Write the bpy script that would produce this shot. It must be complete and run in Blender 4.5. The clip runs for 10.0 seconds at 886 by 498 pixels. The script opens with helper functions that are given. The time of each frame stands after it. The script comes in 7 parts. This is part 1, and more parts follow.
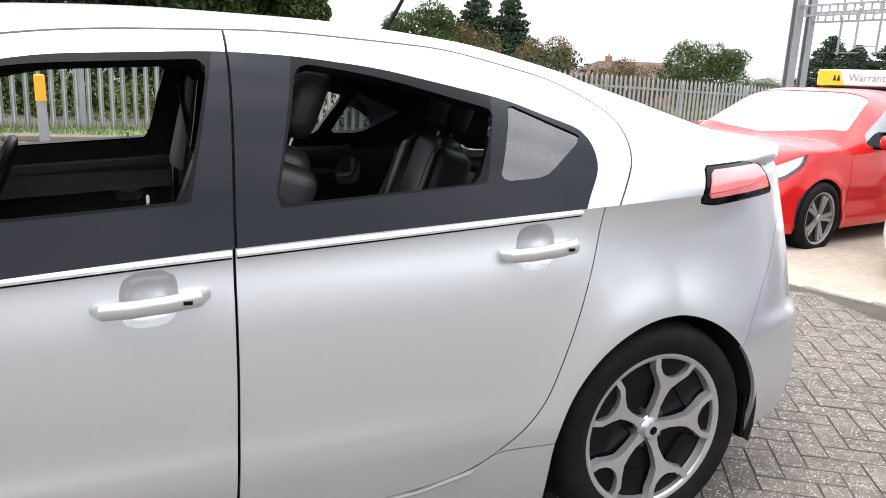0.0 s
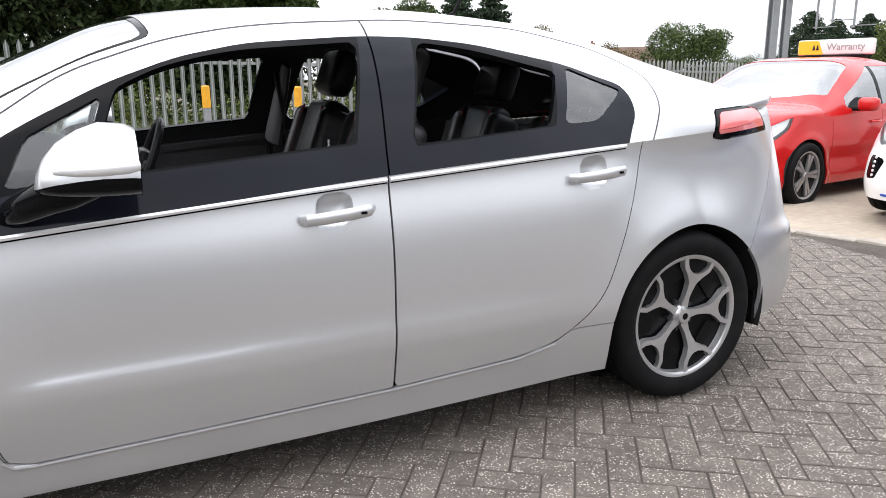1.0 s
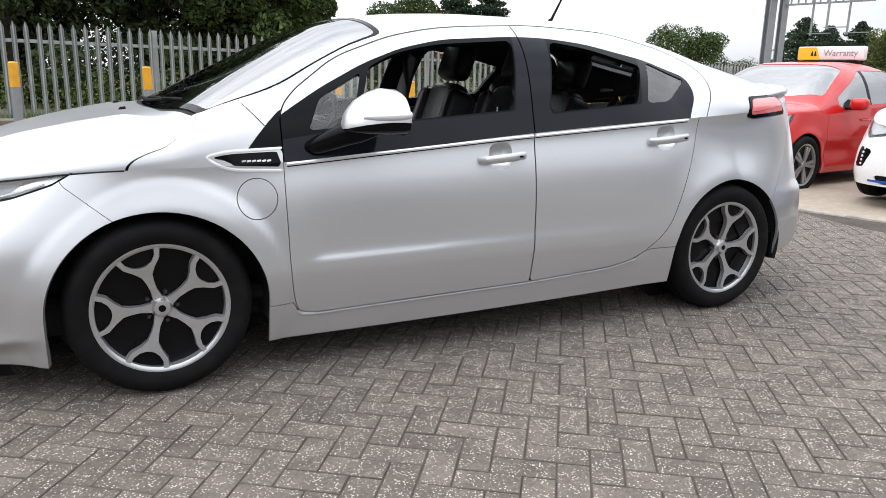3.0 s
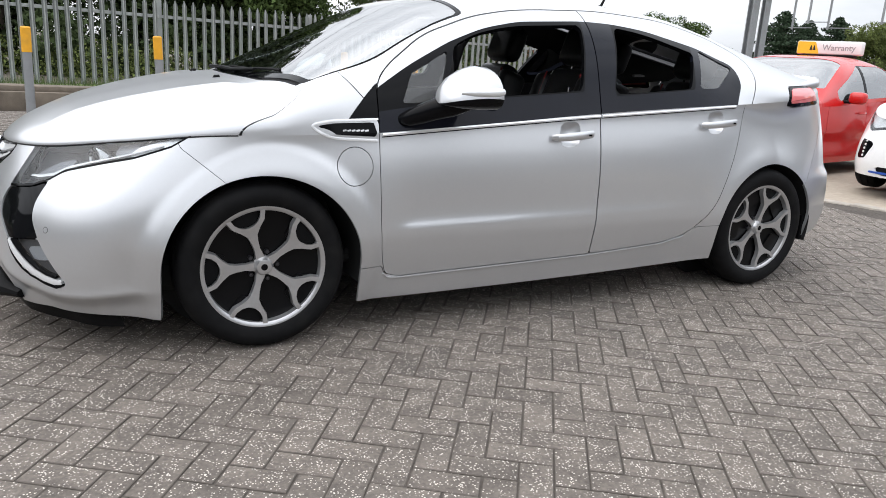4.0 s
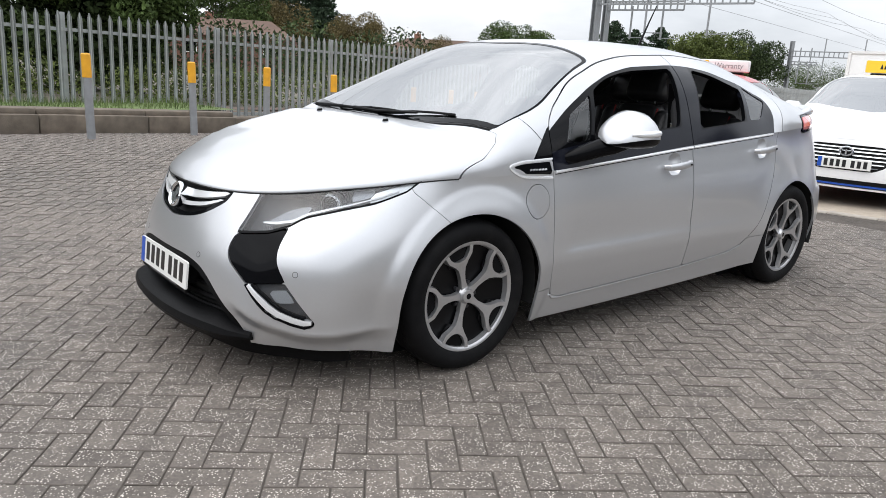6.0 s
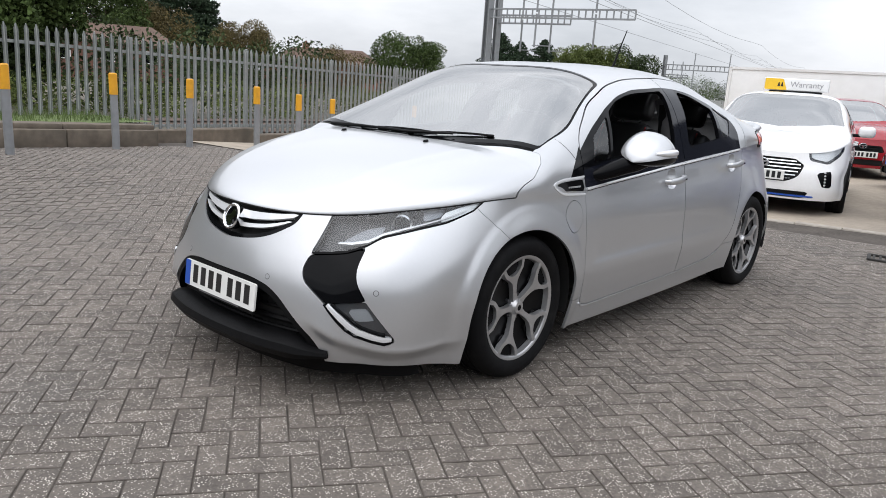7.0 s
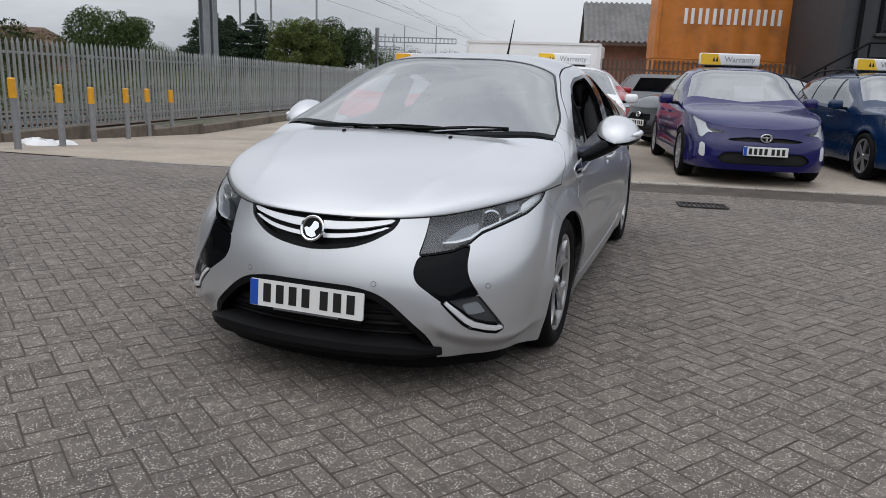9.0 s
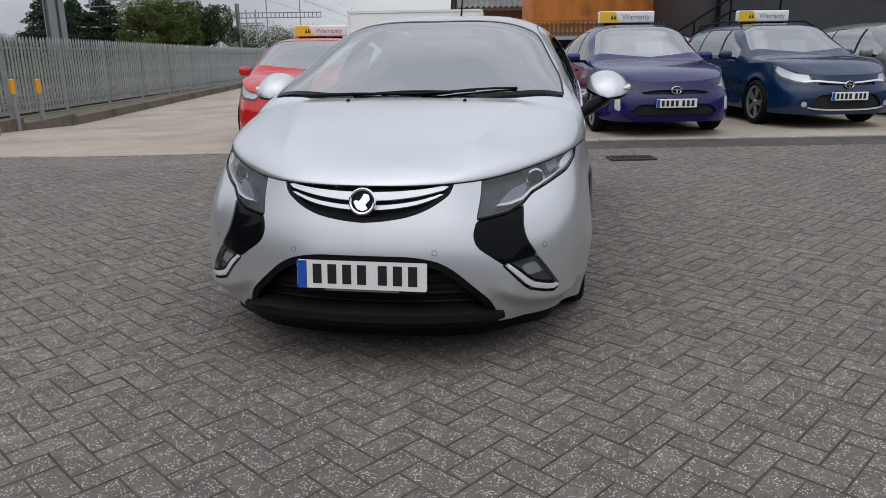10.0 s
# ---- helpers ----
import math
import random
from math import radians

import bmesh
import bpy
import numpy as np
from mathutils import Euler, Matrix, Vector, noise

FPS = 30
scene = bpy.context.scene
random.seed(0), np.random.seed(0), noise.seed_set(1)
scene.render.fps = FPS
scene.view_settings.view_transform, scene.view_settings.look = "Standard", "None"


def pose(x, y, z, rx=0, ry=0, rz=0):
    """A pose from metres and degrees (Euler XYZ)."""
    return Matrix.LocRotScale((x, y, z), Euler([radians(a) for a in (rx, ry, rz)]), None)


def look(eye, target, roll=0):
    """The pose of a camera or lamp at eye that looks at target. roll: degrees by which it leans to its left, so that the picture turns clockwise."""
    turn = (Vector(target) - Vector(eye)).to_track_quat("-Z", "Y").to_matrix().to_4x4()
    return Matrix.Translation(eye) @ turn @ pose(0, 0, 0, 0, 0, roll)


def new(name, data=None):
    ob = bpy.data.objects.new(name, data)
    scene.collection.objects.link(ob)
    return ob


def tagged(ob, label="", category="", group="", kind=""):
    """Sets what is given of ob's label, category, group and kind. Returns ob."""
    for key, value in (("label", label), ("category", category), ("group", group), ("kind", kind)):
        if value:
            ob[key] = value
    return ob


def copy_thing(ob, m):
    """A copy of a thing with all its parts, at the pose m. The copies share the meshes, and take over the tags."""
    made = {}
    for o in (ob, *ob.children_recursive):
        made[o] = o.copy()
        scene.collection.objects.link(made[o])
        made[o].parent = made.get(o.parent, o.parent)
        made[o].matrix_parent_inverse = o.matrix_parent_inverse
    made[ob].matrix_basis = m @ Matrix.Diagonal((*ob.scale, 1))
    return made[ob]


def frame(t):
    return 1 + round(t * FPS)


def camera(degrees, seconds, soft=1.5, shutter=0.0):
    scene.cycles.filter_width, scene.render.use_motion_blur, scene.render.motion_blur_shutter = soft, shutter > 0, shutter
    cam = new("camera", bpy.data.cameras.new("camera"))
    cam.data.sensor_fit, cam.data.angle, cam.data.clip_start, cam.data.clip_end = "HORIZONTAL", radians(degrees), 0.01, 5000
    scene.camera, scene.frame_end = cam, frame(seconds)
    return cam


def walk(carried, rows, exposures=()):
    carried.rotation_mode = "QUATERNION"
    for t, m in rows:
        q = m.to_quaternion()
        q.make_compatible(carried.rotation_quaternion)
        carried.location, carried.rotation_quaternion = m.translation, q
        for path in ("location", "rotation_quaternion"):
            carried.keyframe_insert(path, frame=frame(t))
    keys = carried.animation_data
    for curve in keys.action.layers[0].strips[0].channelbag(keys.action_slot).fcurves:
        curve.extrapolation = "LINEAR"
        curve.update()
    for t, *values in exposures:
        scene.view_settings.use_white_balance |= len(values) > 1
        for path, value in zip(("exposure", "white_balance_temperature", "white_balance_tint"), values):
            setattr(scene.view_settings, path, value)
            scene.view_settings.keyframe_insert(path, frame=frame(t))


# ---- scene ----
cam = camera(61.9, 10.0, soft=0.9)
PATH = [
    (0, (-0.042, -2.38, 1.274), (0.765, -0.605, 0.831), 2.7),
    (0.5, (-0.315, -2.629, 1.218), (0.559, -0.868, 0.85), 1.1),
    (1, (-0.58, -2.843, 1.194), (0.245, -1.079, 0.74), -0.3),
    (1.5, (-0.857, -3.009, 1.181), (0.116, -1.328, 0.703), -1.3),
    (2, (-1.061, -3.179, 1.177), (-0.108, -1.465, 0.784), 1.4),
    (2.5, (-1.266, -3.333, 1.177), (-0.428, -1.56, 0.783), 0.6),
    (3, (-1.541, -3.528, 1.159), (-0.691, -1.778, 0.693), 1.3),
    (3.2, (-1.624, -3.56, 1.163), (-0.788, -1.808, 0.679), 3.2),
    (4.3, (-2.219, -3.483, 1.13), (-1.26, -1.806, 0.613), 2.8),
    (4.5, (-2.38, -3.46, 1.158), (-1.384, -1.803, 0.646), 2.7),
    (5, (-2.654, -3.336, 1.198), (-1.614, -1.687, 0.754), 3.9),
    (5.5, (-2.943, -3.161, 1.216), (-1.739, -1.632, 0.756), 4.2),
    (6, (-3.317, -3.009, 1.234), (-2.064, -1.525, 0.757), 3.5),
    (6.2, (-3.42, -2.94, 1.23), (-2.152, -1.464, 0.768), 4.7),
    (7.3, (-4.098, -2.496, 1.266), (-2.565, -1.291, 0.82), 3.0),
    (7.5, (-4.206, -2.395, 1.271), (-2.645, -1.229, 0.816), 2.7),
    (8, (-4.422, -2.068, 1.258), (-2.751, -1.058, 0.821), 3.0),
    (8.5, (-4.679, -1.76, 1.285), (-2.906, -0.947, 0.845), 3.5),
    (9, (-4.808, -1.468, 1.294), (-2.973, -0.822, 0.83), 2.1),
    (9.5, (-4.886, -1.142, 1.267), (-3.007, -0.646, 0.792), 2.8),
    (10, (-4.946, -0.782, 1.241), (-3.045, -0.454, 0.711), -0.8),
]
EXPOSURES = [(0.0, 0.94, 6550, 12), (1.0, 0.65, 6550, 12), (2.5, 0.40, 6500, 11), (4.5, 0.31, 6450, 10), (6.2, 0.18, 6450, 10), (7.5, -0.16, 6400, 11), (8.5, -0.42, 6350, 11), (10.0, -0.60, 6250, 11)]
walk(cam, [(t, look(eye, target, roll)) for t, eye, target, roll in PATH], EXPOSURES)

# ---- sky and light: a bright overcast day ----
SUN_UP, SUN_ROUND = 58.0, 285.0
world = bpy.data.worlds.new("overcast_sky")
scene.world = world
world.use_nodes = True
wn, wl = world.node_tree.nodes, world.node_tree.links.new
sky = wn.new("ShaderNodeTexSky")
sky.sky_type, sky.sun_disc, sky.sun_elevation, sky.sun_rotation = "NISHITA", False, radians(SUN_UP), radians(SUN_ROUND)
sky.air_density, sky.dust_density = 1.0, 4.0
tc, mapping = wn.new("ShaderNodeTexCoord"), wn.new("ShaderNodeMapping")
mapping.inputs["Scale"].default_value = (1.0, 1.0, 3.2)
clouds, ramp = wn.new("ShaderNodeTexNoise"), wn.new("ShaderNodeValToRGB")
clouds.inputs["Scale"].default_value, clouds.inputs["Detail"].default_value, clouds.inputs["Roughness"].default_value = 1.7, 7.0, 0.55
ramp.color_ramp.elements[0].position, ramp.color_ramp.elements[0].color = 0.36, (0.60, 0.63, 0.67, 1)
ramp.color_ramp.elements[1].position, ramp.color_ramp.elements[1].color = 0.62, (0.965, 0.985, 1.02, 1)
dim, mixer = wn.new("ShaderNodeVectorMath"), wn.new("ShaderNodeMix")
dim.operation = "SCALE"
dim.inputs["Scale"].default_value = 0.10
mixer.data_type = "RGBA"
mixer.inputs["Factor"].default_value = 0.88
wl(tc.outputs["Generated"], mapping.inputs["Vector"]), wl(mapping.outputs["Vector"], clouds.inputs["Vector"]), wl(clouds.outputs["Fac"], ramp.inputs["Fac"])
wl(sky.outputs["Color"], dim.inputs[0]), wl(dim.outputs["Vector"], mixer.inputs["A"]), wl(ramp.outputs["Color"], mixer.inputs["B"])
# an overcast sky is brighter overhead than at the horizon
split, rise, grade = wn.new("ShaderNodeSeparateXYZ"), wn.new("ShaderNodeMapRange"), wn.new("ShaderNodeVectorMath")
rise.inputs["From Min"].default_value, rise.inputs["From Max"].default_value, rise.inputs["To Min"].default_value, rise.inputs["To Max"].default_value = 0.0, 0.9, 1.10, 2.25
grade.operation = "SCALE"
wl(tc.outputs["Generated"], split.inputs[0]), wl(split.outputs["Z"], rise.inputs["Value"]), wl(mixer.outputs["Result"], grade.inputs[0]), wl(rise.outputs["Result"], grade.inputs["Scale"])
# and brighter towards the veiled sun
toward, glow, veil = wn.new("ShaderNodeVectorMath"), wn.new("ShaderNodeMapRange"), wn.new("ShaderNodeVectorMath")
toward.operation, veil.operation = "DOT_PRODUCT", "SCALE"
toward.inputs[1].default_value = (math.cos(radians(SUN_UP)) * math.sin(radians(SUN_ROUND)), math.cos(radians(SUN_UP)) * math.cos(radians(SUN_ROUND)), math.sin(radians(SUN_UP)))
glow.inputs["From Min"].default_value, glow.inputs["From Max"].default_value, glow.inputs["To Min"].default_value, glow.inputs["To Max"].default_value = -1.0, 1.0, 0.90, 1.10
wl(tc.outputs["Generated"], toward.inputs[0]), wl(toward.outputs["Value"], glow.inputs["Value"]), wl(grade.outputs["Vector"], veil.inputs[0]), wl(glow.outputs["Result"], veil.inputs["Scale"])
wl(veil.outputs["Vector"], wn["Background"].inputs["Color"])
wn["Background"].inputs["Strength"].default_value = 1.0
sun = new("sun", bpy.data.lights.new("sun", "SUN"))
sun.data.energy, sun.data.angle, sun.data.color = 0.6, radians(80), (1.0, 0.98, 0.95)
sun.matrix_world = look((0, 0, 30), (30 * math.cos(radians(SUN_UP)) * math.sin(radians(SUN_ROUND)) * -1, 30 * math.cos(radians(SUN_UP)) * math.cos(radians(SUN_ROUND)) * -1, 30 - 30 * math.sin(radians(SUN_UP))))

# ---- geometry helpers ----
def cubic(t, vals):
    """A smooth curve (natural cubic spline) through vals at the knots t."""
    t, y = np.asarray(t, float), np.asarray(vals, float)
    y = y.reshape(len(t), -1)
    h, n = np.diff(t), len(t)
    A, r = np.eye(n), np.zeros_like(y)
    for i in range(1, n - 1):
        A[i, i - 1:i + 2] = h[i - 1], 2 * (h[i - 1] + h[i]), h[i]
        r[i] = 6 * ((y[i + 1] - y[i]) / h[i] - (y[i] - y[i - 1]) / h[i - 1])
    m = np.linalg.solve(A, r)

    def at(q):
        q = np.asarray(q, float)
        i = np.clip(np.searchsorted(t, q) - 1, 0, n - 2)
        a, b = (t[i + 1] - q)[..., None], (q - t[i])[..., None]
        hi = h[i][..., None]
        v = (m[i] * a ** 3 + m[i + 1] * b ** 3) / (6 * hi) + (y[i] / hi - m[i] * hi / 6) * a + (y[i + 1] / hi - m[i + 1] * hi / 6) * b
        return v[..., 0] if v.shape[-1] == 1 else v
    return at


def table(*pairs):
    """A monotone smooth function through (x, value) pairs."""
    x, y = np.array(pairs, float).T
    d = np.diff(y) / np.diff(x)
    m = np.concatenate([[d[0]], np.where(d[:-1] * d[1:] > 0, 2 * d[:-1] * d[1:] / (d[:-1] + d[1:] + 1e-12), 0), [d[-1]]])

    def at(q):
        q = np.clip(np.asarray(q, float), x[0], x[-1])
        i = np.clip(np.searchsorted(x, q) - 1, 0, len(x) - 2)
        h = x[i + 1] - x[i]
        s = (q - x[i]) / h
        return (2 * s ** 3 - 3 * s ** 2 + 1) * y[i] + (s ** 3 - 2 * s ** 2 + s) * h * m[i] + (3 * s ** 2 - 2 * s ** 3) * y[i + 1] + (s ** 3 - s ** 2) * h * m[i + 1]
    return at


def smooth(a, b, x):
    s = np.clip((np.asarray(x, float) - a) / (b - a), 0, 1)
    return s * s * (3 - 2 * s)


def rounded(pts, r=0.02, n=5):
    """A closed outline with its corners rounded; r is one radius or one for each corner."""
    pts = [np.array(p, float) for p in pts]
    rs = r if isinstance(r, (list, tuple)) else [r] * len(pts)
    out = []
    for i, p in enumerate(pts):
        a, b = pts[i - 1] - p, pts[(i + 1) % len(pts)] - p
        la, lb = np.hypot(*a), np.hypot(*b)
        k = min(rs[i], la * 0.49, lb * 0.49)
        p0, p1 = p + a / la * k, p + b / lb * k
        for j in range(n + 1):
            s = j / n
            out.append((1 - s) ** 2 * p0 + 2 * s * (1 - s) * p + s * s * p1)
    return np.array(out)


def inside(pts, outline):
    """Signed distance of 2D points to a closed outline, positive within."""
    pts, o = np.asarray(pts, float), np.asarray(outline, float)
    best, odd = np.full(len(pts), 1e9), np.zeros(len(pts), bool)
    for a, b in zip(o, np.roll(o, -1, 0)):
        d = b - a
        L = d @ d
        if L < 1e-14:
            continue
        s = np.clip(((pts - a) @ d) / L, 0, 1)
        best = np.minimum(best, np.hypot(*(pts - a - s[:, None] * d).T))
        if a[1] != b[1]:
            c = ((a[1] > pts[:, 1]) != (b[1] > pts[:, 1])) & (pts[:, 0] < d[0] * (pts[:, 1] - a[1]) / d[1] + a[0])
            odd ^= c
    return np.where(odd, best, -best)


class Sheet:
    """A smooth surface as vertices, normals, two surface coordinates and faces, to be cut into panels."""

    def __init__(self, P, N, A, F):
        self.P, self.N, self.A, self.F = P, N, A, F

    @staticmethod
    def grid(P, A, out=(0, 0, 0)):
        nu, nv = P.shape[:2]
        V = P.reshape(-1, 3)
        idx = np.arange(nu * nv).reshape(nu, nv)
        Q = np.stack([idx[:-1, :-1], idx[1:, :-1], idx[1:, 1:], idx[:-1, 1:]], -1).reshape(-1, 4)
        fn = np.cross(V[Q[:, 2]] - V[Q[:, 0]], V[Q[:, 3]] - V[Q[:, 1]])
        N = np.zeros_like(V)
        for k in range(4):
            np.add.at(N, Q[:, k], fn)
        N[np.abs(V[:, 1]) < 1e-5, 1] = 0.0
        N /= np.linalg.norm(N, axis=1)[:, None] + 1e-12
        c = V - np.array(out, float)
        if (N * c).sum() < 0:
            N, Q = -N, Q[:, ::-1]
        return Sheet(V, N, A.reshape(-1, A.shape[-1]), [tuple(q) for q in Q])

    def cut(self, f):
        """The part where f, a value for each vertex, is positive."""
        f = np.asarray(f, float)
        P, N, A = list(self.P), list(self.N), list(self.A)
        pos = f >= 0
        made, faces = {}, []
        for q in self.F:
            k = [pos[i] for i in q]
            if all(k):
                faces.append(q)
            elif any(k):
                new_face = []
                for i, j in zip(q, q[1:] + q[:1]):
                    if pos[i]:
                        new_face.append(i)
                    if pos[i] != pos[j]:
                        e = (min(i, j), max(i, j))
                        if e not in made:
                            s = f[e[0]] / (f[e[0]] - f[e[1]])
                            made[e] = len(P)
                            P.append(P[e[0]] * (1 - s) + P[e[1]] * s)
                            nn = N[e[0]] * (1 - s) + N[e[1]] * s
                            N.append(nn / (np.linalg.norm(nn) + 1e-12))
                            A.append(A[e[0]] * (1 - s) + A[e[1]] * s)
                        new_face.append(made[e])
                if len(new_face) > 2:
                    faces.append(tuple(new_face))
        used = sorted({i for q in faces for i in q})
        back = {i: k for k, i in enumerate(used)}
        take = lambda v: np.array([v[i] for i in used]) if used else np.zeros((0, 3))
        return Sheet(take(P), take(N), take(A), [tuple(back[i] for i in q) for q in faces])

    def keep(self, outline, margin=0.0, axes=(0, 1)):
        """The part within an outline drawn in two of the surface's coordinates, margin inside it."""
        return self.cut(inside(self.A[:, list(axes)], outline) - margin)

    def drop(self, outline, margin=0.0, axes=(0, 1)):
        """The part outside an outline, margin away from it."""
        return self.cut(-inside(self.A[:, list(axes)], outline) - margin)

    def moved(self, d):
        return Sheet(self.P + self.N * d, self.N, self.A, self.F)

    def flipped(self):
        """The mirror image on the car's other side."""
        m = np.array([1, -1, 1])
        return Sheet(self.P * m, self.N * m, self.A, [q[::-1] for q in self.F])

    def solid(self, least=0.002):
        """Without loose slivers smaller than least square metres."""
        root = list(range(len(self.P)))

        def find(i):
            while root[i] != i:
                root[i] = root[root[i]]
                i = root[i]
            return i
        for q in self.F:
            for i in q[1:]:
                root[find(i)] = find(q[0])
        area = {}
        for q in self.F:
            a = 0.0
            for i in range(1, len(q) - 1):
                a += np.linalg.norm(np.cross(self.P[q[i]] - self.P[q[0]], self.P[q[i + 1]] - self.P[q[0]])) / 2
            area[find(q[0])] = area.get(find(q[0]), 0) + a
        return Sheet(self.P, self.N, self.A, [q for q in self.F if area[find(q[0])] >= least])

    def spot(self, q, axes=(0, 1)):
        """The place and normal of the surface at two of its coordinates."""
        B = self.A[:, list(axes)]
        d = np.hypot(*(B - np.array(q, float)).T)
        j = np.argpartition(d, 9)[:9]
        j = j[np.argsort(d[j])]
        M = np.column_stack([np.ones(len(j)), B[j] - np.array(q, float)])
        w = np.sqrt(1 / (d[j] + 0.004))[:, None]
        p = np.linalg.lstsq(M * w, self.P[j] * w, rcond=None)[0][0]
        n = self.N[j[:4]].mean(0)
        return p, n / np.linalg.norm(n)

    def ribbon(self, line, width, lift=0.004, deep=0.006, axes=(0, 1), per=3):
        """A slim raised band along an open line; width is one number or one for each point of the line."""
        line = np.array(line, float)
        ws = np.array(width if isinstance(width, (list, tuple)) else [width] * len(line), float)
        t = np.linspace(0, len(line) - 1, (len(line) - 1) * per + 1)
        L = np.stack([np.interp(t, np.arange(len(line)), line[:, k]) for k in (0, 1)], -1)
        W = np.interp(t, np.arange(len(line)), ws)
        D = np.gradient(L, axis=0)
        D /= np.linalg.norm(D, axis=1)[:, None]
        V, F = [], []
        for p, d, w in zip(L, D, W):
            side = np.array([-d[1], d[0]]) * w / 2
            (a, na), (b, nb) = self.spot(p + side, axes), self.spot(p - side, axes)
            V += [tuple(a - na * deep), tuple(a + na * lift * 0.7), tuple((a + b) / 2 + (na + nb) / 2 * lift), tuple(b + nb * lift * 0.7), tuple(b - nb * deep)]
        n = len(L)
        for i in range(n - 1):
            F += [(i * 5 + j, i * 5 + j + 1, (i + 1) * 5 + j + 1, (i + 1) * 5 + j) for j in range(4)]
        F += [(0, 1, 2, 3, 4), tuple(range(n * 5 - 5, n * 5))]
        return V, F

    def plus(self, other):
        k = len(self.P)
        return Sheet(np.concatenate([self.P, other.P]), np.concatenate([self.N, other.N]), np.concatenate([self.A, other.A]), self.F + [tuple(i + k for i in q) for q in other.F])


def body_sheets(low, top, profile, centre, section, step=0.02, rows=44, zbot=0.16, cols=34, late=None):
    """The two skins of one half of a car, cut by its widest line: the sides with both bumpers (coordinates: x, z, way round from the nose, y), and bonnet, glass and roof (x, z, y, y).
    low: the outline of the sides in plan, nose to tail; top: the line in space where the sides end; profile(x, z): how far the sides lie inside low;
    centre(x): the height along the middle; section(x): roundness and lean of the cross section, and how late the lean sets in."""
    low, top = np.array(low, float), np.array(top, float)
    way = np.concatenate([[0], np.cumsum(np.hypot(*np.diff(low, axis=0).T))])
    lo, to = cubic(way, low), cubic(way, top)
    u = np.linspace(0, way[-1], int(way[-1] / step))
    B, T = lo(u), to(u)
    d = np.gradient(B, axis=0)
    n_in = np.stack([-d[:, 1], d[:, 0]], -1)
    n_in /= np.linalg.norm(n_in, axis=1)[:, None]
    n_in[(n_in * (np.array([0.0, 0.0]) - B)).sum(1) < 0] *= -1
    v = np.linspace(0, 1, rows)
    Z = zbot(B[:, 0])[:, None] * (1 - v) + T[:, 2:3] * v
    off = profile(np.repeat(B[:, :1], rows, 1), Z, np.repeat(u[:, None], rows, 1))
    power = np.full(len(u), 3.0) if late is None else late(B[:, 0])
    w = (v[None] ** power[:, None])[..., None]
    XY = (B[:, None] + n_in[:, None] * off[..., None]) * (1 - w) + T[:, None, :2] * w
    P = np.concatenate([XY, Z[..., None]], -1)
    A = np.stack([P[..., 0], P[..., 2], np.repeat(u[:, None], rows, 1), P[..., 1]], -1)
    side = Sheet.grid(P, A, out=(0, 0, 0.5))
    x, yT, zT = T[:, 0], T[:, 1], T[:, 2]
    keep = np.concatenate([[True], np.diff(x) > 0])
    x, yT, zT = x[keep], yT[keep], zT[keep]
    ang = np.linspace(0, 1, cols)
    ang = (np.pi / 2) * (0.5 * ang + 0.5 * smooth(0, 1, ang))
    nn, lean, hold = section(x)
    c, s = np.cos(ang)[None] ** (2 / nn[:, None]), np.sin(ang)[None] ** (2 / nn[:, None])
    c[:, -1], s[:, 0] = 0, 0
    h = np.maximum(centre(x) - zT, 0.0)
    Y = yT[:, None] * c * (1 - lean[:, None] * s ** hold[:, None])
    Zu = zT[:, None] + h[:, None] * s
    X = np.repeat(x[:, None], cols, 1)
    P = np.stack([X, Y, Zu], -1)
    upper = Sheet.grid(P, np.stack([X, Zu, Y, Y], -1), out=(0, 0, 0.3))
    return side, upper

# ---- mesh helpers ----
def joined(*gs):
    V, F = [], []
    for v, f in gs:
        k = len(V)
        V += [tuple(p) for p in v]
        F += [tuple(i + k for i in q) for q in f]
    return V, F


def placed(g, m):
    return [tuple(m @ Vector(p)) for p in g[0]], g[1]


def box(cx, cy, cz, sx, sy, sz, bevel=0.0, seg=1):
    bm = bmesh.new()
    bmesh.ops.create_cube(bm, size=1)
    for v in bm.verts:
        v.co = (v.co.x * sx, v.co.y * sy, v.co.z * sz)
    if bevel:
        bmesh.ops.bevel(bm, geom=list(bm.edges), offset=bevel, segments=seg, affect="EDGES", profile=0.5)
    bm.verts.index_update()
    g = [(v.co.x + cx, v.co.y + cy, v.co.z + cz) for v in bm.verts], [tuple(v.index for v in f.verts) for f in bm.faces]
    bm.free()
    return g


def lathe(profile, n=32, closed=False):
    """A body of revolution about y from (radius, y) pairs."""
    k = len(profile)
    V = [(r * math.cos(2 * math.pi * i / n), y, r * math.sin(2 * math.pi * i / n)) for i in range(n) for r, y in profile]
    F = [(i * k + j, i * k + (j + 1) % k, ((i + 1) % n) * k + (j + 1) % k, ((i + 1) % n) * k + j) for i in range(n) for j in range(k if closed else k - 1)]
    return V, F


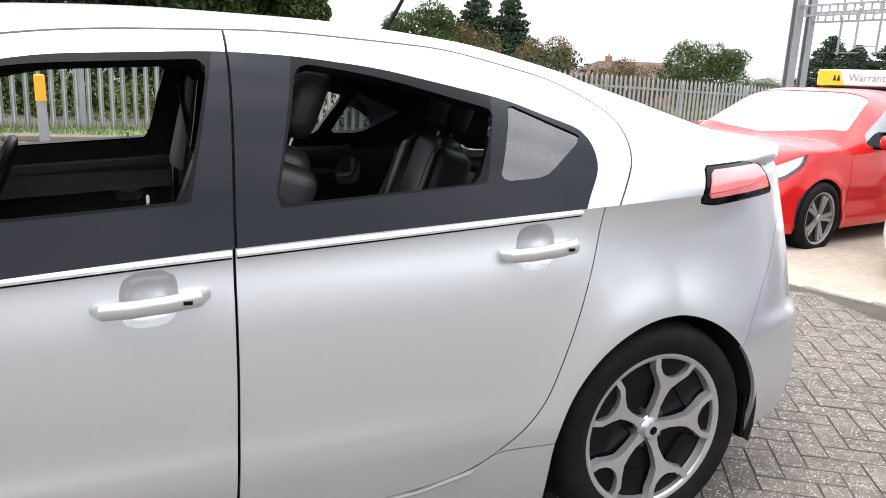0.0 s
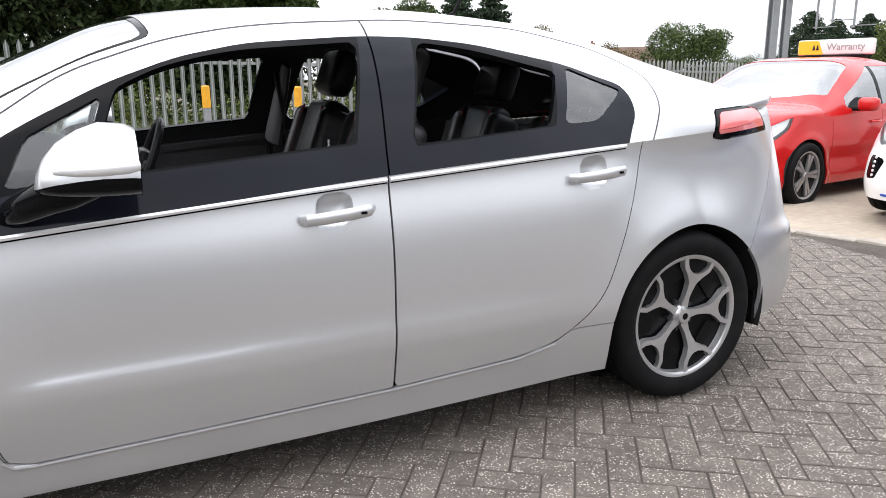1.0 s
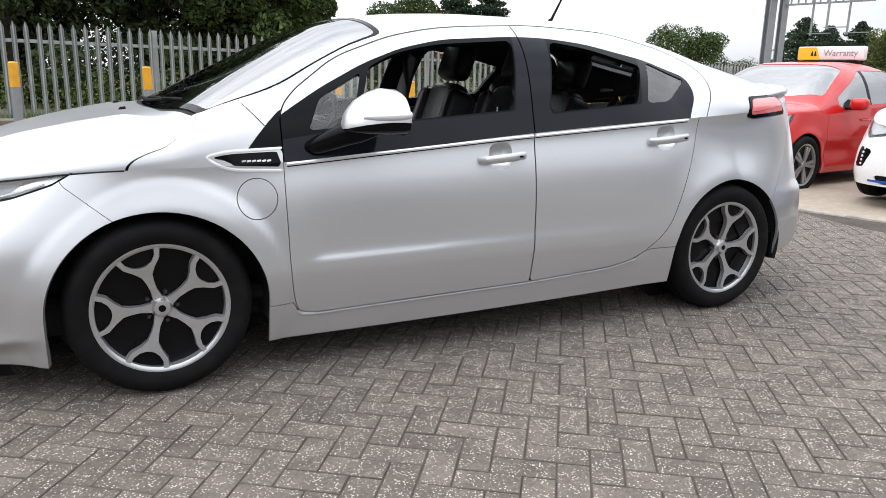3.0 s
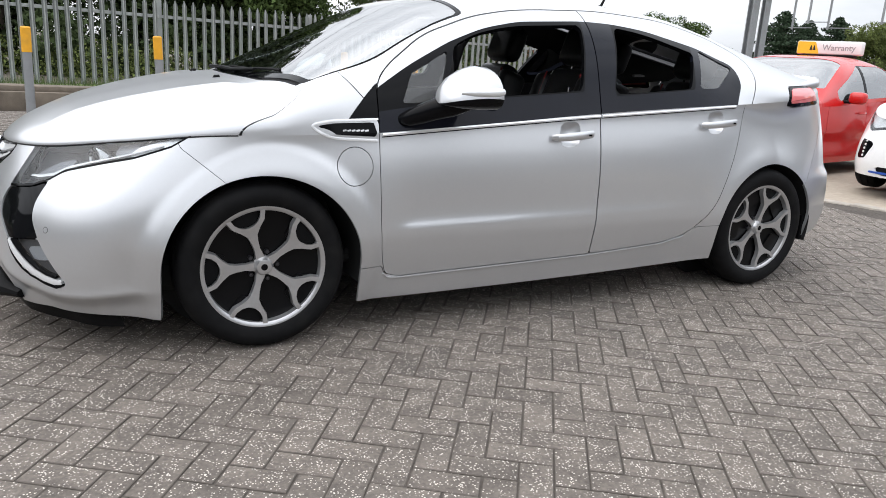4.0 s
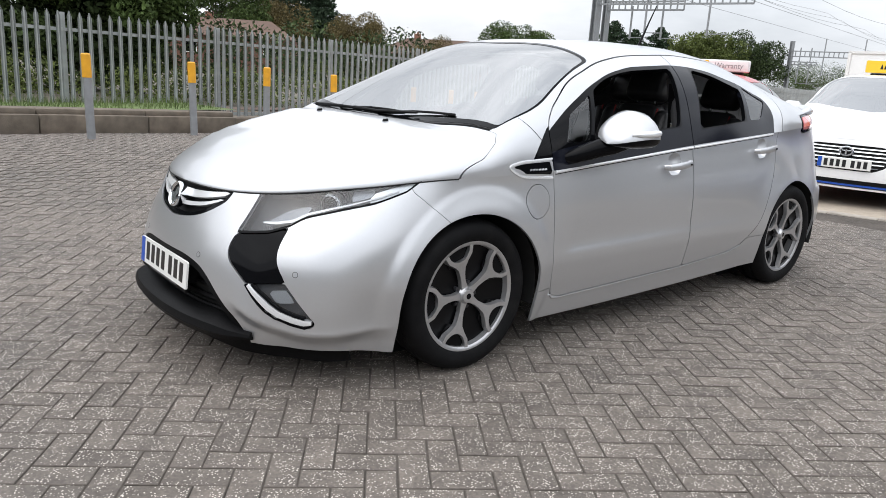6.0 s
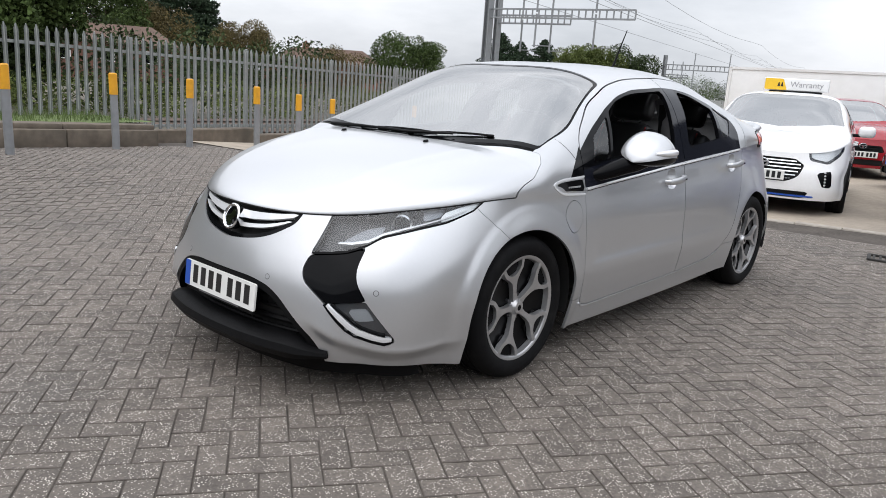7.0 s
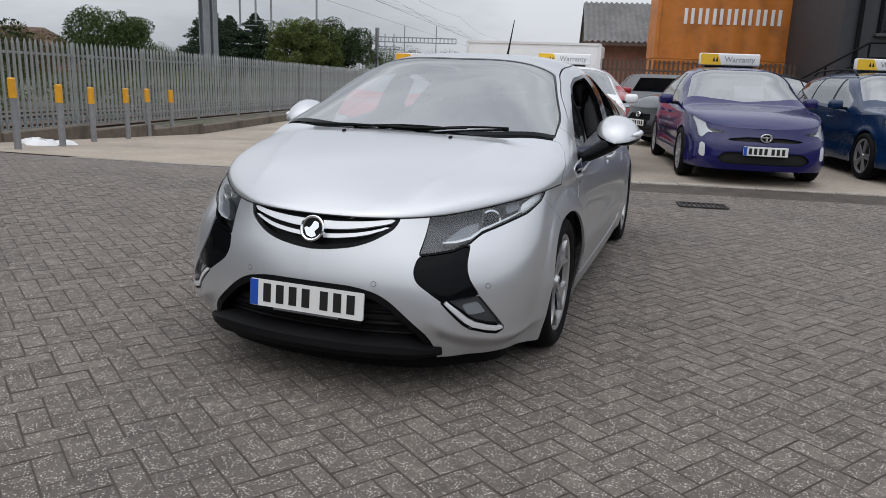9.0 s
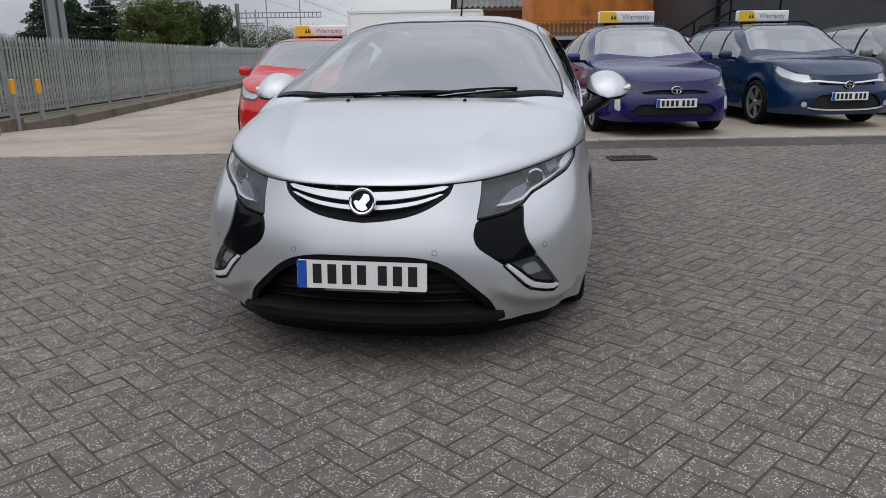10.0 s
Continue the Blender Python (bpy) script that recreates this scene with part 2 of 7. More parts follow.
def sweep(path, radius, n=8, flat=1.0, ends=True):
    """A tube along a path; radius is one number or one for each point."""
    path = [Vector(p) for p in path]
    rs = radius if isinstance(radius, (list, tuple)) else [radius] * len(path)
    V, F = [], []
    for i, p in enumerate(path):
        d = (path[min(i + 1, len(path) - 1)] - path[max(i - 1, 0)]).normalized()
        a = d.cross(Vector((0, 0, 1)) if abs(d.z) < 0.95 else Vector((0, 1, 0))).normalized()
        b = a.cross(d)
        V += [tuple(p + a * math.cos(2 * math.pi * j / n) * rs[i] * flat + b * math.sin(2 * math.pi * j / n) * rs[i]) for j in range(n)]
    for i in range(len(path) - 1):
        F += [(i * n + j, i * n + (j + 1) % n, (i + 1) * n + (j + 1) % n, (i + 1) * n + j) for j in range(n)]
    if ends:
        F += [tuple(range(n))[::-1], tuple(range((len(path) - 1) * n, len(path) * n))]
    return V, F


def prism(outline, y0, y1):
    """An outline in x and z, drawn out along y."""
    n = len(outline)
    V = [(x, y0, z) for x, z in outline] + [(x, y1, z) for x, z in outline]
    return V, [tuple(range(n)), tuple(range(n, 2 * n))[::-1]] + [(i, (i + 1) % n, n + (i + 1) % n, n + i)[::-1] for i in range(n)]


def part(name, g, mat, parent=None, label="", angle=35, at=None):
    """Links (vertices, faces) or a mesh as one mesh object, under a thing or a part."""
    if isinstance(g, bpy.types.Mesh):
        me = g
    else:
        me = bpy.data.meshes.new(name)
        me.from_pydata(g[0], [], g[1])
        bm = bmesh.new()
        bm.from_mesh(me)
        bmesh.ops.recalc_face_normals(bm, faces=list(bm.faces))
        bm.to_mesh(me)
        bm.free()
        me.polygons.foreach_set("use_smooth", [True] * len(me.polygons))
        me.set_sharp_from_angle(angle=radians(angle))
    if mat is not None and not me.materials:
        me.materials.append(mat)
    ob = new(name, me)
    if parent is not None:
        ob.parent = parent
    if at is not None:
        ob.matrix_local = at
    if label:
        tagged(ob, label)
    return ob


def panel(name, s, mat, parent, label="", rim=0.012):
    """A cut piece of a car's skin with its edges turned in by rim."""
    count = {}
    for q in s.F:
        for i, j in zip(q, q[1:] + q[:1]):
            count[(i, j)] = 1
    edges = [e for e in count if (e[1], e[0]) not in count]
    V, N, F = [tuple(p) for p in s.P], [tuple(n) for n in s.N], list(s.F)
    if rim:
        ring = {}
        for i, j in edges:
            for k in (i, j):
                if k not in ring:
                    ring[k] = len(V)
                    V += [tuple(s.P[k]), tuple(s.P[k] - s.N[k] * rim)]
                    N += [None, None]
        side = {}
        for i, j in edges:
            a, b = ring[i], ring[j]
            F.append((b, a, a + 1, b + 1))
            d = np.cross(s.P[j] - s.P[i], s.N[i] + s.N[j])
            d /= np.linalg.norm(d) + 1e-12
            for k in (a, b):
                side[k] = side.get(k, 0) + d
        for k, d in side.items():
            d = d / (np.linalg.norm(d) + 1e-12)
            N[k] = N[k + 1] = tuple(d)
    me = bpy.data.meshes.new(name)
    me.from_pydata(V, [], F)
    me.polygons.foreach_set("use_smooth", [True] * len(me.polygons))
    me.validate()
    if len(me.vertices) == len(N):
        me.normals_split_custom_set_from_vertices(N)
    return part(name, me, mat, parent, label)


def largest(s):
    """The biggest connected piece of a cut skin."""
    root = list(range(len(s.F)))

    def top_of(i):
        while root[i] != i:
            root[i] = root[root[i]]
            i = root[i]
        return i
    owner = {}
    for k, q in enumerate(s.F):
        for e in zip(q, q[1:] + q[:1]):
            e = (min(e), max(e))
            root[top_of(k)] = top_of(owner.setdefault(e, k))
    count = {}
    for k in range(len(s.F)):
        count[top_of(k)] = count.get(top_of(k), 0) + 1
    best = max(count, key=count.get)
    return Sheet(s.P, s.N, s.A, [q for k, q in enumerate(s.F) if top_of(k) == best])


def mirrored(g):
    return [(x, -y, z) for x, y, z in g[0]], g[1]


def thing(name, label, category, group="", kind="", m=None):
    ob = new(name)
    if m is not None:
        ob.matrix_world = m
    ob.empty_display_size = 0.1
    return tagged(ob, label, category, group, kind)


def lettering(text, size, mat, parent, m, name="lettering", thick=0.002):
    cu = bpy.data.curves.new(name, "FONT")
    cu.body, cu.size, cu.extrude, cu.align_x, cu.align_y = text, size, thick, "CENTER", "CENTER"
    tmp = new("letters", cu)
    bpy.context.view_layer.update()
    me = bpy.data.meshes.new_from_object(tmp.evaluated_get(bpy.context.evaluated_depsgraph_get()))
    bpy.data.objects.remove(tmp)
    me.materials.clear()
    me.materials.append(mat)
    ob = new(name, me)
    ob.parent, ob.matrix_local = parent, m
    return ob


# ---- materials ----
def material(name, colour, rough=0.5, metal=0.0, coat=0.0, vary=0.0, scale=20.0, bump=0.0, bump_scale=200.0, stain=None, stain_amount=0.0, stain_scale=2.0, random_tint=0.0, spec=0.5, emit=0.0, stretch=(1, 1, 1)):
    """A surface with grain and blotches at two scales, fine relief and, where given, a stain colour."""
    mat = bpy.data.materials.new(name)
    mat.use_nodes = True
    nt = mat.node_tree
    L, bs = nt.links.new, nt.nodes["Principled BSDF"]
    bs.inputs["Roughness"].default_value, bs.inputs["Metallic"].default_value = rough, metal
    bs.inputs["Coat Weight"].default_value, bs.inputs["Coat Roughness"].default_value = coat, 0.04
    bs.inputs["Specular IOR Level"].default_value = spec
    bs.inputs["Base Color"].default_value = (*colour, 1)
    co = nt.nodes.new("ShaderNodeTexCoord")
    mp = nt.nodes.new("ShaderNodeMapping")
    mp.inputs["Scale"].default_value = stretch
    L(co.outputs["Object"], mp.inputs["Vector"])

    def noise_node(sc, detail=5):
        n = nt.nodes.new("ShaderNodeTexNoise")
        n.inputs["Scale"].default_value, n.inputs["Detail"].default_value = sc, detail
        L(mp.outputs["Vector"], n.inputs["Vector"])
        return n
    if vary or stain or random_tint:
        n1, n2 = noise_node(scale), noise_node(scale / 9)
        add = nt.nodes.new("ShaderNodeMath")
        add.operation = "ADD"
        L(n1.outputs["Fac"], add.inputs[0]), L(n2.outputs["Fac"], add.inputs[1])
        ramp = nt.nodes.new("ShaderNodeMapRange")
        ramp.inputs["From Min"].default_value, ramp.inputs["From Max"].default_value = 0.7, 1.3
        ramp.inputs["To Min"].default_value, ramp.inputs["To Max"].default_value = 1 - vary, 1 + vary
        L(add.outputs[0], ramp.inputs["Value"])
        hsv = nt.nodes.new("ShaderNodeHueSaturation")
        hsv.inputs["Color"].default_value = (*colour, 1)
        out = ramp.outputs["Result"]
        if random_tint:
            info = nt.nodes.new("ShaderNodeObjectInfo")
            geo = nt.nodes.new("ShaderNodeNewGeometry")
            sm = nt.nodes.new("ShaderNodeMath")
            sm.operation = "ADD"
            L(info.outputs["Random"], sm.inputs[0]), L(geo.outputs["Random Per Island"], sm.inputs[1])
            fr = nt.nodes.new("ShaderNodeMath")
            fr.operation = "FRACT"
            L(sm.outputs[0], fr.inputs[0])
            mr = nt.nodes.new("ShaderNodeMapRange")
            mr.inputs["To Min"].default_value, mr.inputs["To Max"].default_value = 1 - random_tint, 1 + random_tint
            L(fr.outputs[0], mr.inputs["Value"])
            mu = nt.nodes.new("ShaderNodeMath")
            mu.operation = "MULTIPLY"
            L(out, mu.inputs[0]), L(mr.outputs["Result"], mu.inputs[1])
            out = mu.outputs[0]
        L(out, hsv.inputs["Value"])
        colour_out = hsv.outputs["Color"]
        if stain:
            n3 = noise_node(stain_scale, 8)
            cr = nt.nodes.new("ShaderNodeMapRange")
            cr.inputs["From Min"].default_value, cr.inputs["From Max"].default_value = 0.5, 0.75
            cr.inputs["To Max"].default_value = stain_amount
            L(n3.outputs["Fac"], cr.inputs["Value"])
            mx = nt.nodes.new("ShaderNodeMix")
            mx.data_type = "RGBA"
            mx.inputs["B"].default_value = (*stain, 1)
            L(cr.outputs["Result"], mx.inputs["Factor"]), L(colour_out, mx.inputs["A"])
            colour_out = mx.outputs["Result"]
        L(colour_out, bs.inputs["Base Color"])
    if bump:
        n4 = noise_node(bump_scale, 3)
        b = nt.nodes.new("ShaderNodeBump")
        b.inputs["Strength"].default_value, b.inputs["Distance"].default_value = bump, 0.004
        L(n4.outputs["Fac"], b.inputs["Height"])
        L(b.outputs["Normal"], bs.inputs["Normal"])
    if emit:
        bs.inputs["Emission Color"].default_value, bs.inputs["Emission Strength"].default_value = (*colour, 1), emit
    return mat


def glass_material(name, tint=(0.8, 0.85, 0.85), rough=0.02, gloss=1.0, base_gloss=0.04):
    """A thin pane: tinted see-through with a sharp reflection that grows towards grazing views."""
    mat = bpy.data.materials.new(name)
    mat.use_nodes = True
    nt = mat.node_tree
    L = nt.links.new
    nt.nodes.remove(nt.nodes["Principled BSDF"])
    tr, gl, mx = nt.nodes.new("ShaderNodeBsdfTransparent"), nt.nodes.new("ShaderNodeBsdfGlossy"), nt.nodes.new("ShaderNodeMixShader")
    tr.inputs["Color"].default_value = (*tint, 1)
    gl.inputs["Roughness"].default_value = rough
    fr = nt.nodes.new("ShaderNodeFresnel")
    fr.inputs["IOR"].default_value = 1.55
    mr = nt.nodes.new("ShaderNodeMapRange")
    mr.inputs["To Min"].default_value, mr.inputs["To Max"].default_value = base_gloss, gloss
    L(fr.outputs[0], mr.inputs["Value"]), L(mr.outputs["Result"], mx.inputs["Fac"])
    L(tr.outputs[0], mx.inputs[1]), L(gl.outputs[0], mx.inputs[2])
    L(mx.outputs[0], nt.nodes["Material Output"].inputs["Surface"])
    return mat


M_SILVER = material("silver_paint", (0.575, 0.582, 0.594), rough=0.31, metal=0.70, coat=0.5, vary=0.012, scale=700, bump=0.0)
M_BLACK = material("gloss_black_trim", (0.004, 0.0042, 0.005), rough=0.06, vary=0.1, scale=60, spec=0.10)
M_BAND = material("dark_grey_film", (0.008, 0.009, 0.014), rough=0.09, vary=0.15, scale=8, spec=0.18)
M_PLASTIC = material("black_plastic", (0.005, 0.005, 0.0055), rough=0.5, spec=0.10, vary=0.2, scale=60, bump=0.15, bump_scale=500)
M_DARK = material("cavity_black", (0.006, 0.006, 0.006), rough=0.8, vary=0.2)
M_CHROME = material("chrome", (0.82, 0.83, 0.84), rough=0.08, metal=1.0)
M_ALLOY = material("machined_alloy", (0.50, 0.50, 0.505), rough=0.28, metal=0.75, vary=0.05, scale=80, stain=(0.45, 0.43, 0.41), stain_amount=0.25, stain_scale=14)
M_RUBBER = material("tyre_rubber", (0.0065, 0.0065, 0.007), rough=0.7, spec=0.12, vary=0.25, scale=30, bump=0.2, bump_scale=300, stain=(0.018, 0.017, 0.016), stain_amount=0.5, stain_scale=9)
M_NUT = material("dark_steel_nut", (0.06, 0.06, 0.065), rough=0.3, metal=0.7, vary=0.1)
M_LEATHER = material("black_leather", (0.020, 0.0195, 0.021), rough=0.36, vary=0.2, scale=40, bump=0.3, bump_scale=260)
M_INSERT = material("wheel_insert_black", (0.004, 0.004, 0.0045), rough=0.32, spec=0.14, vary=0.1, scale=40)
M_LINING = material("dark_lining", (0.024, 0.0245, 0.026), rough=0.8, vary=0.15, scale=60, bump=0.2)
M_TRIMGREY = material("grey_trim", (0.10, 0.10, 0.105), rough=0.6, vary=0.1, scale=40)
M_RED = material("red_stitch", (0.25, 0.02, 0.02), rough=0.7, vary=0.1)
M_GLASS = glass_material("window_glass")
M_SCREEN = glass_material("windscreen_glass", tint=(0.40, 0.45, 0.45), base_gloss=0.42, rough=0.02)
M_QUARTER = glass_material("quarter_glass", tint=(0.42, 0.47, 0.50), base_gloss=0.10)
M_LENS = glass_material("lamp_lens", tint=(0.88, 0.90, 0.91), base_gloss=0.05, gloss=0.55)
M_LAMPGREY = material("lamp_housing", (0.10, 0.104, 0.113), rough=0.35, metal=0.3, vary=0.1)
M_LAMPDARK = material("smoked_lamp_housing", (0.035, 0.036, 0.040), rough=0.3, metal=0.2, vary=0.1)
M_BOWL = material("dull_lamp_bowl", (0.20, 0.21, 0.23), rough=0.3, metal=0.5, vary=0.15, scale=30)
M_REFLECT = material("lamp_reflector", (0.48, 0.50, 0.53), rough=0.45, metal=0.5)
M_BRIGHT = material("bright_trim", (0.80, 0.81, 0.82), rough=0.22, metal=0.35)
M_REDLENS = material("red_lamp", (0.74, 0.19, 0.19), rough=0.10, coat=0.8, vary=0.05)
M_PLATE = material("plate_white", (0.78, 0.78, 0.75), rough=0.35, vary=0.02)
M_PLATEBAR = material("plate_black", (0.012, 0.012, 0.012), rough=0.4)
M_BLUE = material("plate_blue", (0.015, 0.08, 0.42), rough=0.35)

# ---- the yard: axes turned by 11 degrees from the silver car ----
TURN = radians(11)
CT, ST = math.cos(TURN), math.sin(TURN)
EDGE, FENCE, WALL = 4.42, 9.58, 8.0


def yard(u, v, z=0.0):
    return (u * CT - v * ST, u * ST + v * CT, z)


def ground_height(x, y):
    """The yard falls towards the railway; the parking strip lies a kerb higher."""
    u, v = x * CT + y * ST, -x * ST + y * CT
    fall = -0.055 * np.clip(x - 2.5, 0, 9) * smooth(-1.0, 7.0, v)
    strip_up = 0.055 * smooth(EDGE - 0.01, EDGE + 0.02, u) * (1 - smooth(-2.5, 1.0, v))
    rise = 0.13 * smooth(3.0, 7.5, v) * (1 - smooth(-3.5, 3.5, x))
    return fall + strip_up + rise


M_CONCRETE = material("pale_concrete", (0.37, 0.315, 0.25), rough=0.9, vary=0.16, scale=14, bump=0.5, bump_scale=120, stain=(0.17, 0.15, 0.13), stain_amount=0.55, stain_scale=0.55)
M_KERB = material("kerb_concrete", (0.36, 0.325, 0.28), rough=0.92, vary=0.25, scale=12, bump=0.5, bump_scale=90, stain=(0.15, 0.135, 0.115), stain_amount=0.4, stain_scale=2.5)
M_OLDWALL = material("brown_weathered_concrete", (0.155, 0.128, 0.10), rough=0.95, vary=0.3, scale=8, bump=0.6, bump_scale=70, stain=(0.05, 0.045, 0.035), stain_amount=0.8, stain_scale=1.6)
M_EARTH = material("earth_and_ballast", (0.12, 0.105, 0.08), rough=1.0, vary=0.4, scale=6, bump=0.8, bump_scale=30, stain=(0.06, 0.085, 0.03), stain_amount=0.9, stain_scale=0.25)
M_SAND = material("joint_sand", (0.076, 0.065, 0.055), rough=1.0, vary=0.35, scale=40, bump=0.5, bump_scale=300)
M_STEEL = material("galvanised_steel", (0.27, 0.28, 0.29), rough=0.55, metal=0.35, vary=0.14, scale=9, stain=(0.22, 0.21, 0.20), stain_amount=0.4, stain_scale=3)
M_GALV = material("weathered_galvanised_fence", (0.345, 0.36, 0.355), rough=0.62, metal=0.15, vary=0.14, scale=9, stain=(0.27, 0.27, 0.255), stain_amount=0.5, stain_scale=3, random_tint=0.08)
M_YELLOW = material("yellow_sleeve", (0.75, 0.36, 0.015), rough=0.5, vary=0.1, scale=12, stain=(0.35, 0.2, 0.05), stain_amount=0.3, stain_scale=10)
M_WHITE = material("white_paint", (0.78, 0.78, 0.77), rough=0.4, vary=0.04, scale=6, stain=(0.5, 0.48, 0.44), stain_amount=0.25, stain_scale=1.5)
M_BRICK = material("brown_brick", (0.19, 0.095, 0.065), rough=0.9, vary=0.25, scale=5, random_tint=0.25, bump=0.3, bump_scale=60)
M_MORTAR = material("mortar", (0.22, 0.19, 0.17), rough=0.95, vary=0.2)
M_DARKWALL = material("dark_painted_brick", (0.030, 0.033, 0.038), rough=0.6, vary=0.15, scale=4, bump=0.25, bump_scale=40, random_tint=0.1)
M_CLADDARK = material("dark_painted_sill", (0.05, 0.052, 0.056), rough=0.6, vary=0.15, scale=6)
M_ORANGE = material("orange_container_paint", (0.52, 0.17, 0.02), rough=0.55, vary=0.12, scale=3, stain=(0.16, 0.06, 0.02), stain_amount=0.6, stain_scale=1.6)
M_ASBESTOS = material("grey_corrugated_sheet", (0.17, 0.165, 0.16), rough=0.9, vary=0.25, scale=3, stain=(0.08, 0.08, 0.07), stain_amount=0.5, stain_scale=0.8)
M_RUST = material("brown_steel", (0.10, 0.07, 0.055), rough=0.8, vary=0.25, scale=5)
M_TILE = material("red_brown_roof_tiles", (0.12, 0.075, 0.055), rough=0.9, vary=0.2, scale=2)
M_BARK = material("bark", (0.07, 0.055, 0.04), rough=0.95, vary=0.3, scale=8)
M_LEAF = [material("leaves", c, rough=0.7, vary=0.35, scale=1.2, random_tint=0.45, spec=0.15) for c in ((0.062, 0.092, 0.028), (0.046, 0.066, 0.026), (0.10, 0.125, 0.036), (0.034, 0.055, 0.030), (0.12, 0.095, 0.04))]
M_GRASS = material("grass", (0.085, 0.12, 0.035), rough=0.9, vary=0.35, scale=5, random_tint=0.4)
M_RAIL = material("rail_steel", (0.14, 0.10, 0.08), rough=0.5, metal=0.5, vary=0.2)


def ground_sheet(name, us, vs, lift, mat, label):
    V = []
    for u in us:
        for v in vs:
            x, y, _ = yard(u, v)
            V.append((x, y, float(ground_height(np.float64(x), np.float64(y))) + lift))
    n = len(vs)
    F = [(i * n + j, (i + 1) * n + j, (i + 1) * n + j + 1, i * n + j + 1) for i in range(len(us) - 1) for j in range(n - 1)]
    return tagged(part(name, (V, F), mat), label, "ground", kind="structure")


far = [-600, -250, -100, -50, -30]
ground_sheet("ground", far + list(np.linspace(-20, 60, 40)) + [80, 120, 250, 600], far + list(np.linspace(-20, 30, 36)) + [45, 80, 150, 300, 600], -0.11, M_EARTH, "rough earth and ballast ground round the yard")
ground_sheet("pavement", [EDGE + 0.10] + list(np.linspace(4.8, 60, 60)), list(np.linspace(-30, 9.0, 50)), 0.0, M_CONCRETE, "pale worn concrete of the parking strip")
ground_sheet("ground_bed", list(np.linspace(-14, EDGE + 0.02, 40)), list(np.linspace(-14, 8.2, 40)), -0.0042, M_SAND, "dark joint sand under the paving blocks")

# ---- the silver car's shape ----
WHEELS = (-1.3425, 1.3425)
TYRE_R = 0.322


def silver_profile(x, z, u):
    side = table((0.10, 0.075), (0.155, 0.045), (0.20, 0.036), (0.27, 0.023), (0.36, 0.008), (0.43, 0.0), (0.50, 0.002), (0.58, 0.006), (0.66, 0.012), (0.74, 0.021), (0.82, 0.034), (0.90, 0.053), (0.97, 0.072), (1.1, 0.10))(z)
    dz = z - 0.452 - 0.018 * (x + 0.8)
    up = np.clip(dz, 0, None) / 0.055
    crease = 0.0085 * up * np.exp(1 - up) * smooth(-0.86, -0.74, x) * (1 - 0.55 * smooth(-0.5, 0.3, x)) * (1 - smooth(0.45, 0.95, x))
    nose = table((0.10, 0.10), (0.17, 0.035), (0.25, 0.012), (0.34, 0.0), (0.45, 0.004), (0.55, 0.014), (0.65, 0.03), (0.8, 0.05))(z)
    tail = table((0.15, 0.06), (0.24, 0.03), (0.40, 0.0), (0.58, 0.004), (0.64, 0.03), (0.8, 0.045), (1.1, 0.07))(z)
    wf, wr = smooth(-1.75, -2.02, x), smooth(1.62, 1.95, x)
    out = side + crease + 0.06 * smooth(0.62, 1.0, z) * smooth(1.0, 1.5, x)
    out = out * (1 - wf) + nose * wf
    out = out * (1 - wr) + tail * wr
    zr = table((0.45, 0.36), (0.52, 0.330), (0.60, 0.292), (0.70, 0.258), (0.85, 0.243), (1.1, 0.256), (1.3, 0.27))(u)
    low = smooth(0.47, 0.60, u) * (1 - smooth(1.05, 1.22, u))
    out = out + 0.030 * smooth(0.64, 0.30, z) * smooth(0.58, 0.72, u) * (1 - smooth(1.05, 1.24, u))
    out = out + low * (0.026 * smooth(zr, zr - 0.06, z) - 0.012 * np.exp(-np.abs(z - zr) / np.where(z > zr, 0.030, 0.014)))
    for cx in WHEELS:
        r = np.hypot((x - cx), (z - 0.33))
        step = 0.010 * (1 - smooth(0.430, 0.468, r)) if cx < 0 else 0.007 * (1 - smooth(0.400, 0.560, r))
        out = out - (0.010 * np.exp(-((r - 0.355) / 0.065) ** 2) + step) * (1 - wf) * (1 - wr)
    return out


SILVER_LOW = [(-2.306, 0), (-2.295, -0.2), (-2.258, -0.38), (-2.190, -0.57), (-2.092, -0.732), (-1.94, -0.842), (-1.70, -0.884), (-1.34, -0.890), (-0.9, -0.893), (0, -0.90),
              (0.9, -0.897), (1.34, -0.885), (1.66, -0.862), (1.88, -0.81), (2.04, -0.71), (2.14, -0.48), (2.17, 0)]
SILVER_TOP = [(-2.194, 0, 0.718), (-2.179, -0.19, 0.719), (-2.126, -0.36, 0.724), (-2.01, -0.52, 0.737), (-1.87, -0.655, 0.763), (-1.735, -0.75, 0.785), (-1.58, -0.815, 0.805), (-1.30, -0.856, 0.816),
              (-0.9, -0.855, 0.826), (0, -0.848, 0.900), (0.9, -0.832, 0.962), (1.30, -0.812, 0.985), (1.60, -0.772, 1.005), (1.80, -0.70, 1.025), (1.96, -0.60, 1.045), (2.07, -0.40, 1.065), (2.12, 0, 1.07)]
silver_bonnet = table((-2.196, 0.719), (-2.166, 0.751), (-2.09, 0.804), (-1.95, 0.866), (-1.75, 0.925), (-1.5, 0.975), (-1.35, 0.994), (-1.2, 1.005))
silver_roof = table((-1.30, 0.985), (-1.1, 1.095), (-0.9, 1.203), (-0.7, 1.302), (-0.55, 1.364), (-0.4, 1.396), (-0.2, 1.417), (0.1, 1.428), (0.4, 1.428), (0.9, 1.402), (1.2, 1.356), (1.44, 1.306), (1.79, 1.218), (2.02, 1.145), (2.12, 1.105))


def silver_centre(x):
    return np.where(x < -1.265, silver_bonnet(x), silver_roof(x))


